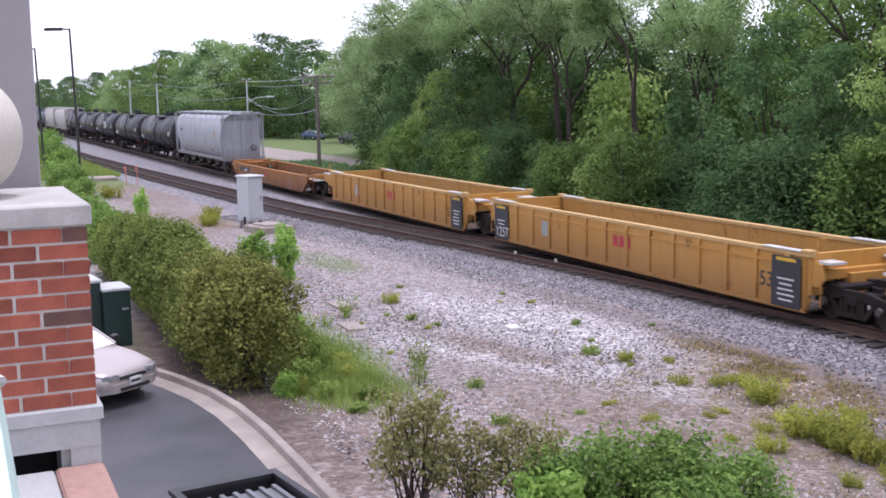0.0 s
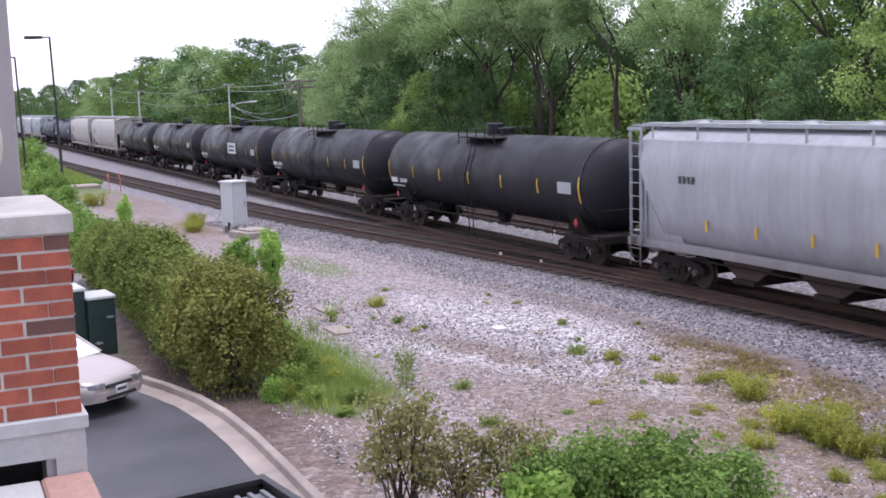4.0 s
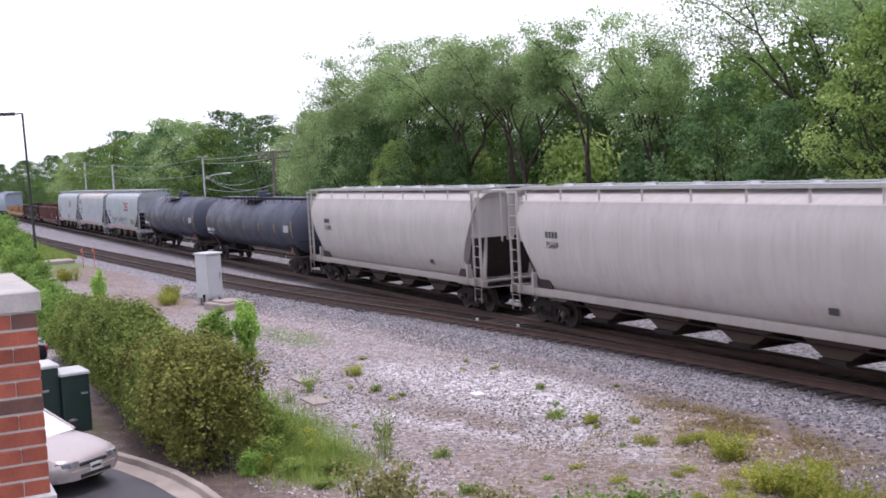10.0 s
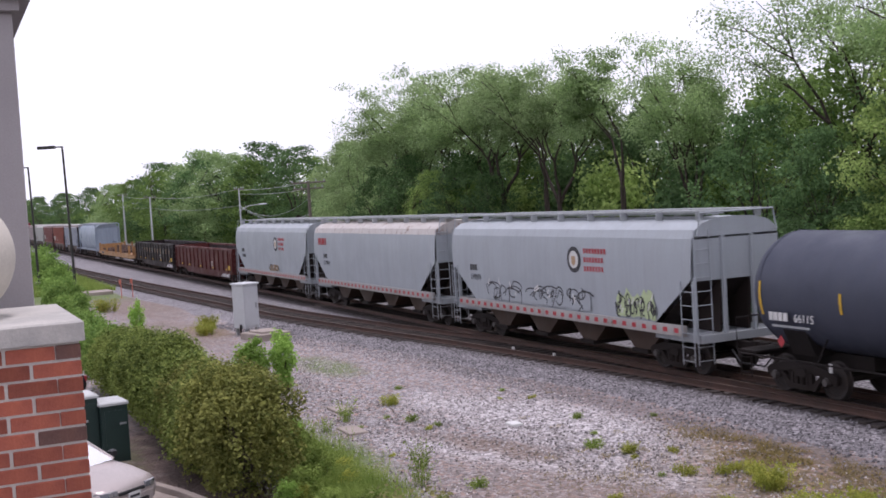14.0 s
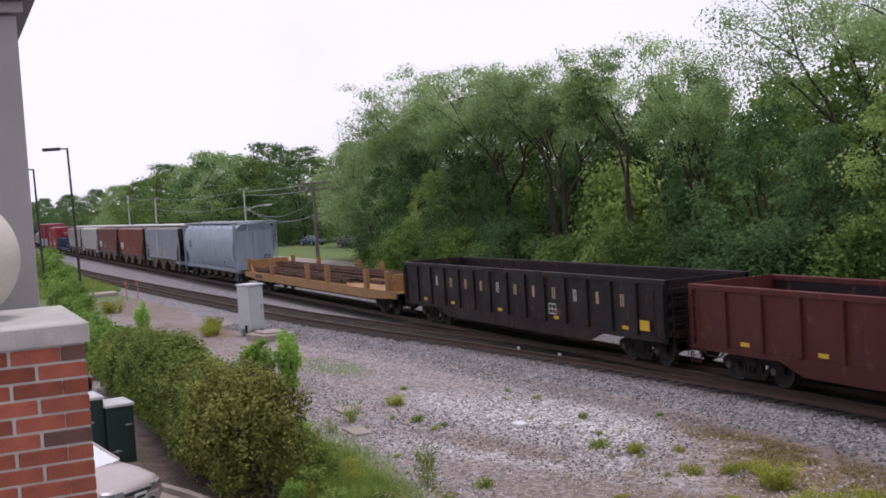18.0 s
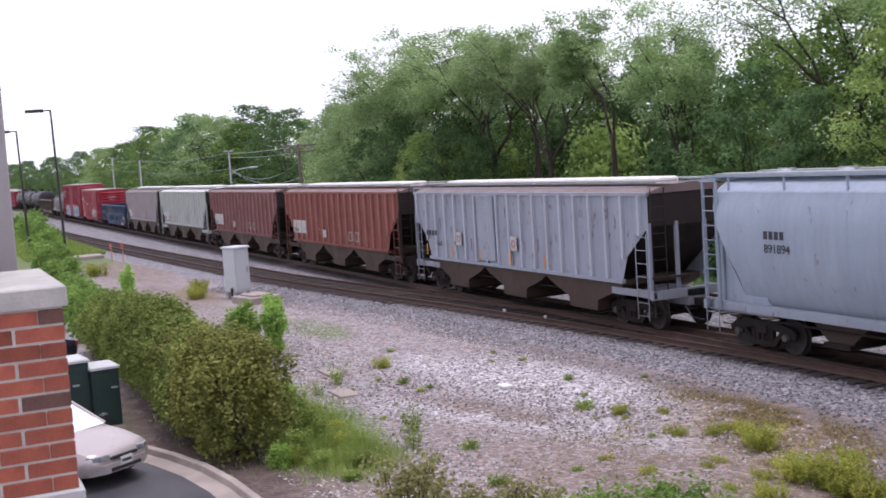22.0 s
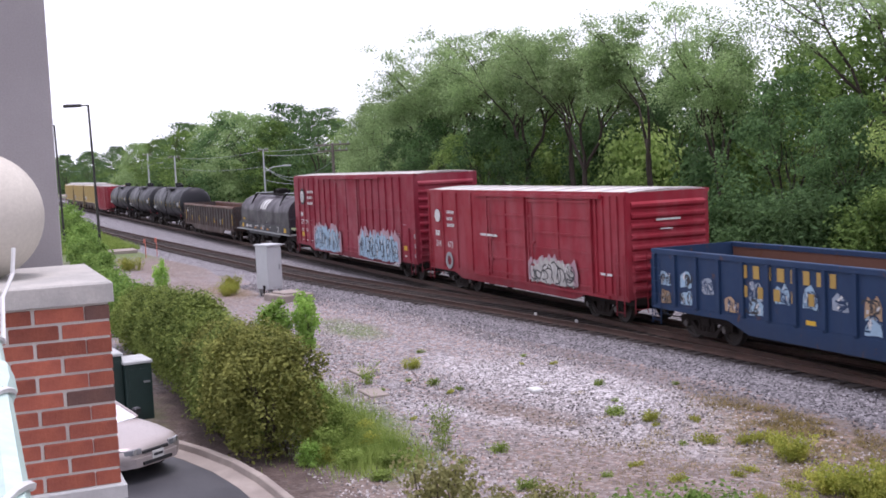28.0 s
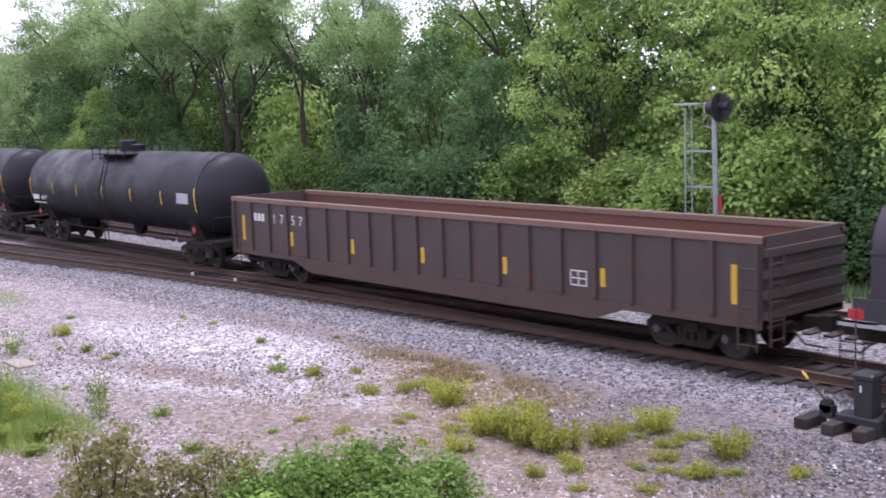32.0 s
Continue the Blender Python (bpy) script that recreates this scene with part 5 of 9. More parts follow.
scatter("loose_stones", "loose pale grey stones", M_PEBBLE, 46000, on_yard)
scatter("ballast_stones", "loose grey crushed stones beside the track", M_BALLASTSTONE, 22000, on_shoulder)
SOILS = ()
scatter("ballast_stones", "dark crushed stones round the switch stand", M_BALLASTSTONE, 7000, lambda: (rnd.uniform(-14.5, -5.0), rnd.uniform(12.6, 16.6), 0.0, rnd.uniform(0.018, 0.045)))
# thin dry grass in the brown patches
thatch = Shape()
for i in range(16000):
    cx, cy, rx, ry = rnd.choice(((-14.0, 14.1, 5.2, 1.9), (-18.6, 15.5, 3.6, 0.9), (-15.5, 11.0, 5.0, 1.6)))
    x, y = rnd.gauss(cx, rx * 0.5), rnd.gauss(cy, ry * 0.5)
    if y > 16.2 or noise.noise((x * 0.9, y * 0.9, 5.0)) < -0.1:
        continue
    h, b = rnd.uniform(0.02, 0.08), rnd.uniform(0, 6.28)
    dx, dy, w, o = math.cos(b), math.sin(b), 0.010, len(thatch.v)
    thatch.v.extend([(x - dy * w, y + dx * w, 0), (x + dy * w, y - dx * w, 0), (x + dx * h * 1.6, y + dy * h * 1.6, h)])
    thatch.f.append((o, o + 1, o + 2))
tagged(new("dry_grass", raw_mesh(thatch, "dry_grass", foliage("dry_blade", (0.10, 0.085, 0.028), (0.30, 0.225, 0.085), 0.2, 0.7))), "thin dry olive and straw-coloured grass on bare soil", "grass", kind="stuff")
solo("white_slab", Shape().slab(-24.85, -24.45, 12.5, 12.8, 0.0, 0.07, 0.02), M_WHITE, "flat white piece of concrete on the gravel", "concrete piece")
for x, y, sx, sy, h in ((-27.2, 8.9, 1.0, 0.5, 0.06), (-30.1, 9.6, 0.9, 0.5, 0.06)):
    solo("flat_slab", Shape().slab(x, x + sx, y, y + sy, 0.0, h, 0.02), M_CONCRETE, "flat pale slab half buried in gravel", "concrete piece")


# ---- trackside equipment ----
cab = thing("signal_cabinet", "light grey metal railway cabinet on a concrete base", "cabinet", at=pose(-50.5, 12.6, 0, 0, 0, 18))
part("body", Shape().slab(-0.48, 0.48, -0.38, 0.38, 0.32, 2.28, 0.02), M_BOX, cab)
part("lid", Shape().slab(-0.54, 0.54, -0.44, 0.44, 2.28, 2.36, 0.03), M_BOX, cab)
part("door", Shape().slab(0.49, 0.51, -0.33, 0.33, 0.42, 2.2, 0.005), M_BOX, cab)
part("handle", Shape().box(0.51, 0.55, 0.2, 0.24, 1.2, 1.45), M_GALV, cab)
for x in (-0.35, 0.35):
    for y in (-0.28, 0.28):
        part("leg", Shape().box(x - 0.05, x + 0.05, y - 0.05, y + 0.05, 0.0, 0.33), M_GALV, cab)
part("conduit", Shape().tube((0.2, -0.45, 0.0), (0.2, -0.45, 0.5), 0.05, 8), M_UNDER, cab)
pad = thing("concrete_pad", "low concrete pad beside the grey cabinet", "concrete pad", at=pose(-48.1, 12.8, 0, 0, 0, 14))
part("slab", Shape().slab(-0.9, 0.9, -0.75, 0.75, 0.0, 0.30, 0.03), M_CONCRETE, pad)
part("lid", Shape().slab(-0.6, 0.6, -0.5, 0.5, 0.30, 0.38, 0.02), M_CONCRETE, pad)
solo("concrete_pad", Shape().slab(-88.0, -85.6, 9.6, 11.6, 0.0, 0.25, 0.03), M_CONCRETE, "pale concrete pad in the grass", "concrete pad")
for x, y in ((-35.2, 18.2), (-32.75, 18.45)):
    mk = thing("marker_post", "short white marker beside the rail", "marker", "markers beside the rail", at=pose(x, y, 0.1))
    part("stake", Shape().slab(-0.04, 0.04, -0.04, 0.04, 0.0, 0.2, 0.01), M_WHITE, mk)
    part("foot", Shape().box(-0.12, 0.12, -0.06, 0.06, 0.0, 0.04), M_WHITE, mk)
for x, y in ((-80.2, 11.4), (-80.5, 12.2)):
    st = thing("marker_stake", "thin faded red plastic stake in the soil", "stake", "marker stakes", at=pose(x, y, 0))
    part("stick", Shape().tube((0, 0, 0), (0.03, 0, 1.35), 0.03, 6), M_FLAGRED, st)
    part("flag", Shape().box(-0.015, 0.015, -0.12, 0.03, 1.0, 1.3), M_FLAGRED, st)

sw = thing("switch_stand", "black railway switch stand with a lever on long timbers", "switch stand", at=pose(-9.7, 17.15, 0) @ Matrix.Diagonal((0.82, 0.82, 0.96, 1)) @ pose(9.92, -17.2, 0))
for i, x in enumerate((-10.45, -9.75)):
    part("head_timber", Shape().slab(x - 0.14, x + 0.14, 16.55, 18.9, 0.02, 0.21, 0.015), M_TIE, sw)
part("cross_timber", Shape().slab(-11.25, -10.95, 16.6, 17.4, 0.0, 0.2, 0.015), M_TIE, sw)
part("base", Shape().slab(-10.5, -9.55, 16.95, 17.45, 0.21, 0.34, 0.02), M_BLACK, sw)
part("machine_case", Shape().slab(-10.12, -9.72, 17.0, 17.4, 0.34, 1.02, 0.03), M_BLACK, sw)
part("case_lid", Shape().slab(-10.16, -9.68, 16.96, 17.44, 1.02, 1.12, 0.04), M_BLACK, sw)
part("padlock_tag", Shape().box(-9.98, -9.94, 16.985, 17.0, 0.78, 0.90), M_WHITE, sw)
part("lever_pivot", Shape().lathe([(0.0, -0.1), (0.14, -0.1), (0.10, 0.1), (0, 0.1)], 10, "y", (-10.75, 17.1, 0.42)).box(-10.9, -10.6, 17.0, 17.2, 0.2, 0.42), M_BLACK, sw)
part("lever", Shape().path([(-10.75, 17.1, 0.45), (-11.05, 17.15, 0.66), (-11.28, 17.2, 0.80)], 0.025, 6), M_BLACK, sw)
part("lever_grip", Shape().path([(-11.28, 17.2, 0.80), (-11.36, 17.17, 0.88), (-11.42, 17.2, 0.92), (-11.38, 17.25, 0.88), (-11.28, 17.2, 0.80)], 0.022, 6), M_YELLOW, sw)
part("throw_rod", Shape().tube((-9.9, 17.3, 0.26), (-9.9, 19.2, 0.20), 0.035, 8).tube((-10.2, 17.3, 0.26), (-10.2, 19.2, 0.20), 0.025, 8), M_STEEL, sw)
part("target_rod", Shape().tube((-10.2, 17.2, 0.3), (-10.2, 17.2, 2.1), 0.018, 6), M_STEEL, sw)
part("target", Shape().box(-10.38, -10.02, 17.19, 17.2, 2.02, 2.2).box(-10.205, -10.195, 17.05, 17.35, 2.02, 2.2), M_RED, sw, "red switch target")
part("gear_box", Shape().slab(-9.6, -9.2, 17.2, 17.7, 0.21, 0.5, 0.04), M_BLACK, sw)

sig = thing("railway_signal", "galvanised signal mast with ladder and black round signal head", "railway signal", at=pose(-21.0, 28.5, 0, 1.2, 0, 0))
part("mast", Shape().tube((0, 0, 0), (0, 0, 5.2), 0.085, 12), M_GALV, sig, smooth=True)
part("mast_cap", Shape().lathe([(0.1, 0), (0.1, 0.06), (0, 0.14)], 10, "z", (0, 0, 5.85)), M_GALV, sig)
part("target", Shape().lathe([(0, 0.0), (0.42, 0.0), (0.42, -0.02), (0, -0.02)], 24, "y", (0.25, -0.05, 5.35)), M_BLACK, sig)
bx = part("head", Shape().lathe([(0, -0.26), (0.20, -0.26), (0.24, -0.1), (0.24, 0.12), (0, 0.16)], 14, "x", (0.05, 0, 5.35)), M_BLACK, sig, smooth=True)
part("backing_disc", Shape().lathe([(0, 0.10), (0.44, 0.12), (0.44, 0.15), (0, 0.15)], 24, "x", (0.06, 0, 5.35)), M_BLACK, bx)
part("hood", Shape().lathe([(0.13, 0.15), (0.13, 0.5), (0.145, 0.5), (0.145, 0.15)], 14, "x", (0.06, 0, 5.38)), M_BLACK, bx)
part("silver_case", Shape().slab(-0.30, -0.14, -0.12, 0.12, 5.20, 5.50, 0.02), M_WHITE, sig)
ld = Shape()
for y in (-0.17, 0.17):
    ld.tube((-1.05, y, 0.0), (-0.95, y, 5.45), 0.026, 6)
z = 0.4
while z < 5.4:
    ld.tube((-1.04, -0.17, z), (-1.04, 0.17, z), 0.018, 5)
    z += 0.34
part("ladder", ld, M_GALV, sig)
for z in (1.6, 2.9, 4.0, 5.43):
    part("ladder_brace", Shape().box(-1.1, 0.02, -0.03, 0.03, z, z + 0.06), M_GALV, sig)
part("platform", Shape().box(-1.3, -0.35, -0.3, 0.3, 5.44, 5.49), M_GALV, sig)
part("cable_loop", Shape().path([(-0.2, 0, 5.2), (-0.38, 0, 5.0), (-0.4, 0, 4.8), (-0.1, 0, 4.72)], 0.03, 6), M_GALV, sig)
part("number_bars", Shape().box(0.09, 0.22, -0.02, 0.02, 2.2, 2.7), M_RED, sig)


# ---- driveway: parked cars, bins ----
M_CARPAINT = surface("champagne_car_paint", (0.47, 0.415, 0.395), (0.42, 0.37, 0.355), 0.3, 0.3, scale=2, fine=60, bumps=0.0, amount=0.5)
M_DARKCAR = surface("dark_blue_car_paint", (0.03, 0.035, 0.05), (0.025, 0.03, 0.04), 0.25, 0.2, scale=2, fine=60, bumps=0.0)
M_BLUECAR = surface("blue_car_paint", (0.05, 0.09, 0.17), (0.04, 0.07, 0.13), 0.25, 0.3, scale=2, fine=60, bumps=0.0)
M_GLASS = glass("car_glass", (0.30, 0.36, 0.37))
M_LENS = flat("lamp_lens", (0.36, 0.38, 0.40), 0.12, 0.5)
M_TYRE = surface("tyre_rubber", (0.022, 0.022, 0.023), (0.03, 0.03, 0.03), 0.85, scale=8, fine=60, bumps=0.2)
M_RIM = flat("wheel_cover", (0.45, 0.45, 0.45), 0.3, 0.6)


def sedan(label, paintm, at):
    car = thing("parked_car", label, "car", at=at)
    # cross sections along the car: x, half width, sill, belt height, bulge
    st = [(-2.20, 0.62, 0.42, 0.70), (-2.12, 0.74, 0.32, 0.86), (-1.75, 0.82, 0.24, 0.93), (-1.2, 0.85, 0.20, 0.95), (-0.4, 0.86, 0.20, 0.95), (0.45, 0.86, 0.20, 0.94), (0.95, 0.85, 0.20, 0.91), (1.5, 0.83, 0.22, 0.84), (1.95, 0.79, 0.26, 0.74), (2.10, 0.74, 0.28, 0.69), (2.17, 0.64, 0.31, 0.63), (2.205, 0.52, 0.34, 0.56)]
    ring = lambda x, w, a, b: [(x, -w * 0.86, a), (x, -w, a + (b - a) * 0.30), (x, -w, a + (b - a) * 0.62), (x, -w * 0.93, b - 0.04), (x, -w * 0.70, b), (x, 0, b + 0.025), (x, w * 0.70, b), (x, w * 0.93, b - 0.04), (x, w, a + (b - a) * 0.62), (x, w, a + (b - a) * 0.30), (x, w * 0.86, a)]
    s = Shape()
    for q in st:
        s.v.extend(ring(*q))
    n = 11
    for k in range(len(st) - 1):
        s.f.extend([(k * n + i, k * n + (i + 1) % n, (k + 1) * n + (i + 1) % n, (k + 1) * n + i) for i in range(n)])
    s.f.append(tuple(range(n)))
    s.f.append(tuple((len(st) - 1) * n + i for i in range(n)))
    part("body", s, paintm, car, smooth=True, angle=45)
    roof = [(-1.35, 0.95, 0.70), (-0.62, 1.36, 0.56), (0.05, 1.39, 0.56), (0.32, 1.35, 0.55), (1.05, 0.92, 0.70)]
    r = Shape().add([(-0.66, -0.55, 1.34), (0.30, -0.55, 1.34), (0.30, 0.55, 1.34), (-0.66, 0.55, 1.34), (-0.55, -0.42, 1.395), (0.18, -0.42, 1.395), (0.18, 0.42, 1.395), (-0.55, 0.42, 1.395)], [(0, 1, 5, 4), (1, 2, 6, 5), (2, 3, 7, 6), (3, 0, 4, 7), (4, 5, 6, 7), (3, 2, 1, 0)])
    for sy in (-1, 1):
        for (xa, ya, za), (xb, yb, zb) in (((0.30, 0.55, 1.34), (1.02, 0.72, 0.92)), ((-0.66, 0.55, 1.34), (-1.38, 0.72, 0.94)), ((-0.15, 0.56, 1.35), (-0.2, 0.78, 0.94))):
            part("pillar", Shape().tube((xa, sy * ya, za), (xb, sy * yb, zb), 0.035, 6), paintm, car)
    part("roof", r, paintm, car, smooth=True, angle=40)
    part("cabin", Shape().slab(-1.25, 0.85, -0.66, 0.66, 0.5, 0.98, 0.05).slab(-0.35, -0.15, -0.55, -0.1, 0.98, 1.2, 0.05).slab(-0.35, -0.15, 0.1, 0.55, 0.98, 1.2, 0.05), M_BLACK, car, "dark cabin with seats")
    part("windscreen", Shape().add([(0.30, -0.54, 1.34), (0.30, 0.54, 1.34), (1.04, 0.70, 0.92), (1.04, -0.70, 0.92)], [(0, 1, 2, 3)]), M_GLASS, car)
    part("rear_window", Shape().add([(-0.66, -0.54, 1.34), (-0.66, 0.54, 1.34), (-1.38, 0.70, 0.94), (-1.38, -0.70, 0.94)], [(0, 1, 2, 3)]), M_GLASS, car)
    for sy in (-1, 1):
        part("side_window", Shape().add([(-0.62, sy * 0.56, 1.33), (0.28, sy * 0.56, 1.33), (0.96, sy * 0.74, 0.94), (-1.28, sy * 0.74, 0.95)], [(0, 1, 2, 3)]), M_GLASS, car)
        part("mirror", Shape().slab(0.72, 0.86, *sorted((sy * 0.84, sy * 1.0)), 0.93, 1.05, 0.03), M_BLACK, car)
        lamp = [(2.225, 0.36), (2.20, 0.56), (2.13, 0.68), (2.0, 0.745), (1.98, 0.36)]
        n = len(lamp)
        hl = part("headlight", Shape().add([(x, sy * y, z) for z in (0.545, 0.645) for x, y in lamp], [(i, (i + 1) % n, n + (i + 1) % n, n + i) for i in range(n)] + [tuple(range(n)), tuple(range(n, 2 * n))]), M_LENS, car)
        part("reflector", Shape().lathe([(0, 0), (0.042, 0.0), (0.042, 0.012), (0, 0.012)], 12, "x", (2.205, sy * 0.52, 0.592)), M_RIM, hl)
        for x in (-1.32, 1.32):
            w = part("wheel", Shape().lathe([(0.16, -0.09), (0.27, -0.10), (0.305, -0.06), (0.305, 0.06), (0.27, 0.10), (0.16, 0.09)], 22, "y", (x, sy * 0.76, 0.30)), M_TYRE, car, smooth=True)
            part("wheel_cover", Shape().lathe([(0, 0.0), (0.19, 0.01), (0.2, -0.03), (0, -0.03)], 16, "y", (x, sy * 0.86, 0.30)), M_RIM, w)
            part("wheel_arch", Shape().lathe([(0.33, -0.02), (0.35, -0.02), (0.35, 0.02), (0.33, 0.02)], 22, "y", (x, sy * 0.845, 0.31)), M_BLACK, car)
    part("grille", Shape().slab(2.10, 2.235, -0.33, 0.33, 0.53, 0.59, 0.01), M_BLACK, car)
    part("bumper", Shape().add([(2.06, -0.74, 0.30), (2.24, -0.5, 0.30), (2.27, 0.0, 0.30), (2.24, 0.5, 0.30), (2.06, 0.74, 0.30), (2.06, -0.76, 0.47), (2.24, -0.52, 0.47), (2.28, 0, 0.47), (2.24, 0.52, 0.47), (2.06, 0.76, 0.47)], [(0, 1, 6, 5), (1, 2, 7, 6), (2, 3, 8, 7), (3, 4, 9, 8), (5, 6, 7, 8, 9), (4, 3, 2, 1, 0)]), paintm, car, smooth=True, angle=30)
    part("air_intake", Shape().box(2.20, 2.288, -0.36, 0.36, 0.33, 0.39), M_BLACK, car)
    pl = part("plate", Shape().box(2.275, 2.29, -0.15, 0.15, 0.40, 0.55), M_WHITE, car)
    part("plate_bar", Shape().box(2.29, 2.293, -0.12, 0.12, 0.45, 0.50), M_INK, pl)
    for sy in (-1, 1):
        part("tail_light", Shape().box(-2.2, -2.1, *sorted((sy * 0.4, sy * 0.7)), 0.66, 0.8), M_RED, car)
    return car


sedan("champagne-coloured four-door car parked by the kerb", M_CARPAINT, pose(-23.55, 1.72, 0.01, 0, 0, 36))
sedan("dark car parked behind the green dumpsters", M_DARKCAR, pose(-37.0, 1.7, 0.01, 0, 0, -80))
sedan("blue car parked on the lawn by the road", M_BLUECAR, pose(-153, 47.5, 0.01, 0, 0, 15))
sedan("dark car parked under the trees", M_DARKCAR, pose(-136, 47.5, 0.01, 0, 0, 20))
# two dark green dumpsters with pale lids, behind the champagne car
for x, y, w, d, h, tr in ((-27.75, 2.62, 1.0, 0.95, 1.62, 6), (-27.6, 3.46, 0.62, 0.9, 1.42, 6)):
    c = thing("dumpster", "dark green metal dumpster with a pale lid", "cabinet", "green cabinets behind the car", at=pose(x, y, 0, 0, 0, tr))
    part("body", Shape().slab(-d / 2, d / 2, -w / 2, w / 2, 0.0, h - 0.08, 0.02), M_DUMP, c)
    part("lid", Shape().slab(-d / 2 - 0.03, d / 2 + 0.03, -w / 2 - 0.03, w / 2 + 0.03, h - 0.08, h, 0.03), M_PANEL, c)
    part("door", Shape().slab(d / 2, d / 2 + 0.015, -w / 2 + 0.08, w / 2 - 0.08, 0.1, h - 0.2, 0.003), M_DUMP, c)
    part("handle", Shape().box(d / 2 + 0.015, d / 2 + 0.05, 0.1, 0.25, h * 0.62, h * 0.65), M_GALV, c)


# ---- lamp posts, poles and wires ----
for x, y, h in ((-87.6, 9.2, 11.15), (-101.5, 7.75, 10.35)):
    lp = thing("street_lamp", "tall dark bronze car-park lamp with a flat box head", "street lamp", "car-park lamps", at=pose(x, y, 0, 1.0, 0, 0))
    part("pole", Shape().tube((0, 0, 0), (0, 0, h - 0.1), 0.11, 8, 0.075), M_POLE, lp)
    part("base", Shape().lathe([(0.3, 0), (0.3, 0.5), (0, 0.5)], 14, "z", (0, 0, 0)), M_CONCRETE, lp)
    part("arm", Shape().box(-0.05, 0.05, -0.55, 0.05, h - 0.18, h - 0.08), M_POLE, lp)
    part("lamp_head", Shape().slab(-0.25, 0.25, -1.75, -0.5, h - 0.24, h - 0.02, 0.03), M_POLE, lp)


def pole(x, y, h, label, arms, r=0.15):
    p = thing("utility_pole", label, "utility pole", "poles by the road", at=pose(x, y, 0))
    part("shaft", Shape().tube((0, 0, 0), (0, 0, h), r, 10, r * 0.7), M_WOODPOLE if r > 0.168 and h < 8 else M_BOX, p)
    for z, half, ang in arms:
        c, s = math.cos(radians(ang)), math.sin(radians(ang))
        part("crossarm", Shape().tube((-c * half, -s * half, z), (c * half, s * half, z), 0.07, 6), M_WOODPOLE, p)
        for u in (-0.9, -0.45, 0.45, 0.9):
            part("insulator", Shape().lathe([(0.05, 0), (0.07, 0.08), (0.03, 0.2), (0, 0.2)], 8, "z", (c * half * u, s * half * u, z + 0.05)), M_GALV, p)
    return p


pole(-91.0, 28.7, 7.65, "weathered wooden utility pole with crossarms", ((7.5, 1.5, 60), (7.0, 1.3, 60)), 0.17)
pole(-117.4, 29.4, 7.8, "slim grey pole by the road", ((7.7, 0.5, 80),), 0.10)
pole(-180.4, 31, 8.3, "slim grey pole far down the line", ((8.2, 0.9, 90),), 0.16)
pole(-207.9, 31, 9.4, "slim grey pole far down the line", ((9.2, 0.9, 90),), 0.18)
for x, y, z in ((-117.4, 29.4, 5.9), (-207.9, 31, 7.6)):
    sl = thing("road_lamp", "grey road lamp on a curved arm", "street lamp", "road lamps", at=pose(x, y, 0))
    part("arm", Shape().path([(0, 0, z - 0.5), (0.2, 0.9, z), (0.3, 2.0, z + 0.1)], 0.05, 6), M_GALV, sl)
    part("lantern", Shape().slab(0.1, 0.5, 2.0, 2.8, z + 0.02, z + 0.18, 0.04), M_GALV, sl)


def wire(a, b, sag, r=0.02):
    a, b = Vector(a), Vector(b)
    pts = [tuple(a.lerp(b, u) - Vector((0, 0, 4 * sag * u * (1 - u)))) for u in np.linspace(0, 1, 11).tolist()]
    solo("overhead_wire", Shape().hose(pts, r, 4), M_GALV, "sagging grey overhead wire", "wire", "overhead wires")


for z0, z1, sag in ((7.5, 7.6, 0.15), (7.0, 7.2, 0.2), (6.2, 6.0, 1.3), (4.9, 5.9, 1.0), (4.8, 4.6, 0.5)):
    wire((-91, 28.7, z0), (-117.4, 29.4, z1), sag)
for z0, z1 in ((7.7, 8.2), (6.0, 6.6)):
    wire((-117.4, 29.4, z0), (-180.4, 31, z1), 0.5)
    wire((-180.4, 31, z1), (-207.9, 31, z1 + 0.9), 0.3)

# road beyond the tracks
solo("road", Shape().box(-420, -74, 29.3, 35.6, -0.05, 0.03), M_CONCRETE, "pale grey road beyond the tracks", "road", kind="structure")
solo("gravel_lot", Shape().box(-62, -40, 47, 62, -0.05, 0.04), M_CONCRETE, "pale gravel lot behind the trees", "gravel lot", kind="structure")

M_LID = surface("grey_plastic_lid", (0.16, 0.165, 0.175), (0.12, 0.125, 0.13), 0.5, scale=3, fine=40, bumps=0.1)
# open bin below the terrace
bin_ = thing("rubbish_skip", "black open rubbish skip with a ribbed grey lid", "skip", at=pose(-11.72, 2.88, 0.0, 0, 0, 8) @ Matrix.Diagonal((1.0, 0.66, 1.0, 1.0)))
for x0, x1, y0, y1 in ((-1.0, 1.0, -0.95, -0.88), (-1.0, 1.0, 0.88, 0.95), (-1.0, -0.93, -0.88, 0.88), (0.93, 1.0, -0.88, 0.88)):
    part("wall", Shape().box(x0, x1, y0, y1, 0.15, 1.30), M_BLACK, bin_)
part("rim", Shape().box(-1.05, 1.05, -1.0, -0.86, 1.30, 1.36).box(-1.05, 1.05, 0.86, 1.0, 1.30, 1.36).box(-1.05, -0.9, -0.86, 0.86, 1.30, 1.36).box(0.9, 1.05, -0.86, 0.86, 1.30, 1.36), M_BLACK, bin_)
lidm = Shape().box(-0.7, 0.9, -0.82, 0.82, 1.22, 1.26)
for i in range(7):
    y = -0.72 + 0.24 * i
    lidm.box(-0.7, 0.9, y - 0.04, y + 0.04, 1.26, 1.30)
part("ribbed_lid", lidm, M_LID, bin_, "ribbed grey lid")
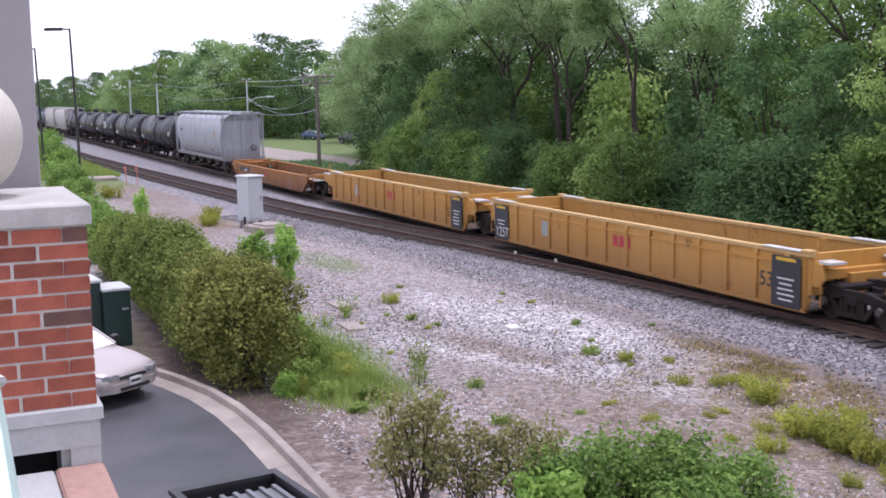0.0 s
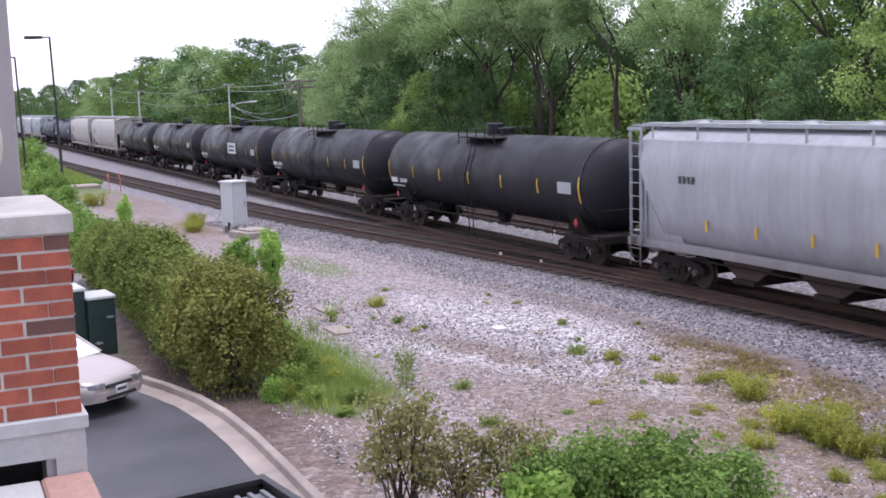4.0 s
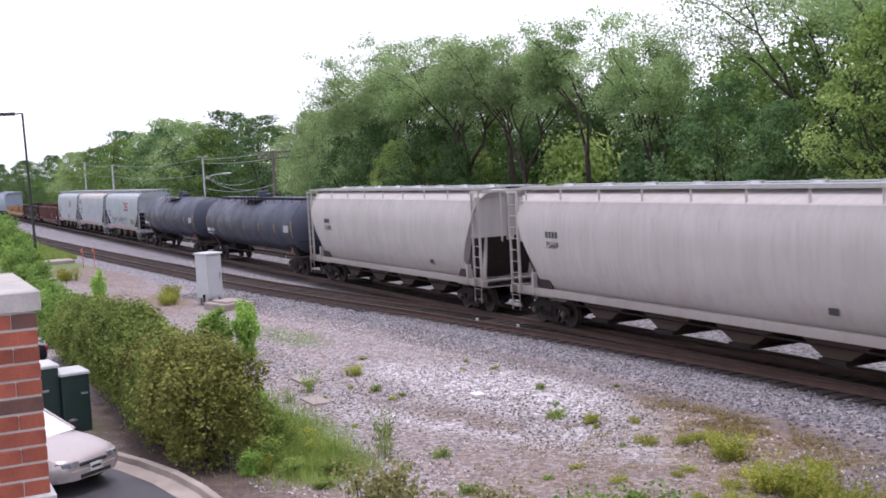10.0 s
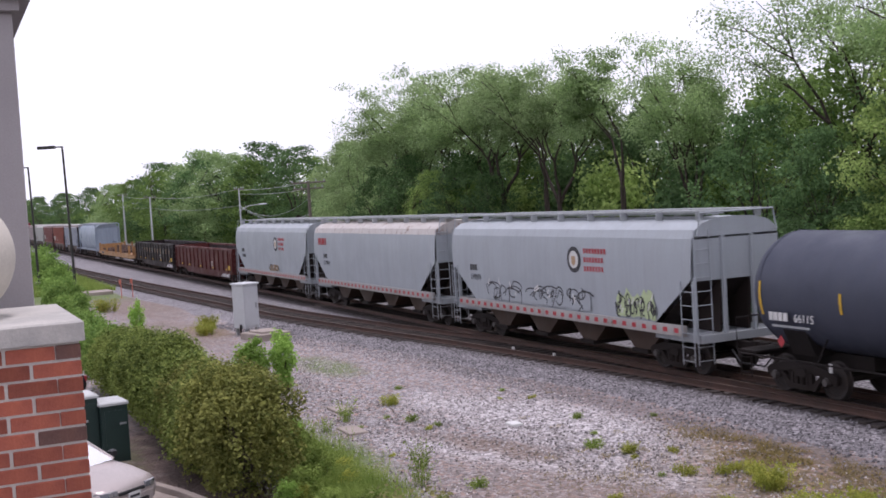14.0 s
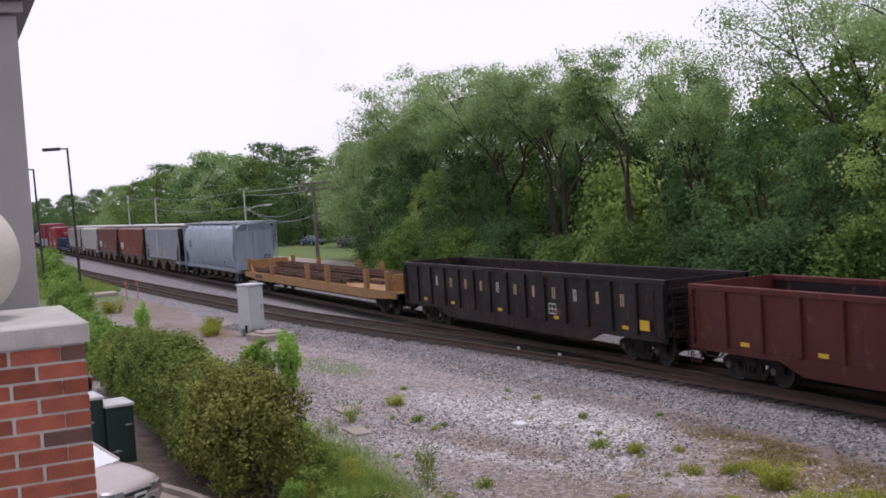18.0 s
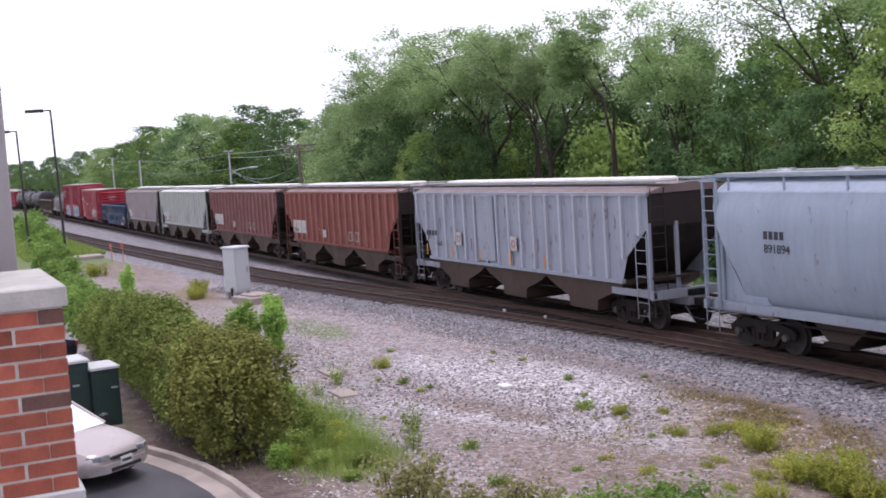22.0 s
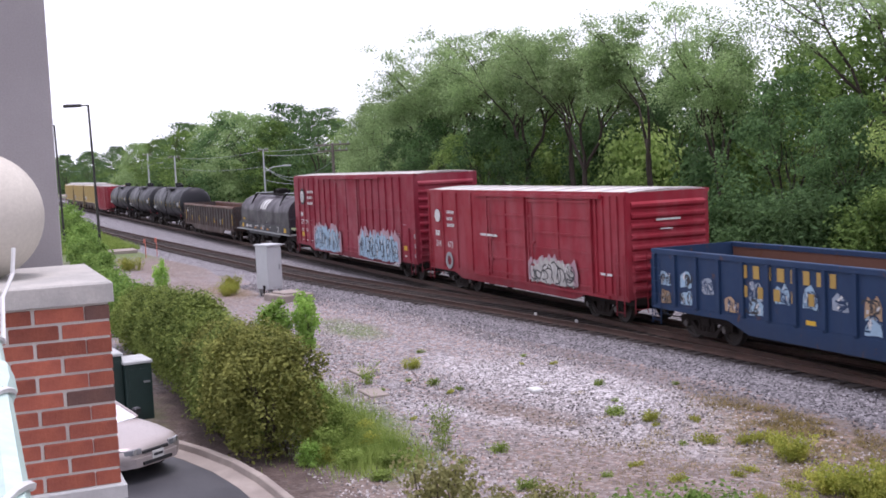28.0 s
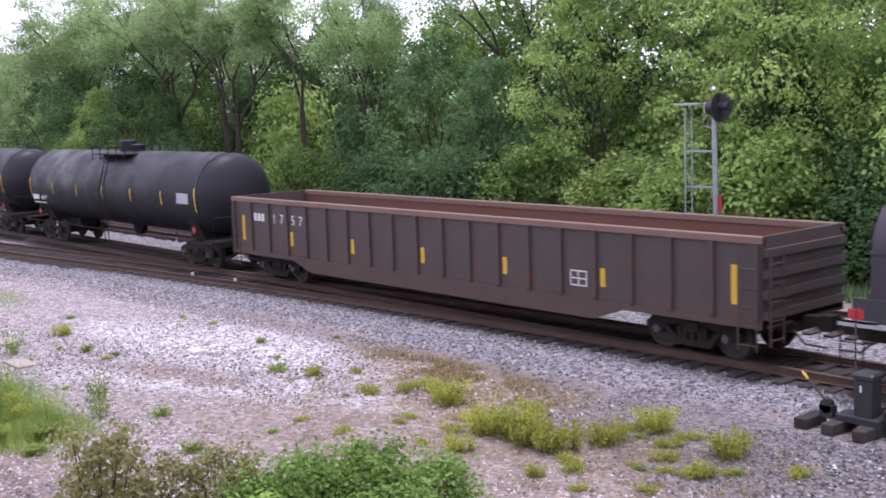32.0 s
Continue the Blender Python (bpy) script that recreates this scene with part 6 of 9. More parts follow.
part("skip_floor", Shape().box(-1.0, 1.0, -0.95, 0.95, 0.10, 0.15), M_BLACK, bin_)
for x in (-0.8, 0.8):
    for y in (-0.8, 0.8):
        part("castor", Shape().lathe([(0, -0.04), (0.09, -0.04), (0.09, 0.04), (0, 0.04)], 12, "y", (x, y, 0.09)), M_TYRE, bin_)

# ---- the train ----
RUN = [(0, -0.2), (2, 35.3), (4, 71.9), (8, 144.5), (12, 216.85), (16, 288.8), (20, 360.45), (24, 431.9), (28, 503.4), (32, 575.25)]
TRAIN = []        # every car and the place of its middle at 0 s


def side_frame():
    """Cast side frame of a truck, seen from the side."""
    return [(-1.22, 0.62), (-1.08, 0.68), (-0.55, 0.80), (0.55, 0.80), (1.08, 0.68), (1.22, 0.62), (1.20, 0.40), (1.02, 0.36), (0.92, 0.30), (0.42, 0.20), (-0.42, 0.20), (-0.92, 0.30), (-1.02, 0.36), (-1.20, 0.40)]


MESHES = {}


def shared(key, build):
    if key not in MESHES:
        MESHES[key] = build()
    return MESHES[key]


def truck_mesh():
    s = Shape()
    for y in (-1, 1):
        o, t = y * 1.06, y * 0.94
        s.extrude_y([(-1.22, 0.60), (-1.05, 0.70), (-0.5, 0.82), (0.5, 0.82), (1.05, 0.70), (1.22, 0.60), (1.2, 0.42), (1.0, 0.46), (0.72, 0.56), (0.42, 0.60), (-0.42, 0.60), (-0.72, 0.56), (-1.0, 0.46), (-1.2, 0.42)], min(o, t), max(o, t))
        s.extrude_y([(-0.78, 0.58), (-0.66, 0.58), (-0.36, 0.30), (0.36, 0.30), (0.66, 0.58), (0.78, 0.58), (0.46, 0.18), (-0.46, 0.18)], min(o, t), max(o, t))
        for x in (-0.2, 0.0, 0.2):
            s.tube((x, y * 1.0, 0.30), (x, y * 1.0, 0.60), 0.07, 8)
        for x in (-0.33, 0.33):
            s.box(x - 0.05, x + 0.05, min(o, t), max(o, t), 0.28, 0.64)
    s.box(-0.2, 0.2, -1.1, 1.1, 0.50, 0.70)
    s.lathe([(0, 0.7), (0.32, 0.7), (0.32, 0.82), (0, 0.82)], 14, "z", (0, 0, 0))
    for x in (-0.89, 0.89):
        s.tube((x, -0.95, 0.46), (x, 0.95, 0.46), 0.085, 8)
        s.box(x * 0.62 - 0.05, x * 0.62 + 0.05, -0.9, 0.9, 0.42, 0.52)
    return s.mesh("truck")


def wheel_mesh():
    prof = [(0, -0.07), (0.10, -0.09), (0.13, -0.05), (0.34, -0.03), (0.37, -0.065), (0.45, -0.065), (0.455, 0.05), (0.485, 0.055), (0.485, 0.075), (0.36, 0.075), (0.33, 0.03), (0.12, 0.04), (0, 0.06)]
    return Shape().lathe(prof, 22, "y", (0, 0, 0)).mesh("wheel", True)


def bearing_mesh():
    return Shape().lathe([(0, -0.05), (0.09, -0.05), (0.11, 0.02), (0.11, 0.08), (0, 0.08)], 10, "y", (0, 0, 0)).mesh("bearing", True)


def add_trucks(car, xs):
    tm, wm, bmesh_ = shared("truck", truck_mesh), shared("wheel", wheel_mesh), shared("bearing", bearing_mesh)
    for x in xs:
        tr = part("truck", tm, M_UNDER, car)
        tr.matrix_basis = pose(x, 0, 0)
        for wx in (-0.89, 0.89):
            for y in (-1, 1):
                w = part("wheel", wm, M_WHEEL, tr)
                w.matrix_basis = pose(wx, y * 0.765, 0.46, 0, 0, 0 if y < 0 else 180)
            b = part("bearing", bmesh_, M_BEARING, tr)
            b.matrix_basis = pose(wx, -1.09, 0.46)


def add_couplers(car, half, reach=0.72):
    for sx in (-1, 1):
        s = Shape().box(min(sx * (half - 0.7), sx * (half + reach - 0.2)), max(sx * (half - 0.7), sx * (half + reach - 0.2)), -0.09, 0.09, 0.76, 0.95)
        s.box(min(sx * (half + reach - 0.28), sx * (half + reach)), max(sx * (half + reach - 0.28), sx * (half + reach)), -0.15, 0.15, 0.70, 1.0)
        part("coupler", s, M_UNDER, car)
        h = Shape().path([(sx * (half - 0.1), -0.35, 0.75), (sx * (half + 0.25), -0.35, 0.42), (sx * (half + reach), -0.30, 0.40)], 0.025, 6)
        part("brake_hose", h, M_BLACK, car)


def ladder(x0, x1, y0, y1, z0, z1, r=0.017, step=0.38):
    s = Shape()
    s.tube((x0, y0, z0), (x0, y0, z1), r, 5)
    s.tube((x1, y1, z0), (x1, y1, z1), r, 5)
    z = z0 + 0.12
    while z < z1:
        s.tube((x0, y0, z), (x1, y1, z), r * 0.8, 5)
        z += step
    return s


def start_car(name, label, left, right, group="cars of the freight train", category="freight car"):
    car = thing(name, label, category, group)
    mid, half = (left + right) / 2, (right - left) / 2
    TRAIN.append((car, mid))
    return car, half


def patch(x0, x1, z0, z1, y, d=0.006):
    return Shape().box(x0, x1, y - d, y, z0, z1)


def stroke(s, pts, w, y):
    """A flat painted stroke along (x, z) points on a side that faces -y."""
    for k, ((ax, az), (bx, bz)) in enumerate(zip(pts, pts[1:])):
        q = math.hypot(bx - ax, bz - az) or 1.0
        ux, uz = (bx - ax) / q * w * 0.35, (bz - az) / q * w * 0.35
        nx, nz = -(bz - az) / q * w / 2, (bx - ax) / q * w / 2
        d = y - 0.0003 * (len(s.f) % 9)
        s.add([(ax - ux + nx, d, az - uz + nz), (bx + ux + nx, d, bz + uz + nz), (bx + ux - nx, d, bz + uz - nz), (ax - ux - nx, d, az - uz - nz)], [(0, 1, 2, 3)])


def graffiti(car, x0, x1, z0, z1, y, fill, line, seed, letters=6, haze=None):
    """A sprayed piece: one ragged pale body, cut up by thin dark curves, with bright dashes and a soft cloud behind."""
    rnd = random.Random(seed)

    def ragged(lo, hi, d, step, a, b):
        n = max(4, round((b - a) / step))
        s = Shape()
        for i in range(n + 1):
            x = a + (b - a) * i / n
            taper = min(1.0, 0.72 + 3.0 * min(i, n - i) / n)
            s.v.extend([(x, d, lo + rnd.uniform(0.0, 0.10) * (hi - lo)), (x + rnd.uniform(-0.04, 0.04), d, lo + (hi - lo) * taper * rnd.choice((0.72, 0.84, 0.92, 1.0)))])
        s.f = [(2 * i, 2 * i + 2, 2 * i + 3, 2 * i + 1) for i in range(n)]
        return s

    if haze:
        part("spray_haze", ragged(z0 + 0.02, z1 + 0.16, y - 0.003, 0.22, x0 - 0.2, x1 + 0.3), haze, car)
    part("graffiti_fill", ragged(z0, z1, y - 0.007, 0.14, x0, x1), fill, car, "sprayed graffiti piece")
    edge, shine = Shape(), Shape()
    w = (x1 - x0) / letters
    for i in range(letters):
        for k in range(5):
            cx, cz = x0 + (i + rnd.uniform(0.15, 0.85)) * w, z0 + (z1 - z0) * rnd.uniform(0.3, 0.65)
            rx, rz, a0, sw = w * rnd.uniform(0.15, 0.42), (z1 - z0) * rnd.uniform(0.14, 0.32), rnd.uniform(0, 6.28), rnd.choice((-1, 1)) * rnd.uniform(1.6, 4.2)
            pts = [(cx + rx * math.cos(a0 + sw * j / 7), cz + rz * math.sin(a0 + sw * j / 7)) for j in range(8)]
            pts.append((pts[-1][0] + rnd.uniform(-0.2, 0.2) * w, max(z0 + 0.02, pts[-1][1] - rnd.uniform(0.1, 0.5) * (z1 - z0))))
            stroke(edge, pts, min(0.046, 0.07 * w + 0.012), y - 0.011)
        for k in range(2):
            px, pz = x0 + (i + rnd.uniform(0.1, 0.8)) * w, z0 + (z1 - z0) * rnd.uniform(0.15, 0.7)
            stroke(shine, [(px, pz), (px + rnd.uniform(-0.1, 0.25) * w, pz + rnd.uniform(0.08, 0.25) * (z1 - z0))], min(0.06, 0.1 * w), y - 0.015)
    tagged(part("graffiti_outline", edge, line, car), kind="stuff")
    tagged(part("graffiti_shine", shine, M_WHITE, car), kind="stuff")


# -- well cars --
def well_car(left, right, label, high=True, board=True, ends=(True, True), inset=1.9, tin=1.15, mark="", share=1.3):
    car, half = start_car("well_car", label, left, right)
    paintm = P_TTX if high else P_TTX_OLD
    top, bot = (1.62, 0.16) if high else (1.12, 0.16)
    wl, y, d = half - inset, 1.42, inset
    for sy in (-1, 1):
        name = "side_wall"
        part(name, Shape().box(-wl, wl, sy * y - 0.04, sy * y + 0.04, bot + 0.04, top - 0.08), paintm, car)
        part("top_chord", Shape().slab(-wl - 0.2, wl + 0.2, sy * y - 0.10, sy * y + 0.10, top - 0.10, top, 0.015), P_CHORD if high else paintm, car)
        part("bottom_chord", Shape().box(-wl, wl, sy * y - 0.09, sy * y + 0.09, bot, bot + 0.10), paintm, car)
        if high:
            part("stiffener", Shape().box(-wl, wl, *sorted((sy * (y + 0.04), sy * (y + 0.085))), top - 0.36, top - 0.31), paintm, car)
        for sx in (-1, 1):
            part("end_web", Shape().extrude_y([(sx * wl, top - 0.12), (sx * (wl + 0.74 * d), top - 0.26), (sx * (wl + 0.9 * d), 1.0), (sx * (wl + 0.68 * d), 0.86), (sx * (wl + 0.18 * d), 0.8), (sx * wl, bot + 0.1)], *sorted((sy * (y - 0.10), sy * (y - 0.02)))), paintm, car)
        if high:
            n = 14
            for i in range(n):
                x = -wl + (i + 0.5) * 2 * wl / n
                part("rib", Shape().extrude_y([(x - 0.06, bot + 0.10), (x + 0.06, bot + 0.10), (x + 0.06, top - 0.28), (x + 0.10, top - 0.10), (x - 0.10, top - 0.10), (x - 0.06, top - 0.28)], *sorted((sy * (y + 0.04), sy * (y + 0.10)))), paintm, car)
        else:
            for sx in (-1, 1):
                part("end_gusset", Shape().extrude_y([(sx * wl, top), (sx * (wl + 1.0), top), (sx * (wl + 0.9), 0.75), (sx * wl, bot)], *sorted((sy * (y - 0.05), sy * (y + 0.08)))), paintm, car)
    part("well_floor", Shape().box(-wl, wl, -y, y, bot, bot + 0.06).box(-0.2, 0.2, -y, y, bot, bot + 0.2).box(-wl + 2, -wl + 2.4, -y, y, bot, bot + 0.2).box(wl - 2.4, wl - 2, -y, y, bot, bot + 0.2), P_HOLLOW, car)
    for sx in (-1, 1):
        x0, x1 = sorted((sx * wl, sx * (half - 0.05)))
        s = Shape().box(x0, x1, -0.55, 0.55, 0.86, 1.12)
        s.box(*sorted((sx * wl, sx * (wl + 0.16))), -y, y, 0.6, top - 0.02)
        s.box(*sorted((sx * (half - 0.75), sx * (half - 0.2))), -1.25, 1.25, 1.0, 1.22)
        part("end_platform", s, paintm, car)
        dk = Shape().box(*sorted((sx * (wl + 0.2), sx * (half + 0.1))), -1.35, -0.85, top - 0.24, top - 0.18).box(*sorted((sx * (wl + 0.2), sx * (half - 0.1))), 0.75, 1.35, top - 0.24, top - 0.18)
        part("walkway", dk, M_BRIGHT, car, "bright expanded-metal walkway")
        for gy in (-y, y):
            part("container_guide", Shape().slab(*sorted((sx * (wl - 0.12), sx * (wl + 0.2))), gy - 0.11, gy + 0.11, top, top + 0.07, 0.02), P_CHORD if high else paintm, car)
            if high:
                part("chord_walkway", Shape().box(*sorted((sx * (wl - 1.5), sx * (wl - 0.14))), gy - 0.13, gy + 0.13, top, top + 0.025), M_BRIGHT, car, "bright walkway plate on the top chord")
        part("bolster", Shape().slab(*sorted((sx * (half - 0.9), sx * (half + 0.2))), -1.1, 1.1, 0.78, 0.9, 0.03), M_UNDER, car)
        part("hand_rail", Shape().path([(sx * (half - 0.3), -1.38, 0.8), (sx * (half - 0.3), -1.38, top + 0.35), (sx * (half - 0.3), -1.05, top + 0.35)], 0.022, 5), paintm, car)
        part("step", ladder(sx * (half - 0.55), sx * (half - 0.15), -1.4, -1.4, 0.35, 1.2), paintm, car)
        if high and (board is True or board == sx):
            bx = sx * (wl - 0.62)
            part("end_panel", patch(bx - 0.52, bx + 0.52, bot + 0.04, top - 0.16, -y - 0.105), M_INK, car, "black panel with white stencilling")
            st = Shape()
            for k, w in list(enumerate((0.5, 0.62, 0.55, 0.45, 0.6)))[3 if mark and sx < 0 else 0:]:
                st.box(bx - w / 2, bx + w / 2, -y - 0.118, -y - 0.112, 0.36 + 0.13 * k, 0.40 + 0.13 * k)
            if mark and sx < 0:
                lettering(mark, 0.36, M_WHITE, car, bx - 0.42, -y - 0.118, 0.32)
            part("stencilled_lines", st, M_WHITE, car)
            part("reflector", patch(bx - 0.35, bx + 0.35, top - 0.28, top - 0.2, -y - 0.112), M_YELLOW, car)
    if high:
        lettering("53", 0.38, M_INK, car, wl - 1.67, -y - 0.052, 0.62)
        part("company_mark", bars(-0.2, -y - 0.045, 0.82, (0.26, 0.26, 0.26), 0.34, 0.09), M_RED, car)
        part("stencil_patch", patch(-wl + 3.6, -wl + 4.2, 0.66, 1.16, -y - 0.045), M_GALV, car)
    else:
        part("company_mark", bars(-0.4, -y - 0.045, 0.6, (0.2, 0.2), 0.3, 0.12), M_RED, car)
        part("number_patch", patch(-wl + 0.9, -wl + 3.4, 0.62, 0.9, -y - 0.045), M_INK, car)
        lettering("455643", 0.19, M_WHITE, car, -wl + 2.1, -y - 0.058, 0.66)
    xs = [sx * (half + share if shares else half - tin) for sx, shares in ((-1, ends[0]), (1, ends[1])) if shares is not None]
    add_trucks(car, xs)
    add_couplers(car, half, 0.6)
    return car


# -- covered hoppers with curved sides --
def round_hopper(left, right, label, paintm, number="", bays=4, frame_paint=None, spill=False, open_end=False):
    car, half = start_car("covered_hopper", label, left, right)
    fp = frame_paint or paintm
    prof = [(0.0, 4.44), (0.55, 4.42), (1.0, 4.30), (1.32, 4.08), (1.47, 3.70), (1.53, 3.1), (1.52, 2.5), (1.42, 1.95), (1.22, 1.45), (1.1, 1.22)]
    prof = prof + [(-y, z) for y, z in reversed(prof[1:])]
    slant = lambda z: 0.42 + (1.15 if open_end else 0.95) * (min(2.1, max(0.0, 4.1 - z)) / 2.1) ** 1.4
    part("body", Shape().extrude_x(prof, -half, half, slant), paintm, car, smooth=True, angle=28)
    seam = Shape()
    for i in range(1, 5):
        x = -half + 2.6 + (2 * half - 5.2) * i / 5
        for sy in (-1, 1):
            for (ya, za), (yb, zb) in zip(prof[3:9], prof[4:10]):
                seam.add([(x - 0.02, sy * (ya + 0.006), za), (x + 0.02, sy * (ya + 0.006), za), (x + 0.02, sy * (yb + 0.006), zb), (x - 0.02, sy * (yb + 0.006), zb)], [(0, 1, 2, 3)])
    part("weld_seam", seam, fp, car)
    for sx in (-1, 1):
        for sy in (-1, 1):
            x0 = sx * (half - 2.3)
            if open_end:
                part("end_gusset", Shape().extrude_y([(sx * (half - 0.5), 2.75), (sx * (half - 0.5), 4.1), (sx * (half - 0.9), 4.1), (sx * (half - 1.2), 2.75)], *sorted((sy * 1.30, sy * 1.36))), fp, car)
                part("end_post", Shape().extrude_y([(sx * (half - 0.5), 2.75), (sx * (half - 0.62), 2.75), (sx * (half - 1.0), 1.2), (sx * (half - 0.72), 1.2)], *sorted((sy * 0.95, sy * 1.0))), fp, car)
                part("sill_end_plate", Shape().box(*sorted((sx * (half - 1.42), sx * (half - 1.30))), *sorted((sy * 1.2, sy * 1.42)), 1.02, 1.75), fp, car)
            else:
                part("end_gusset", Shape().extrude_y([(x0, 1.25), (sx * (half - 0.62), 1.25), (sx * (half - 0.55), 3.7), (sx * (half - 0.75), 3.7)], *sorted((sy * 1.16, sy * 1.22))), fp, car)
        if open_end:
            part("slope_sheet", Shape().add([(sx * (half - 0.6), -1.3, 2.8), (sx * (half - 0.6), 1.3, 2.8), (sx * (half - 1.50), 1.25, 1.22), (sx * (half - 1.50), -1.25, 1.22)], [(0, 1, 2, 3)]), P_HOLLOW, car, "sloping end sheet, its shade painted in dark brown")
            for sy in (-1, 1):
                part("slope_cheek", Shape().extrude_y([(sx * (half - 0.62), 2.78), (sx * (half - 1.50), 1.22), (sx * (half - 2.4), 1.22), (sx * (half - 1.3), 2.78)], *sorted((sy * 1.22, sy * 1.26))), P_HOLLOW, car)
            e = Shape().box(*sorted((sx * (half - 0.62), sx * (half - 0.5))), -1.34, 1.34, 2.75, 4.2)
            e.box(*sorted((sx * (half - 0.62), sx * (half - 0.42))), -0.1, 0.1, 2.6, 4.2)
        else:
            e = Shape().box(*sorted((sx * (half - 0.62), sx * (half - 0.5))), -1.28, 1.28, 1.2, 3.9)
            e.box(*sorted((sx * (half - 0.62), sx * (half - 0.40))), -0.12, 0.12, 1.2, 3.9)
        part("end_wall", e, fp, car)
        fr = Shape()
        for y in (-1.46, 1.46):
            for xo in (0.08, 0.62):
                fr.box(*sorted((sx * (half - xo), sx * (half - xo - 0.06))), y - 0.03, y + 0.03, 1.1, 4.42)
            fr.box(*sorted((sx * half, sx * (half - 0.68))), y - 0.035, y + 0.035, 4.36, 4.44)
        fr.box(*sorted((sx * half, sx * (half - 0.08))), -1.46, 1.46, 4.36, 4.44)
        fr.box(*sorted((sx * half, sx * (half - 0.10))), -1.5, 1.5, 1.02, 1.26)
        for y in (-0.6, 0.1, 0.7):
            fr.box(*sorted((sx * (half - 0.02), sx * (half - 0.07))), y - 0.025, y + 0.025, 2.6, 4.4)
        part("end_frame", fr, fp, car)
        part("side_ladder", ladder(sx * (half - 0.62), sx * (half - 0.12), -1.5, -1.5, 0.45, 4.2), fp, car)
        part("end_ladder", ladder(sx * half, sx * half, 0.95, 1.4, 0.5, 4.3), fp, car)
        part("end_sill", Shape().box(*sorted((sx * (half - 2.4), sx * half)), -1.3, 1.3, 0.98, 1.2), fp, car)
    part("brake_wheel", Shape().lathe([(0.20, -0.015), (0.23, 0), (0.20, 0.015), (0.17, 0)], 12, "x", (half - 0.3, 0.75, 1.95)).box(half - 0.55, half - 0.28, 0.72, 0.78, 1.92, 1.98), M_UNDER, car)
    for sy in (-1, 1):
        part("side_sill", Shape().box(-half + 0.3, half - 0.3, sy * 1.30 - 0.09, sy * 1.30 + 0.09, 1.04, 1.26), fp, car)
        rail = Shape()
        for z, yy in ((4.47, 1.28),):
            rail.box(-half, half, sy * yy - 0.03, sy * yy + 0.03, z, z + 0.06)
        for i in range(9):
            x = -half + 0.9 + i * (2 * half - 1.8) / 8
            rail.box(x - 0.025, x + 0.025, sy * 1.24 - 0.02, sy * 1.24 + 0.02, 4.1, 4.5)
        part("roof_rail", rail, fp, car)
    part("roof_walk", Shape().box(-half, half, -0.95, -0.45, 4.50, 4.55).box(-half, half, 0.45, 0.95, 4.50, 4.55), M_GALV, car)
    for i in range(8):
        x = -half + 1.7 + i * (2 * half - 3.4) / 7
        part("roof_hatch", Shape().lathe([(0, 0.16), (0.22, 0.14), (0.28, 0.06), (0.28, 0)], 10, "z", (x, 0, 4.44)).box(x - 0.3, x + 0.3, -0.04, 0.04, 4.56, 4.62), M_GALV, car)
    for i in range(bays):
        x = -half + 3.2 + (i + 0.5) * (2 * half - 6.4) / bays
        w = (2 * half - 6.4) / bays
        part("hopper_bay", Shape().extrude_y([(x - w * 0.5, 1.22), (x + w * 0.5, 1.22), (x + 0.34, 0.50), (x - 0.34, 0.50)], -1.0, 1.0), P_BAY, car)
        part("outlet_gate", Shape().box(x - 0.42, x + 0.42, -1.12, 1.12, 0.42, 0.54), M_UNDER, car)
    part("train_line", Shape().tube((-half + 2.4, -1.2, 0.86), (half - 2.4, -1.2, 0.86), 0.03, 6), M_UNDER, car)
    ys = -1.525
    part("reporting_mark", bars(-half + 2.5, ys - 0.006, 2.95, (0.14, 0.14, 0.14, 0.14), 0.2, 0.05), M_INK, car)
    if number:
        lettering(number, 0.22, M_INK, car, -half + 2.5, ys - 0.012, 2.62)
    part("stencil_patch", patch(half - 4.6, half - 4.3, 1.62, 1.78, -1.36), M_INK, car)
    if spill:
        part("rust_patch", patch(half - 3.2, half - 2.75, 2.55, 3.15, -1.535), M_TAN, car, "rust patch where paint flaked off")
        part("yellow_dash", bars(-half + 3.6, -1.46, 1.72, (0.07,) * 6, 0.3, 1.9, 0.03), M_YELLOW, car)
    add_trucks(car, (-half + 1.75, half - 1.75))
    add_couplers(car, half)
    return car


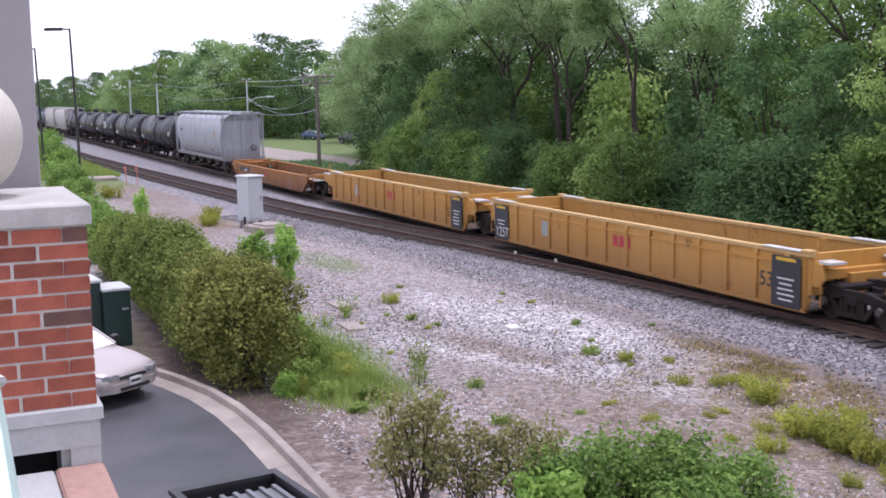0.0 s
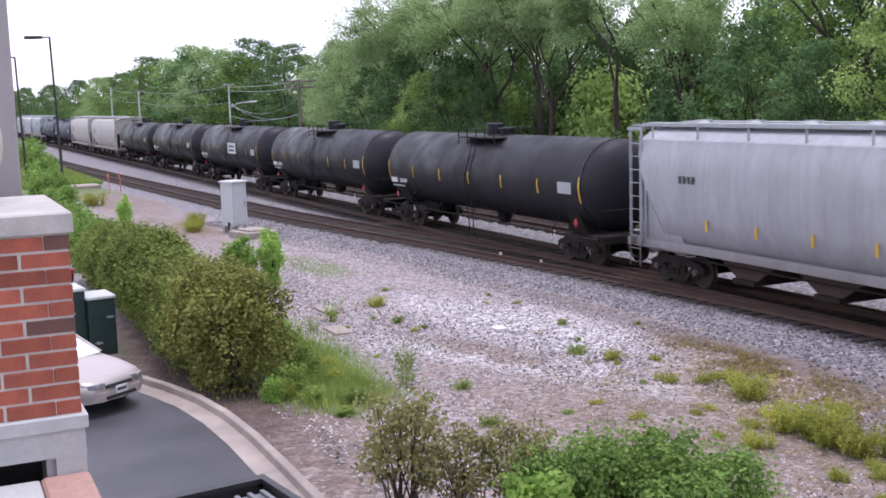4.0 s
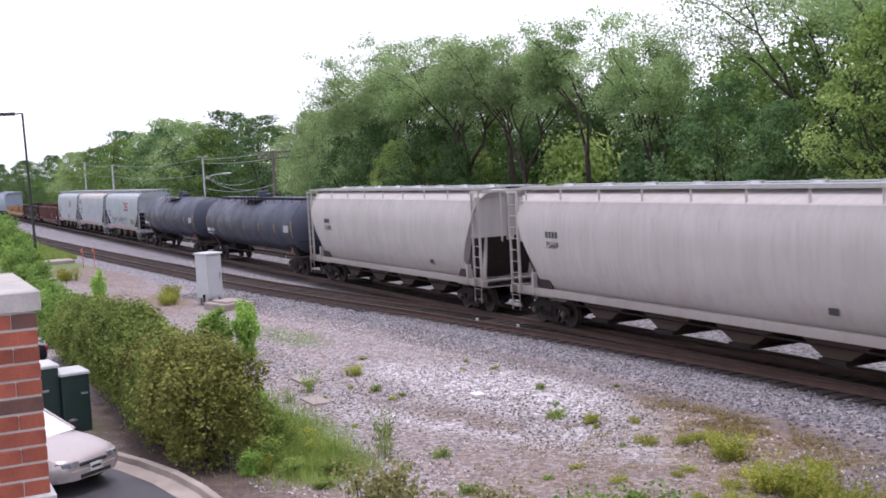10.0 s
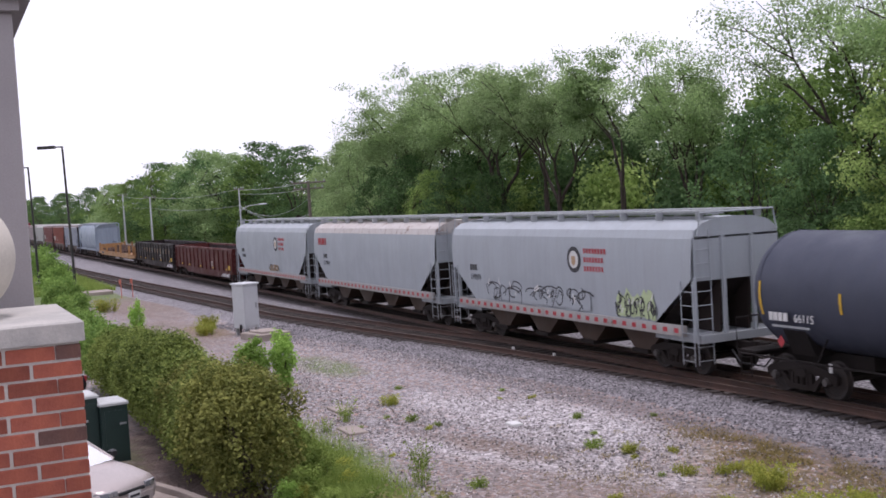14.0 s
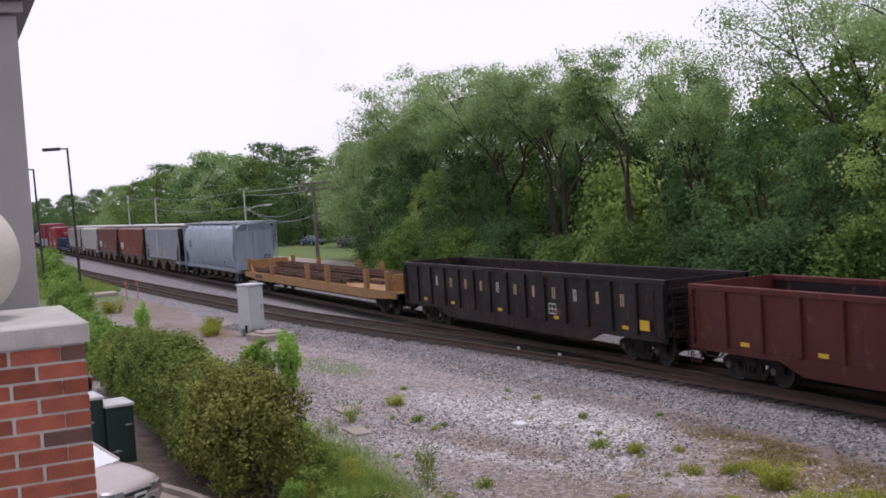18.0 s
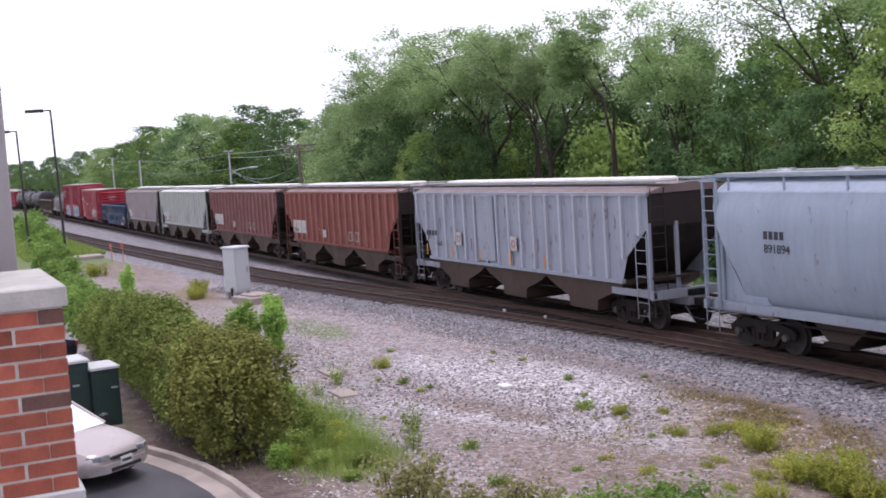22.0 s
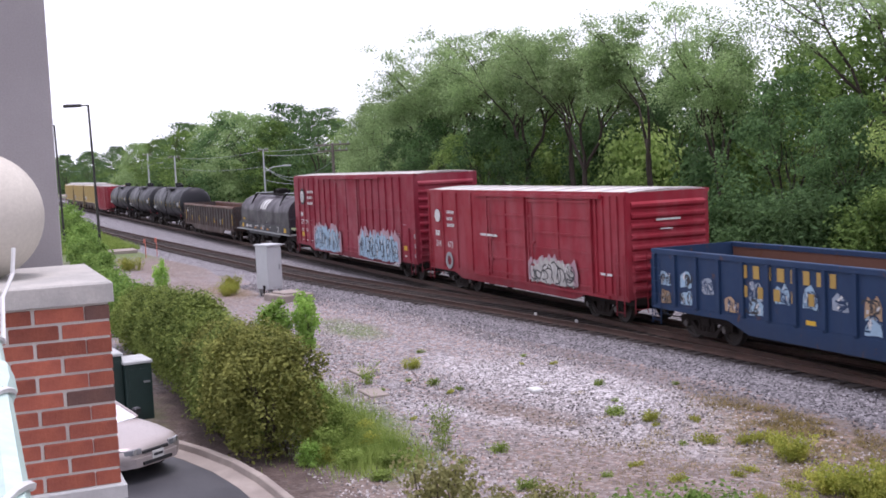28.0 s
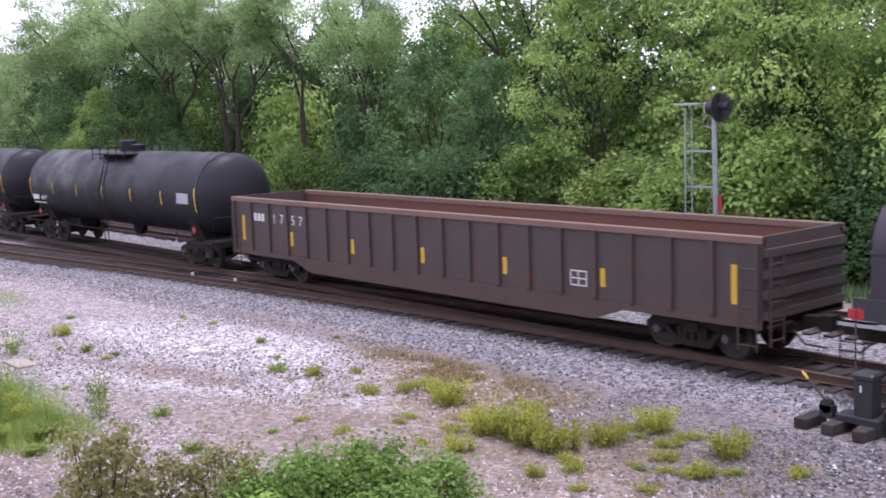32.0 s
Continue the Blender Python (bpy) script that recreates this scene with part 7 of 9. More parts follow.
# -- tank cars --
def tank_car(left, right, label, paintm, number, long_rail=False, banner=False, ladder_mid=True):
    car, half = start_car("tank_car", label, left, right)
    r, zc, hl = 1.49, 2.53, half - 0.25
    prof = [(0, -hl)] + [(r * math.sin(a), -hl + 0.75 - 0.75 * math.cos(a)) for a in (0.25, 0.5, 0.75, 1.0, 1.25, math.pi / 2)]
    prof += [(rr, -h) for rr, h in reversed(prof)]
    part("tank_shell", Shape().lathe(prof, 40, "x", (0, 0, zc)), paintm, car, smooth=True, angle=50)
    for x in (-hl + 0.75, hl - 0.75):
        part("weld_band", Shape().lathe([(r + 0.001, x - 0.03), (r + 0.012, x - 0.03), (r + 0.012, x + 0.03), (r + 0.001, x + 0.03)], 40, "x", (0, 0, zc)), paintm, car, smooth=True)
    for sx in (-1, 1):
        s = Shape().box(*sorted((sx * (half - 3.6), sx * (half + 0.05))), -0.35, 0.35, 0.72, 1.06)
        s.box(*sorted((sx * (half - 0.1), sx * (half + 0.08))), -1.35, 1.35, 0.82, 1.02)
        s.extrude_x([(-0.9, 1.0), (0.9, 1.0), (1.25, 1.75), (1.15, 1.8), (0, 1.2), (-1.15, 1.8), (-1.25, 1.75)], *sorted((sx * (half - 2.3), sx * (half - 1.5))))
        part("stub_sill", s, M_UNDER, car)
        part("end_hand_rail", Shape().path([(sx * (half + 0.02), -1.42, 1.0), (sx * (half + 0.02), -1.42, 1.85), (sx * (half + 0.02), 1.42, 1.85), (sx * (half + 0.02), 1.42, 1.0)], 0.022, 5), M_UNDER, car)
        part("end_step", ladder(sx * (half - 0.5), sx * (half - 0.08), -1.4, -1.4, 0.35, 1.05), M_UNDER, car)
        part("end_platform", Shape().box(*sorted((sx * (half - 0.7), sx * half)), -1.42, 1.42, 1.0, 1.04), M_UNDER, car)
        part("placard", Shape().extrude_y([(sx * (half - 1.55), 1.20), (sx * (half - 1.55) + 0.13, 1.36), (sx * (half - 1.55), 1.52), (sx * (half - 1.55) - 0.13, 1.36)], -1.32, -1.31), M_RED, car, "red diamond placard")
        part("white_reflector", patch(sx * (half - 3.1) - 0.05, sx * (half - 3.1) + 0.05, 0.74, 0.96, -1.2, 0.02), M_WHITE, car)
    part("side_rail", Shape().tube((-half + 0.1, -1.42, 0.95), (half - 0.1, -1.42, 0.95), 0.026, 6).tube((-half + 0.1, 1.42, 0.95), (half - 0.1, 1.42, 0.95), 0.026, 6), M_UNDER, car)
    for x in np.linspace(-half + 2.9, half - 2.9, 5):
        part("rail_bracket", Shape().tube((float(x), -1.42, 0.95), (float(x), -1.05, 1.55), 0.018, 4), M_UNDER, car)
    # manway, valves and platform on top
    zt = zc + r
    part("manway", Shape().lathe([(0.26, -0.1), (0.26, 0.16), (0.34, 0.17), (0.34, 0.24), (0, 0.27)], 14, "z", (0.45, 0, zt)), paintm, car, smooth=True)
    part("valve_housing", Shape().lathe([(0.33, -0.1), (0.33, 0.38), (0.28, 0.42), (0, 0.42)], 12, "z", (-0.55, 0, zt)), paintm, car, smooth=True)
    pl = Shape()
    for sy in (-1, 1):
        pl.box(-1.5, 1.5, sy * 0.85 - 0.28, sy * 0.85 + 0.28, zt - 0.12, zt - 0.08)
        for x in (-1.5, -0.75, 0, 0.75, 1.5):
            pl.tube((x, sy * 1.12, zt - 0.35), (x, sy * 1.12, zt + 0.2), 0.02, 5)
        pl.tube((-1.5, sy * 1.12, zt + 0.2), (1.5, sy * 1.12, zt + 0.2), 0.022, 5)
    part("top_platform", pl, M_UNDER, car)
    if long_rail:
        lr = Shape()
        for sy in (-1, 1):
            lr.tube((-hl + 0.9, sy * 0.78, zt + 0.02), (hl - 0.9, sy * 0.78, zt + 0.02), 0.022, 5)
            for x in np.linspace(-hl + 0.9, hl - 0.9, 12):
                lr.tube((float(x), sy * 0.78, zt - 0.24), (float(x), sy * 0.78, zt + 0.02), 0.018, 4)
        part("safety_rail", lr, M_UNDER, car)
        part("roof_walk", Shape().box(-hl + 0.9, hl - 0.9, -0.5, 0.5, zt + 0.02, zt + 0.05), paintm, car)
    if ladder_mid:
        part("side_ladder", Shape().path([(-0.18, -1.22, zt - 0.4), (-0.18, -1.56, zc), (-0.18, -1.4, 0.6), (-0.25, -1.4, 0.22)], 0.02, 5).path([(0.18, -1.22, zt - 0.4), (0.18, -1.56, zc), (0.18, -1.4, 0.6), (0.25, -1.4, 0.22)], 0.02, 5), M_UNDER, car)
        part("bottom_outlet", Shape().lathe([(0.3, 0), (0.26, -0.35), (0.12, -0.45), (0, -0.45)], 12, "z", (0.1, 0, zc - r + 0.05)), M_UNDER, car)
    # conspicuity stripes follow the shell
    for i, x in enumerate(np.linspace(-hl + 0.8, hl - 0.8, 7)):
        x, st = float(x), Shape()
        tall = 0.42 if i in (0, 6) else 0.24
        pts = []
        for k in range(4):
            z = zc - 0.1 + tall * (k / 3 - 0.5) * 2
            yy = -math.sqrt(max(0, (r + 0.016) ** 2 - (z - zc) ** 2))
            pts.append((yy, z))
        for (ya, za), (yb, zb) in zip(pts, pts[1:]):
            st.add([(x - 0.04, ya, za), (x + 0.04, ya, za), (x + 0.04, yb, zb), (x - 0.04, yb, zb)], [(0, 1, 2, 3)])
        part("reflective_stripe", st, M_YELLOW, car, "yellow reflective stripe")
    y0 = -r - 0.012
    part("reporting_mark", bars(-hl + 1.15, y0, zc - 0.62, (0.13, 0.13, 0.13, 0.13), 0.2, 0.04, 0.03).add([], []), M_WHITE, car)
    lettering(number, 0.2, M_WHITE, car, -hl + 2.0, y0 - 0.012, zc - 0.62)
    part("data_lines", bars(-hl + 1.2, y0 + 0.04, zc - 0.78, (1.3,), 0.05, 0.05, 0.03), M_GALV, car)
    part("data_panel", patch(hl - 2.1, hl - 1.25, zc - 0.25, zc + 0.12, y0), P_GREY, car, "grey data panel")
    part("end_data", Shape().box(hl - 0.33, hl - 0.30, -0.6, -0.1, zc + 0.35, zc + 0.43).box(hl - 0.30, hl - 0.27, -0.55, -0.15, zc + 0.2, zc + 0.25), M_WHITE, car)
    if banner:
        part("banner", patch(0.55, 2.65, zc - 0.28, zc + 0.42, y0 - 0.02, 0.008), M_WHITE, car, "white banner with two lines of small print")
        part("banner_mark", patch(0.66, 0.92, zc - 0.22, zc + 0.36, y0 - 0.03), M_SKYBLUE, car)
        part("banner_print", bars(1.05, y0 - 0.03, zc + 0.12, (0.62, 0.52), 0.13, 0.08).add(*(lambda s: (s.v, s.f))(bars(1.05, y0 - 0.03, zc - 0.14, (0.66, 0.48), 0.13, 0.08))), M_INK, car)
    add_trucks(car, (-half + 1.9, half - 1.9))
    add_couplers(car, half)
    return car


# -- smooth-sided hoppers with rounded roof edges --
def slab_hopper(left, right, label, number, crest="red", roof=None, tags=0):
    car, half = start_car("covered_hopper", label, left, right)
    prof = [(0.0, 4.42), (0.6, 4.39), (1.1, 4.28), (1.36, 4.10), (1.46, 3.86)]
    rp = prof + [(1.40, 3.84), (-1.40, 3.84)] + [(-y, z) for y, z in reversed(prof[1:])]
    part("roof", Shape().extrude_x(rp, -half + 0.15, half - 0.15), roof or P_CPGREY, car, smooth=True, angle=30)
    side = [(1.465, 3.86), (1.53, 3.4), (1.54, 2.75), (1.53, 2.2), (1.50, 1.46)]
    cut = {3.86: 0.15, 3.4: 0.15, 2.75: 0.18, 2.2: 0.95, 1.46: 2.0}
    for sy in (-1, 1):
        n = len(side)
        vs = [(-half + cut[z], sy * y, z) for y, z in side] + [(half - cut[z], sy * y, z) for y, z in side]
        part("side_sheet", Shape().add(vs, [(i, i + 1, i + 1 + n, i + n) for i in range(n - 1)]), P_CPGREY, car, smooth=True, angle=40)
    for sx in (-1, 1):
        e = Shape().box(*sorted((sx * (half - 0.15), sx * (half - 0.25))), -1.45, 1.45, 2.7, 3.9).box(*sorted((sx * (half - 0.06), sx * (half - 0.16))), -0.55, -0.45, 1.2, 3.9).box(*sorted((sx * (half - 0.06), sx * (half - 0.16))), 0.45, 0.55, 1.2, 3.9)
        part("end_wall", e, P_CPGREY, car)
        sl = Shape().add([(sx * (half - 0.2), -1.46, 2.72), (sx * (half - 0.2), 1.46, 2.72), (sx * (half - 2.0), 1.40, 1.3), (sx * (half - 2.0), -1.40, 1.3)], [(0, 1, 2, 3)])
        for y in (-0.5, 0.5):
            sl.extrude_y([(sx * (half - 0.25), 2.7), (sx * (half - 0.35), 1.2), (sx * (half - 1.9), 1.2)], y - 0.04, y + 0.04)
        part("slope_sheet", sl, P_HOLLOW, car)
        part("end_sill", Shape().box(*sorted((sx * (half - 0.02), sx * (half - 2.2))), -1.38, 1.38, 1.0, 1.22), P_CPGREY, car)
        part("corner_post", Shape().box(*sorted((sx * (half - 0.1), sx * (half - 0.2))), -1.5, -1.42, 1.1, 2.8).box(*sorted((sx * (half - 0.1), sx * (half - 0.2))), 1.42, 1.5, 1.1, 2.8), P_CPGREY, car)
        part("side_ladder", ladder(sx * (half - 0.65), sx * (half - 0.12), -1.57, -1.57, 0.4, 2.7), P_CPGREY, car)
        part("end_ladder", ladder(sx * (half - 0.1), sx * (half - 0.1), -1.45, -0.95, 0.4, 4.1), P_CPGREY, car)
        part("roof_hoop", Shape().path([(sx * (half - 0.05), -1.35, 3.95), (sx * (half - 0.05), -1.25, 4.56), (sx * (half - 0.05), 1.25, 4.56), (sx * (half - 0.05), 1.35, 3.95)], 0.03, 5), P_CPGREY, car)
    for sy in (-1, 1):
        part("side_sill", Shape().box(-half + 0.6, half - 0.6, sy * 1.50 - 0.05, sy * 1.50 + 0.05, 1.16, 1.46), P_SILL, car, "grimy white sill with red squares")
        part("roof_rail", Shape().box(-half + 0.1, half - 0.1, sy * 0.9 - 0.02, sy * 0.9 + 0.02, 4.56, 4.61), M_GALV, car)
        for x in np.linspace(-half + 0.4, half - 0.4, 9):
            part("rail_bracket", Shape().box(float(x) - 0.02, float(x) + 0.02, sy * 1.0 - 0.12, sy * 1.0 + 0.12, 4.34, 4.58), M_GALV, car)
    x = -half + 0.7
    while x < half - 0.9:
        part("red_square", Shape().box(x, x + 0.2, -1.558, -1.551, 1.25, 1.38), M_RED, car)
        x += 0.52
    part("roof_walk", Shape().box(-half + 0.1, half - 0.1, -0.8, -0.4, 4.56, 4.6).box(-half + 0.1, half - 0.1, 0.4, 0.8, 4.56, 4.6), M_GALV, car)
    part("trough_hatch", Shape().box(-half + 1.0, half - 1.0, -0.3, 0.3, 4.46, 4.56), M_GALV, car)
    for i in range(4):
        x = -half + 3.4 + i * (2 * half - 6.8) / 3
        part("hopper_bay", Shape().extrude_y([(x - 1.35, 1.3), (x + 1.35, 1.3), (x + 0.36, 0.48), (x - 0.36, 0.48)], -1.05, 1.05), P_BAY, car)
        part("outlet_gate", Shape().box(x - 0.42, x + 0.42, -1.15, 1.15, 0.40, 0.52), M_UNDER, car)
    y0 = -1.542
    if crest == "red":
        part("crest", Shape().lathe([(0, 0), (0.42, 0), (0.42, -0.008), (0, -0.008)], 20, "y", (half - 6.3, y0, 3.15)), M_INK, car, "dark oval company crest")
        part("crest_field", Shape().lathe([(0, 0), (0.28, 0), (0.28, -0.008), (0, -0.008)], 20, "y", (half - 6.3, y0 - 0.01, 3.15)), M_WHITE, car)
        part("crest_shield", Shape().extrude_y([(half - 6.42, 3.26), (half - 6.18, 3.26), (half - 6.18, 3.05), (half - 6.3, 2.95), (half - 6.42, 3.05)], y0 - 0.028, y0 - 0.02), M_TAN, car)
        for z, w in ((3.36, 8), (3.08, 7), (2.80, 7)):
            part("company_name", bars(half - 5.7, y0, z, (0.10,) * w, 0.16, 0.07), M_RED, car)
    else:
        part("company_name", bars(-half + 1.0, y0, 3.25, (0.18, 0.16, 0.05, 0.2, 0.14, 0.07, 0.07), 0.34, 0.07), M_RED, car)
    part("reporting_mark", bars(-half + 1.75, y0, 2.55, (0.16, 0.16, 0.16), 0.22, 0.05), M_INK, car)
    lettering(number, 0.22, M_INK, car, -half + 1.75, y0 - 0.008, 2.2)
    if tags == 1:
        graffiti(car, -half + 3.0, half - 5.4, 1.5, 2.4, y0 - 0.004, P_CPGREY, M_INK, 5, 5)
        graffiti(car, half - 3.9, half - 1.9, 1.5, 2.4, y0 - 0.006, M_LIME, M_INK, 9, 4)
    if tags == 2:
        graffiti(car, 0.2, 2.2, 1.5, 1.95, y0 - 0.004, M_TAN, M_INK, 7, 3)
    add_trucks(car, (-half + 1.75, half - 1.75))
    add_couplers(car, half)
    return car


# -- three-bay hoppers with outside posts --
# Posts get paler copies of the side paints, painting the light they catch.
LIT_POSTS = {"chalky_grey_paint": paint("lit_grey_post", (0.44, 0.47, 0.52), (0.2, 0.12, 0.09), 0.7, 0.1), "mineral_red_paint": paint("lit_red_post", (0.36, 0.155, 0.125), (0.12, 0.06, 0.05), 0.6, 0.1), "dull_maroon_paint": paint("lit_maroon_post", (0.30, 0.155, 0.145), (0.12, 0.06, 0.05), 0.6, 0.1), "pale_green_grey_paint": paint("lit_pale_post", (0.55, 0.56, 0.53), (0.25, 0.16, 0.12), 0.5, 0.1), "pinkish_grey_paint": paint("lit_pink_post", (0.47, 0.42, 0.42), (0.22, 0.12, 0.1), 0.7, 0.15)}


def rib_hopper(left, right, label, paintm, number, posts=19, patches=0):
    car, half = start_car("covered_hopper", label, left, right)
    cut = [(4.02, 0.12), (3.1, 0.12), (2.2, 1.25), (1.45, 1.55)]
    for sy in (-1, 1):
        vs = [(-half + c, sy * 1.47, z) for z, c in cut] + [(half - c, sy * 1.47, z) for z, c in cut]
        part("side_sheet", Shape().add(vs, [(i, i + 1, i + 5, i + 4) for i in range(3)]), paintm, car)
        part("top_chord", Shape().box(-half + 0.12, half - 0.12, sy * 1.47 - 0.06, sy * 1.47 + 0.06, 3.98, 4.08), paintm, car)
        part("side_sill", Shape().box(-half + 1.5, half - 1.5, sy * 1.47 - 0.07, sy * 1.47 + 0.07, 1.38, 1.5), paintm, car)
    for i in range(posts):
        x = -half + 0.5 + i * (2 * half - 1.0) / (posts - 1)
        d = half - abs(x)
        z0 = 1.46 if d > 1.55 else (2.2 + (1.25 - d) / 1.13 * 0.9 if d < 1.25 else 2.1)
        for sy in (-1, 1):
            if z0 < 3.9:
                part("side_post", Shape().extrude_x([(sy * 1.47, z0), (sy * 1.47, 4.0), (sy * 1.57, 3.98), (sy * 1.57, z0 + 0.04)], x - 0.05, x + 0.05), LIT_POSTS.get(paintm.name, paintm), car)
    rp = [(1.5, 4.04), (1.2, 4.16), (0.7, 4.26), (0.0, 4.30), (-0.7, 4.26), (-1.2, 4.16), (-1.5, 4.04)]
    part("roof", Shape().extrude_x(rp, -half + 0.1, half - 0.1), P_DULLROOF if paintm in (P_RIBRED, P_RIBBROWN, P_RIBGREY, P_RIBPINK) else P_ROOF, car, "weathered steel roof", smooth=True)
    part("roof_walk", Shape().box(-half, half, -0.95, -0.5, 4.36, 4.40).box(-half, half, 0.5, 0.95, 4.36, 4.40), M_GALV, car)
    for i in range(4):
        w = (2 * half - 2.2) / 4
        part("trough_hatch", Shape().slab(-half + 1.1 + i * w + 0.05, -half + 1.1 + (i + 1) * w - 0.05, -0.42, 0.42, 4.26, 4.46, 0.05), M_HATCH, car)
    for sx in (-1, 1):
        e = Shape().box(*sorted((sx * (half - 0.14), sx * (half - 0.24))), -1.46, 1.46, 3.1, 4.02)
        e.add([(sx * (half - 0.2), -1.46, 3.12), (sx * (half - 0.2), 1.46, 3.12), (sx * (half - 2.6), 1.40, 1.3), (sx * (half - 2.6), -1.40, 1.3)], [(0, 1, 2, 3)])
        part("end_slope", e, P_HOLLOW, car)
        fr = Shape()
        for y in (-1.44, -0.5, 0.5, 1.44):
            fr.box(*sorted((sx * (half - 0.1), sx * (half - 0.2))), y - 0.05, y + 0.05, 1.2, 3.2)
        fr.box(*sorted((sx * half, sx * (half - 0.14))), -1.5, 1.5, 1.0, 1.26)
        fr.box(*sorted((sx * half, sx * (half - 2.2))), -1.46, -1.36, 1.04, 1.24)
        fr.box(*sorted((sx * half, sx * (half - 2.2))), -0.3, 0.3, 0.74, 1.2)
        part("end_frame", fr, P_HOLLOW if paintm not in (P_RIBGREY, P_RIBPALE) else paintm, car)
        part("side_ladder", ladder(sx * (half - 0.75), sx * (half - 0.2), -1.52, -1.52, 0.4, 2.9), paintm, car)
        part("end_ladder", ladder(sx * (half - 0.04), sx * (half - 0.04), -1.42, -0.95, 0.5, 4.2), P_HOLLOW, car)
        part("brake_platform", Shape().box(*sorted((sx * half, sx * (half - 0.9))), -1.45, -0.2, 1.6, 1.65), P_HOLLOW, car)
        for sy in (-1, 1):
            part("roof_rail", Shape().path([(sx * (half - 0.1), sy * 1.46, 4.05), (sx * (half - 0.1), sy * 1.46, 4.24), (0, sy * 1.46, 4.24)], 0.022, 5), paintm, car)
    for i in range(3):
        x = (i - 1) * (2 * half - 3.3) / 3
        w = (2 * half - 3.3) / 6
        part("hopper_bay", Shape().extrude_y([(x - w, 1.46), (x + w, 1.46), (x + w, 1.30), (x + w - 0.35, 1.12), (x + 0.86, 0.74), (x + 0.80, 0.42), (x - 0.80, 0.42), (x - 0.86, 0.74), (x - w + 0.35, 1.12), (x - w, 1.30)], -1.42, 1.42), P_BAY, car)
        part("outlet_gate", Shape().box(x - 0.62, x + 0.62, -1.25, 1.25, 0.34, 0.46), M_UNDER, car)
    y0 = -1.475
    k = lambda j: -half + 0.5 + j * (2 * half - 1.0) / (posts - 1)
    if patches == 1:
        part("tan_patch", patch(k(2) - 0.55, k(4) - 0.1, 1.85, 2.55, y0 - 0.088), M_CAP, car, "cream repainted number panel")
        lettering(number, 0.2, M_INK, car, k(2) - 0.4, y0 - 0.1, 1.92)
        for j in (5, 6):
            part("small_patch", patch(k(j) - 0.25, k(j) + 0.1, 2.08, 2.2, y0 - 0.006), M_CAP, car)
        part("white_square", patch(k(7) - 0.1, k(7) + 0.5, 1.75, 2.15, y0 - 0.088), M_CAP, car)
        fr = Shape()
        for cx in (k(11) + 0.1, k(12) + 0.1):
            for a in (cx, cx + 0.45):
                fr.box(a, a + 0.04, y0 - 0.03, y0 - 0.004, 1.7, 2.15)
            fr.box(cx, cx + 0.49, y0 - 0.03, y0 - 0.004, 1.7, 1.74).box(cx, cx + 0.49, y0 - 0.03, y0 - 0.004, 2.11, 2.15)
        part("stencil_frame", fr, M_CAP, car)
    elif patches == 2:
        for j in (4, 9):
            cx = k(j) + 0.35
            part("white_panel", patch(cx - 0.24, cx + 0.24, 2.05, 2.55, y0 - 0.09), M_CAP, car)
            part("red_ring", Shape().lathe([(0.10, 0), (0.13, 0), (0.13, -0.006), (0.10, -0.006)], 18, "y", (cx, y0 - 0.097, 2.3)), M_RED, car)
        part("reporting_mark", bars(k(1), y0 - 0.09, 2.35, (0.16, 0.16, 0.16, 0.16), 0.2, 0.12), M_INK, car)
        lettering(number, 0.2, M_INK, car, k(2), y0 - 0.09, 1.95)
        part("orange_stripe", bars(k(1) - 0.05, y0 - 0.095, 1.55, (0.1,) * 5, 0.45, 2.3), M_ORANGE, car)
        part("side_door", Shape().box(k(7) - 0.6, k(7) + 0.7, y0 - 0.1, y0 - 0.05, 1.6, 3.95).box(k(7) - 0.7, k(7) + 0.8, y0 - 0.12, y0 - 0.09, 3.9, 3.98), paintm, car)
    else:
        part("pale_panel", patch(k(2) - 0.5, k(4) - 0.3, 1.7, 2.3, y0 - 0.088), M_CAP, car)
        lettering(number, 0.22, M_INK, car, k(2) - 0.4, y0 - 0.1, 1.78)
        part("stencil_patch", patch(k(11), k(11) + 0.4, 1.8, 2.2, y0 - 0.09), M_CAP, car)
        part("rubbed_patch", patch(k(5) - 0.1, k(6) + 0.2, 1.9, 2.1, y0 - 0.088), M_TAN, car)
    if patches in (0, 2):
        rr = random.Random(len(label))
        for _ in range(9):
            x, z, h = rr.uniform(-half + 1.6, half - 1.6), rr.uniform(1.7, 3.6), rr.uniform(0.15, 0.5)
            part("rust_run", Shape().add([(x, y0 - 0.003, z), (x + 0.07, y0 - 0.003, z), (x + 0.05, y0 - 0.003, z - h), (x + 0.02, y0 - 0.003, z - h * 1.2)], [(0, 1, 2, 3)]), P_RUSTIN, car)
    part("train_line", Shape().tube((-half + 1.8, -1.25, 0.92), (half - 1.8, -1.25, 0.92), 0.03, 6), M_UNDER, car)
    add_trucks(car, (-half + 1.7, half - 1.7))
    add_couplers(car, half)
    return car


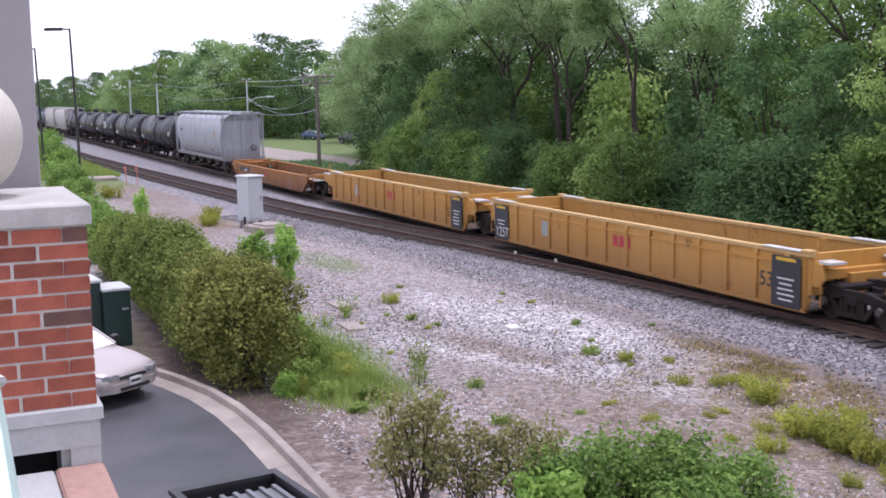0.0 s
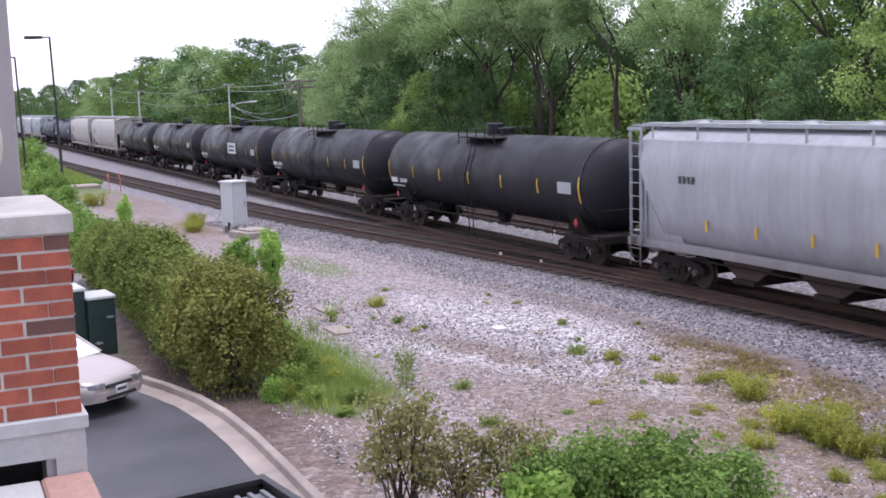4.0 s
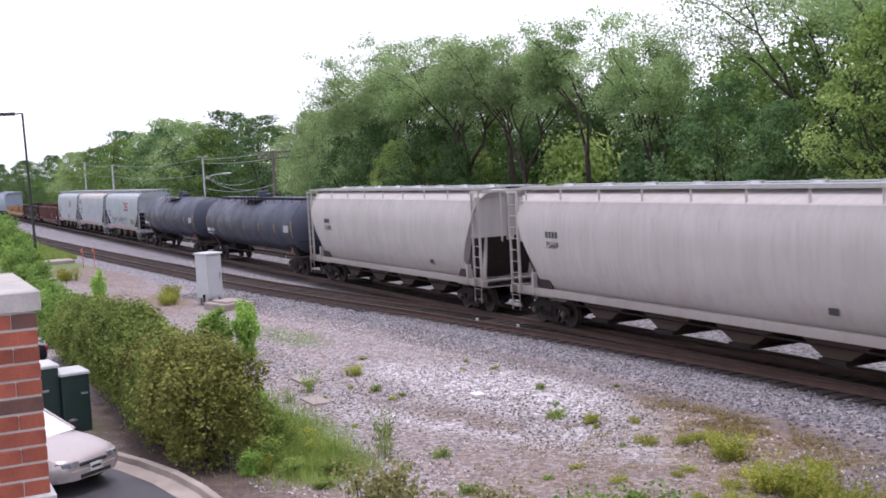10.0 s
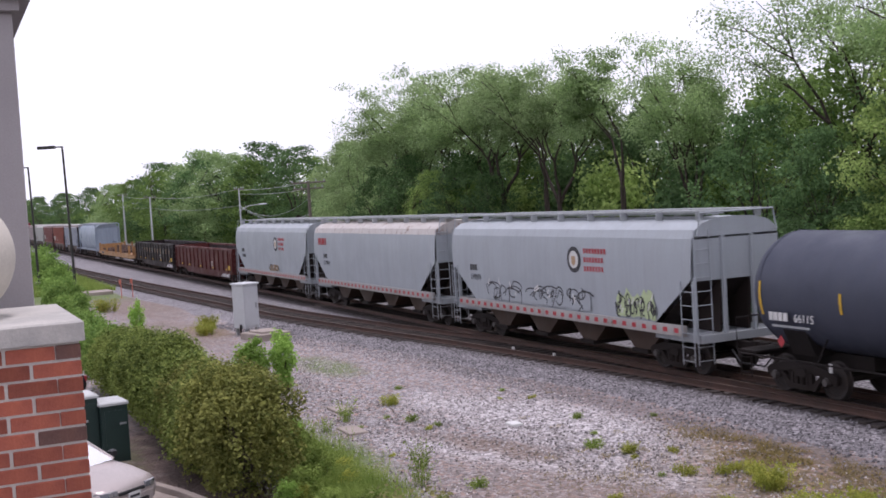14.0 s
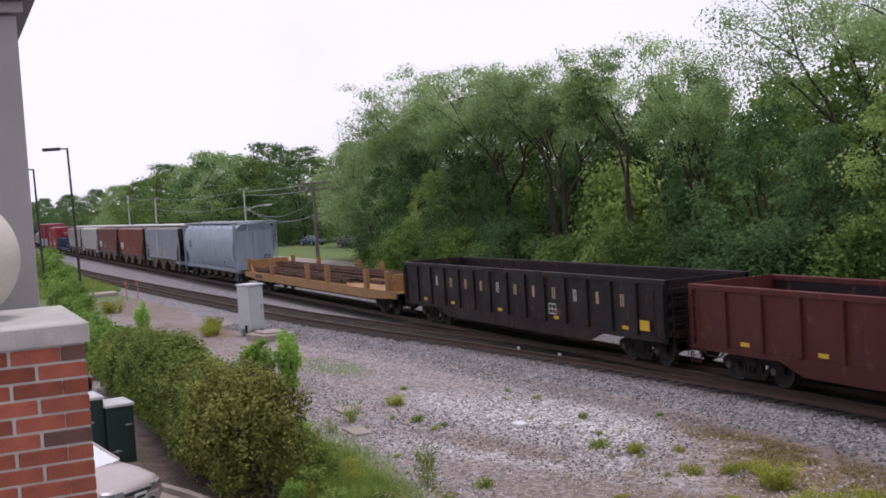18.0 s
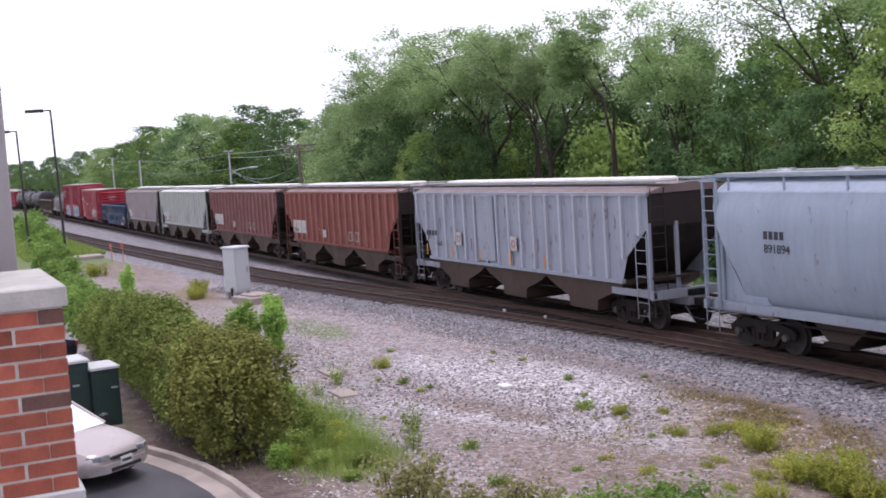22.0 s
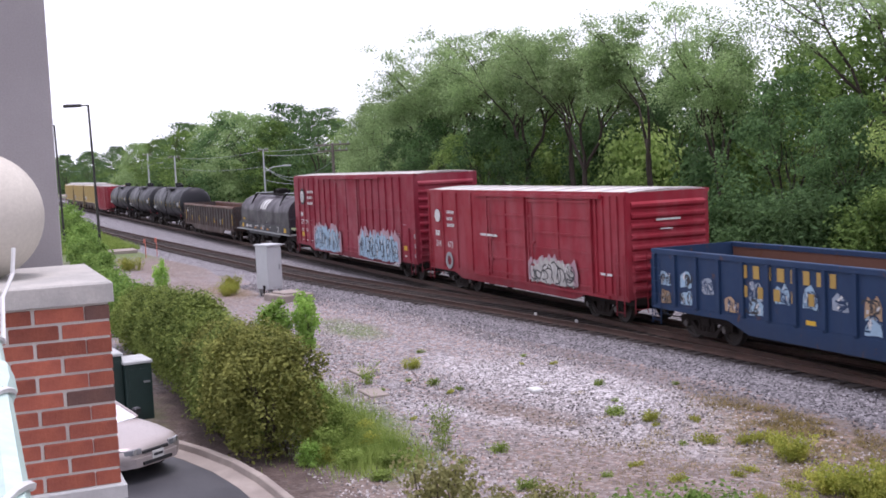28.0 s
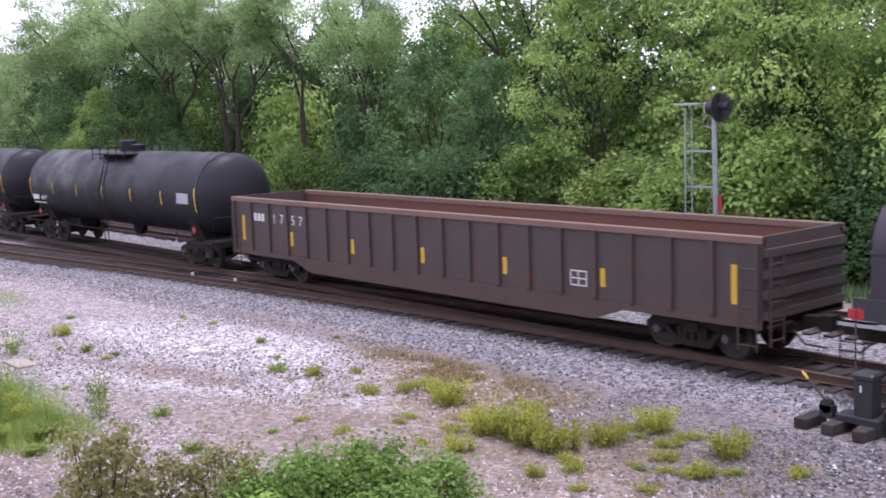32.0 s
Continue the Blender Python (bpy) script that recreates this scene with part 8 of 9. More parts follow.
# -- gondolas --
def gondola(left, right, label, paintm, top, ribs=14, number="", marks="yellow", inner=None, drop=True, spray=False, letters=0):
    car, half = start_car("gondola", label, left, right)
    bot = 0.74
    y = 1.42
    for sy in (-1, 1):
        part("side_wall", Shape().box(-half, half, sy * y - 0.035, sy * y + 0.035, bot + 0.1, top - 0.08), paintm, car)
        part("top_chord", Shape().slab(-half, half, sy * y - 0.09, sy * y + 0.09, top - 0.14, top, 0.015), P_RIM if paintm is P_GON else paintm, car, "worn rusty top chord")
        part("bottom_chord", Shape().box(-half, half, sy * y - 0.06, sy * y + 0.08, bot + 0.1, bot + 0.26), paintm, car)
        if drop:
            part("side_sill", Shape().extrude_y([(-half + 3.4, bot + 0.14), (half - 3.4, bot + 0.14), (half - 4.4, bot - 0.2), (-half + 4.4, bot - 0.2)], *sorted((sy * (y - 0.02), sy * (y + 0.05)))), paintm, car)
        for i in range(ribs):
            x = -half + 0.12 + i * (2 * half - 0.24) / (ribs - 1)
            part("rib", Shape().extrude_x([(sy * (y + 0.03), bot + 0.14), (sy * (y + 0.03), top - 0.14), (sy * (y + 0.11), top - 0.16), (sy * (y + 0.11), bot + 0.3)], x - 0.06, x + 0.06), paintm, car)
    part("inside_lining", Shape().box(-half + 0.1, half - 0.1, -y + 0.04, -y + 0.05, bot + 0.3, top - 0.1).box(-half + 0.1, half - 0.1, y - 0.05, y - 0.04, bot + 0.3, top - 0.02), inner or P_RUSTIN, car, "rusted inner face")
    part("floor", Shape().box(-half, half, -y, y, bot + 0.16, bot + 0.26), P_RUSTIN, car)
    for sx in (-1, 1):
        e = Shape().box(*sorted((sx * half, sx * (half - 0.07))), -y, y, bot + 0.1, top)
        part("end_wall", e, paintm, car)
        for i in range(4):
            z = bot + 0.3 + i * (top - bot - 0.5) / 3.5
            part("end_rib", Shape().box(*sorted((sx * half, sx * (half + 0.1))), -y, y, z, z + 0.16), paintm, car)
        part("grab_rail", ladder(sx * (half - 0.5), sx * (half - 0.06), -1.55, -1.55, 0.4, top - 0.3), paintm, car)
        part("end_grab", ladder(sx * (half + 0.12), sx * (half + 0.12), -1.35, -0.9, 0.5, top - 0.3), paintm, car)
        part("draft_sill", Shape().box(*sorted((sx * half, sx * (half - 3.4))), -0.4, 0.4, 0.62, bot + 0.16), M_UNDER, car)
    y0 = -y - 0.037
    gap = (2 * half - 0.24) / (ribs - 1)
    stripe = lambda *q: part("reflective_stripe", Shape().box(*q), M_YELLOW, car, "yellow reflective stripe")
    if marks == "dash":
        for j in (1, 3, 6, 9, 12):
            stripe(-half + 0.12 + (j + 0.5) * gap - 0.17, -half + 0.12 + (j + 0.5) * gap + 0.17, y0 - 0.006, y0, bot + 0.34, bot + 0.45)
        stripe(half - 1.3, half - 0.8, y0 - 0.09, y0 - 0.08, bot + 0.4, bot + 0.7)
    else:
        for j in (0, 2.7, 5.7, 8.7, 11.7, 14.7, 18):
            if j < ribs - 0.5:
                t = 0.8 if j in (0, 18) else 0.42
                x = -half + 0.12 + (j + 0.5) * gap
                stripe(x - 0.07, x + 0.07, y0 - 0.006, y0, bot + 0.55, bot + 0.55 + t)
    if number:
        for j, ch in enumerate(number):
            lettering(ch, 0.3, M_WHITE, car, -half + 0.12 + (2 + j // 2) * gap + 0.2 + 0.42 * (j % 2), y0 - 0.006, top - 0.75, name="digit")
        part("reporting_mark", bars(-half + 0.12 + gap + 0.15, y0, top - 0.72, (0.16, 0.16, 0.16), 0.24, 0.06), M_WHITE, car)
    if letters:
        for j in range(letters):
            part("worn_letter", bars(-half + 0.12 + (j + 2) * gap + 0.5, y0, top - 0.9, (0.07, 0.07) if j % 3 else (0.16,), 0.38, 0.06), M_CAP if j % 4 == 0 else M_TAN, car, "worn company lettering")
    fr = Shape()
    x = half - 0.12 - 4.85 * gap + (0.12 if marks != "dash" else 0.0)
    for a in (x, x + 0.24, x + 0.48):
        fr.box(a, a + 0.03, y0 - 0.006, y0, bot + 0.5, bot + 0.86)
    for z in (0.5, 0.66, 0.83):
        fr.box(x, x + 0.51, y0 - 0.006, y0, bot + z, bot + z + 0.03)
    part("stencil_frame", fr, M_WHITE, car)
    if spray:
        rnd = random.Random(3)
        for j in range(ribs - 1):
            x = -half + 0.12 + j * gap
            for lo, hi in ((0.98, 1.4), (1.45, 1.95)):
                if rnd.random() < 0.72:
                    graffiti(car, x + 0.24, x + gap - 0.24, lo + rnd.uniform(-0.05, 0.1), hi + rnd.uniform(0.0, 0.2), y0, rnd.choice((M_SKYBLUE, M_SKYBLUE, P_BLUEGREY, M_TAN)), rnd.choice((M_INK, P_BLUEGON)), 100 + 7 * j + int(lo * 10), rnd.choice((1, 2, 2)))
        part("gold_lettering", bars(-half + 0.12 + 4 * gap, y0 - 0.012, 2.05, (0.18, 0.24, 0.2, 0.26, 0.2, 0.22, 0.2, 0.2), 0.34, 0.25), M_GOLD, car, "worn gold company lettering")
        part("gold_lettering", bars(-half + 0.12 + 4 * gap, y0 - 0.012, 1.55, (0.18, 0.2, 0.24, 0.2, 0.2), 0.3, 0.42), M_GOLD, car)
    add_trucks(car, (-half + 2.0, half - 2.0))
    add_couplers(car, half)
    return car


# -- long flat car with stakes, loaded with rails --
def flat_car(left, right):
    car, half = start_car("flat_car", "ochre yellow flat car with stakes, its long deck carrying rusty rails", left, right)
    for sy in (-1, 1):
        part("side_sill", Shape().extrude_y([(-half, 1.24), (half, 1.24), (half, 0.92), (half - 3.5, 0.78), (-half + 3.5, 0.78), (-half, 0.92)], *sorted((sy * 1.42, sy * 1.5))), P_FLAT, car)
    part("deck", Shape().box(-half, half, -1.42, 1.42, 1.12, 1.2), P_FLAT, car)
    part("centre_sill", Shape().box(-half + 0.4, half - 0.4, -0.4, 0.4, 0.45, 1.1), M_UNDER, car)
    for i, f in enumerate((-0.93, -0.52, 0.02, 0.28, 0.72, 0.93)):
        for sy in (-1, 1):
            x = f * half + (0.6 if sy > 0 else 0)
            part("stake", Shape().box(x - 0.16, x - 0.05, sy * 1.45 - 0.1, sy * 1.45 + 0.1, 1.2, 2.15).box(x + 0.05, x + 0.16, sy * 1.45 - 0.1, sy * 1.45 + 0.1, 1.2, 2.15).box(x - 0.16, x + 0.16, sy * 1.45 - 0.02, sy * 1.45 + 0.02, 1.2, 2.05), P_FLAT, car)
    for sx in (-1, 1):
        part("end_bulkhead", Shape().box(*sorted((sx * (half - 0.5), sx * (half - 0.7))), -1.3, 1.3, 1.2, 2.0).extrude_y([(sx * (half - 0.7), 1.2), (sx * (half - 0.7), 2.0), (sx * (half - 1.6), 1.2)], -1.35, -1.27).extrude_y([(sx * (half - 0.7), 1.2), (sx * (half - 0.7), 2.0), (sx * (half - 1.6), 1.2)], 1.27, 1.35), P_FLAT, car)
    rnd = random.Random(8)
    for i in range(16):
        y = -1.15 + 0.15 * i
        x0 = -half + 1.0 + rnd.uniform(0, 1.5)
        x1 = half - (8.5 if i < 7 else 4.5) + rnd.uniform(-1.5, 1.0)
        z = 1.2 + (0.17 if i % 3 == 0 else 0) + (0.25 if i > 8 else 0)
        part("rail", Shape().extrude_x([(y - 0.065, z), (y + 0.065, z), (y + 0.012, z + 0.04), (y + 0.035, z + 0.12), (y + 0.035, z + 0.16), (y - 0.035, z + 0.16), (y - 0.035, z + 0.12), (y - 0.012, z + 0.04)], x0, x1), P_RAILLOAD, car)
    for x in (-8.5, -3, 2, 5.5):
        part("dunnage", Shape().box(x - 0.1, x + 0.1, -1.35, 1.3, 1.36, 1.46), M_TIE, car)
    part("number_patch", patch(-half + 2.6, -half + 4.4, 0.92, 1.14, -1.5), M_INK, car)
    add_trucks(car, (-half + 2.6, half - 2.6))
    add_couplers(car, half)
    return car


# -- boxcars --
def box_car(left, right, label, eave, kind, paintm):
    car, half = start_car("boxcar", label, left, right)
    bot, y = 0.86, 1.47
    for sy in (-1, 1):
        part("side_wall", Shape().box(-half, half, sy * y - 0.04, sy * y + 0.02, bot + 0.1, eave), paintm, car)
        part("eave_rail", Shape().box(-half, half, sy * y - 0.06, sy * y + 0.09, eave - 0.12, eave + 0.02), paintm, car)
        s = Shape().extrude_y([(-half, bot + 0.18), (half, bot + 0.18), (half, bot), (half - 2.6, bot), (half - 3.4, bot - 0.22), (-half + 3.4, bot - 0.22), (-half + 2.6, bot), (-half, bot)], *sorted((sy * (y - 0.02), sy * (y + 0.06))))
        part("side_sill", s, paintm, car)
    n = 8 if kind == "hi" else 5
    posts = []
    dl, dr = ((-1.62, 1.98) if kind == "hi" else (-1.94, 5.95) if kind == "std" else (-0.18 * half, 0.62 * half))
    hi = kind == "hi"
    lead, deep = (0.87, 0.105) if hi else (0.1, 0.085)
    for i in range(n):
        posts.append(-half + lead + i * (dl - 0.1 - lead + half) / (n - 1))
        posts.append(dr + 0.2 + i * (half - 0.2 - lead - dr) / (n - 1))
    for x in posts:
        for sy in (-1, 1):
            part("side_post", Shape().box(x - 0.05, x + 0.05, *sorted((sy * (y + 0.02), sy * (y + deep))), bot + 0.15, eave - 0.1), paintm, car)
    yb = -y - 0.02
    if kind == "hi":
        for z in (1.74, 3.22, 4.78):
            for a, b in ((-half + lead, dl - 0.1), (dr + 0.2, half - lead)):
                part("belt_rail", Shape().box(a, b, yb - 0.07, yb, z, z + 0.05), paintm, car)
        for sx in (-1, 1):
            for sy in (-1, 1):
                q = Shape().box(*sorted((sx * half, sx * (half - lead))), *sorted((sy * (y + 0.02), sy * (y + 0.10))), 2.45, eave - 0.1)
                part("end_plate", q.box(*sorted((sx * half, sx * (half - 0.12))), *sorted((sy * (y + 0.02), sy * (y + 0.10))), bot + 0.15, 2.45), paintm, car)
            for k in range(3):
                x = sx * (half - 0.06)
                part("reflector_strip", patch(x - 0.035, x + 0.035, 1.15 + 0.44 * k, 1.34 + 0.44 * k, -y - 0.105), M_WHITE, car)
                part("reflector_strip", patch(x - 0.035, x + 0.035, 1.35 + 0.44 * k, 1.53 + 0.44 * k, -y - 0.105), M_RED, car)
        for x in (-half + 1.3, -half + 2.2, -half + 3.2, half - 1.4, half - 2.3):
            part("reflector", patch(x - 0.12, x + 0.12, 1.12, 1.19, yb - 0.034), M_WHITE, car)
        part("test_box", bars(-half + 3.0, yb - 0.034, 2.33, (0.28,), 0.015, 0.1).add(*(lambda q: (q.v, q.f))(bars(-half + 3.0, yb - 0.034, 2.1, (0.28,), 0.015, 0.1))), M_HAZE, car)
        part("data_lines", bars(half - 2.6, yb - 0.034, 2.15, (0.5,), 0.03, 0.1).add(*(lambda q: (q.v, q.f))(bars(half - 2.6, yb - 0.034, 2.05, (0.5,), 0.03, 0.1))).add(*(lambda q: (q.v, q.f))(bars(half - 1.65, yb - 0.034, 2.6, (0.42,), 0.03, 0.1))), M_HAZE, car)
        part("yellow_panel", patch(half - 1.6, half - 1.2, 1.42, 1.62, yb - 0.034), M_YELLOW, car)
        doors = [(dl, dr)]
    else:
        m = 1.39 if kind == "std" else (dl + dr) / 2 - 0.4
        doors = [(dl, m - 0.1), (m + 0.1, dr)]
    for a, b in doors:
        d = part("door", Shape().box(a, b, yb - 0.07, yb - 0.02, bot + 0.1, eave - 0.2), paintm, car)
        for z in np.linspace(bot + 0.25, eave - 0.35, 5 if kind == "hi" else 6):
            part("door_rib", Shape().box(a + 0.06, b - 0.06, yb - 0.11, yb - 0.06, float(z), float(z) + 0.07), paintm, d)
        for q in (a, b - 0.08):
            part("door_stile", Shape().box(q, q + 0.08, yb - 0.12, yb - 0.05, bot + 0.1, eave - 0.2), paintm, d)
        s = Shape().box((a + b) / 2 - 0.03, (a + b) / 2 + 0.03, yb - 0.11, yb - 0.05, bot + 0.1, eave - 0.2)
        part("door_stile", s, paintm, d)
        lk = Shape().tube((a + 0.4, yb - 0.14, bot + 0.2), (a + 0.4, yb - 0.14, eave - 0.4), 0.025, 5)
        for z in (1.6, 2.4):
            lk.box(a + 0.3, a + 0.55, yb - 0.16, yb - 0.1, z, z + 0.08)
        part("lock_rod", lk, paintm, d)
    part("door_track", Shape().box(dl - (3.4 if kind == "hi" else 1.0), dr + 3.4 if kind == "hi" else dr + 0.6, yb - 0.15, yb - 0.02, eave - 0.2, eave - 0.08).box(dl - 1.4, dr + 1.0, yb - 0.12, yb, bot + 0.02, bot + 0.1), paintm, car)
    rp = [(y + 0.06, eave), (0.8, eave + 0.06), (0, eave + 0.085), (-0.8, eave + 0.06), (-y - 0.06, eave)]
    part("roof", Shape().extrude_x(rp, -half, half), P_ROOF, car, "weathered pale steel roof")
    for i in range(11):
        x = -half + 0.3 + i * (2 * half - 0.6) / 10
        part("roof_seam", Shape().extrude_x([(yy, z + 0.03) for yy, z in rp] + [(yy, z + 0.001) for yy, z in reversed(rp)], x - 0.05, x + 0.05), P_ROOF, car)
    for sx in (-1, 1):
        s = Shape().box(*sorted((sx * half, sx * (half - 0.05))), -y, y, bot + 0.05, eave)
        s.extrude_x([(y, eave), (0.8, eave + 0.055), (0, eave + 0.08), (-0.8, eave + 0.055), (-y, eave)], *sorted((sx * half, sx * (half - 0.05))))
        part("end_wall", s, paintm, car)
        nb = 9 if kind != "hi" else 10
        for i in range(nb):
            z = bot + 0.25 + i * (eave - bot - 0.45) / nb
            part("end_corrugation", Shape().extrude_y([(sx * half, z), (sx * (half + 0.09), z + 0.08), (sx * (half + 0.09), z + 0.16), (sx * half, z + 0.24)], -y + 0.12, y - 0.12), paintm, car)
        part("end_sill", Shape().box(*sorted((sx * half, sx * (half - 3.2))), -1.3, 1.3, 0.72, 0.98), M_UNDER, car)
        part("side_ladder", ladder(sx * (half - 0.55), sx * (half - 0.1), -1.6, -1.6, 0.4, 2.3), paintm, car)
        part("end_ladder", ladder(sx * (half + 0.13), sx * (half + 0.13), -1.35, -0.9, 0.5, 2.4), paintm, car)
    y0 = yb - (0.095 if hi else 0.09)
    if hi:
        y1 = yb - 0.034
        cx, cz = -half + 1.75, 3.72
        part("crest", Shape().lathe([(0, 0), (0.48, 0), (0.48, -0.012), (0, -0.012)], 24, "y", (cx, y0, cz)), M_INK, car, "round black and white company crest")
        part("crest_field", Shape().lathe([(0, 0), (0.34, 0), (0.34, -0.01), (0, -0.01)], 24, "y", (cx, y0 - 0.014, cz)), M_WHITE, car)
        part("crest_shield", Shape().extrude_y([(cx - 0.2, cz + 0.14), (cx + 0.2, cz + 0.14), (cx + 0.18, cz - 0.18), (cx, cz - 0.3), (cx - 0.18, cz - 0.18)], y0 - 0.036, y0 - 0.026), M_GALV, car)
        for z, w in ((3.93, (0.16, 0.2, 0.2, 0.2, 0.2, 0.1, 0.2, 0.2)), (3.60, (0.16, 0.2, 0.18, 0.1, 0.18, 0.1, 0.18)), (3.27, (0.16, 0.2, 0.1, 0.18, 0.24, 0.2, 0.2))):
            part("company_name", bars(-half + 2.75, y0, z, [0.55 * q for q in w], 0.15, 0.055), M_WHITE, car)
        part("reporting_mark", bars(-half + 1.05, y1, 2.55, (0.2, 0.2), 0.24, 0.06), M_WHITE, car)
        lettering("220", 0.28, M_WHITE, car, -half + 1.05, y1, 2.1)
        lettering("297", 0.28, M_WHITE, car, -half + 1.95, y1, 2.1)
        part("yellow_panel", patch(-half + 1.15, -half + 1.6, 1.35, 1.62, y1), M_YELLOW, car)
        part("red_tag", patch(-half + 2.1, -half + 2.5, 1.4, 1.52, y1), M_RED, car)
        part("data_lines", bars(-half + 1.15, y1, 1.78, (0.4, 0.45), 0.05, 0.5).add(*(lambda q: (q.v, q.f))(bars(-half + 1.15, y1, 1.68, (0.35, 0.4), 0.05, 0.55))), M_WHITE, car)
        graffiti(car, -5.75, -1.1, 0.72, 2.15, y0 - 0.05, M_SKYBLUE, M_INK, 21, 6, M_HAZE)
        graffiti(car, 2.15, 7.75, 0.72, 2.2, y0 - 0.05, M_SKYBLUE, M_INK, 33, 7, M_HAZE)
    elif kind == "std":
        for z, w in ((3.25, (0.2, 0.2, 0.2, 0.2, 0.2)), (2.98, (0.2, 0.2, 0.2, 0.2)), (2.71, (0.2, 0.2, 0.2, 0.2, 0.2))):
            part("company_name", bars(-half + 2.1, y0, z, [0.5 * q for q in w], 0.13, 0.055), M_WHITE, car)
        part("crest", Shape().lathe([(0, 0), (0.28, 0), (0.28, -0.012), (0, -0.012)], 20, "y", (-half + 1.1, y0, 3.15)), M_WHITE, car, "white company crest")
        part("reporting_mark", bars(-half + 0.85, y0, 2.3, (0.18, 0.18), 0.22, 0.06), M_WHITE, car)
        lettering("214", 0.26, M_WHITE, car, -half + 0.85, y0, 1.85)
        lettering("672", 0.26, M_WHITE, car, -half + 2.1, y0, 1.85)
        part("round_tag", Shape().lathe([(0.2, 0), (0.36, 0), (0.36, -0.01), (0.2, -0.01)], 18, "y", (-half + 2.2, y0, 1.3)), M_GALV, car)
        part("door_lines", bars(dl - 0.4, y0 - 0.1, 2.5, (0.5, 0.55, 0.3), 0.09, 0.06), M_WHITE, car)
        graffiti(car, 1.75, 4.8, 1.0, 1.95, y0 - 0.06, M_CAP, M_INK, 41, 4, M_HAZE)
        part("tag_lines", bars(half - 1.5, y0, 1.6, (0.3, 0.3), 0.08, 0.1), M_WHITE, car)
        part("end_stencil", Shape().box(half + 0.094, half + 0.1, -0.5, 0.4, 3.32, 3.38).box(half + 0.094, half + 0.1, -0.35, 0.1, 3.04, 3.08), M_WHITE, car)
    add_trucks(car, (-half + 2.3, half - 2.3))
    add_couplers(car, half)
    return car


# -- coil car --
def coil_car(left, right):
    car, half = start_car("coil_car", "black steel-coil car with a long rounded cover and white markings", left, right)
    y = 1.36
    arc = [(y, 1.75), (y, 2.55)] + [(y * math.cos(a), 2.55 + 1.05 * math.sin(a)) for a in np.linspace(0.18, math.pi - 0.18, 14)] + [(-y, 2.55), (-y, 1.75)]
    part("cover", Shape().extrude_x([(float(a), float(b)) for a, b in arc], -half + 0.5, half - 0.75), P_COIL, car, "domed black cover", smooth=True, angle=40)
    part("cover_lip", Shape().box(-half + 0.45, half - 0.7, -y - 0.05, y + 0.05, 1.68, 1.78).box(-half + 0.47, half - 0.72, -y - 0.02, y + 0.02, 2.5, 2.55), P_COIL, car)
    for sy in (-1, 1):
        part("side_sill", Shape().box(-half + 0.2, half - 0.2, sy * 1.42 - 0.05, sy * 1.42 + 0.05, 1.3, 1.7), M_INK, car)
        part("walkway", Shape().box(-half, half, *sorted((sy * 1.42, sy * 1.62))[0:2], 1.2, 1.27), M_GALV, car, "bright galvanised walkway")
    for sx in (-1, 1):
        part("end_walkway", Shape().box(*sorted((sx * half, sx * (half - 0.75))), -1.62, 1.62, 1.2, 1.27), M_GALV, car)
        part("end_rail", Shape().path([(sx * (half - 0.6), -1.3, 1.3), (sx * (half - 0.6), -1.3, 2.2), (sx * (half - 0.6), 1.3, 2.3), (sx * (half - 0.6), 1.3, 1.3)], 0.025, 5), P_COIL, car)
        bx = sx * (half - 3.3)
        for sy in (-1, 1):
            part("lifting_bracket", Shape().tube((bx - 0.14, sy * 0.80, 3.74), (bx + 0.02, sy * 1.22, 3.02), 0.05, 5).tube((bx + 0.30, sy * 0.80, 3.74), (bx + 0.14, sy * 1.12, 3.28), 0.045, 5).box(bx - 0.2, bx + 0.4, *sorted((sy * 0.72, sy * 0.84)), 3.70, 3.80), M_UNDER, car)
        part("spreader_bar", Shape().tube((bx, -0.85, 3.78), (bx + 0.1, 0.85, 3.78), 0.035, 6).tube((bx + 0.3, -0.85, 3.78), (bx + 0.4, 0.85, 3.78), 0.035, 6), M_GALV, car)
        part("end_sill", Shape().box(*sorted((sx * half, sx * (half - 3.0))), -0.9, 0.9, 0.8, 1.2), M_UNDER, car)
        part("yellow_panel", patch(sx * (half - 1.4) - 0.25, sx * (half - 1.4) + 0.25, 1.36, 1.62, -1.47), M_YELLOW, car)
        part("end_step", ladder(sx * (half - 0.5), sx * (half - 0.05), -1.6, -1.6, 0.4, 1.2), M_UNDER, car)
    part("lifting_beam", Shape().box(-half + 3.4, half - 3.4, -0.62, -0.54, 3.66, 3.76).box(-half + 3.4, half - 3.4, 0.54, 0.62, 3.66, 3.76), M_UNDER, car)
    part("lifting_shoe", Shape().box(-0.35, -0.25, -0.5, 0.5, 3.6, 3.98).box(0.35, 0.45, -0.5, 0.5, 3.6, 3.98).slab(-0.4, 0.5, -0.3, 0.3, 3.92, 4.08, 0.04), M_UNDER, car)
    for x0, x1, z0, z1 in ((-half + 4.6, -half + 5.3, 0.42, 1.0), (0.6, 2.2, 0.45, 1.05), (-1.6, -0.5, 0.7, 1.1)):
        part("brake_gear", Shape().slab(x0, x1, -1.0, -0.3, z0, z1, 0.05), M_UNDER, car)
    part("centre_sill", Shape().box(-half + 2.5, half - 2.5, -0.4, 0.4, 0.62, 1.2), M_UNDER, car)
    part("skirt", Shape().box(-half + 2.9, half - 2.9, -1.40, -1.34, 0.98, 1.2), M_INK, car)
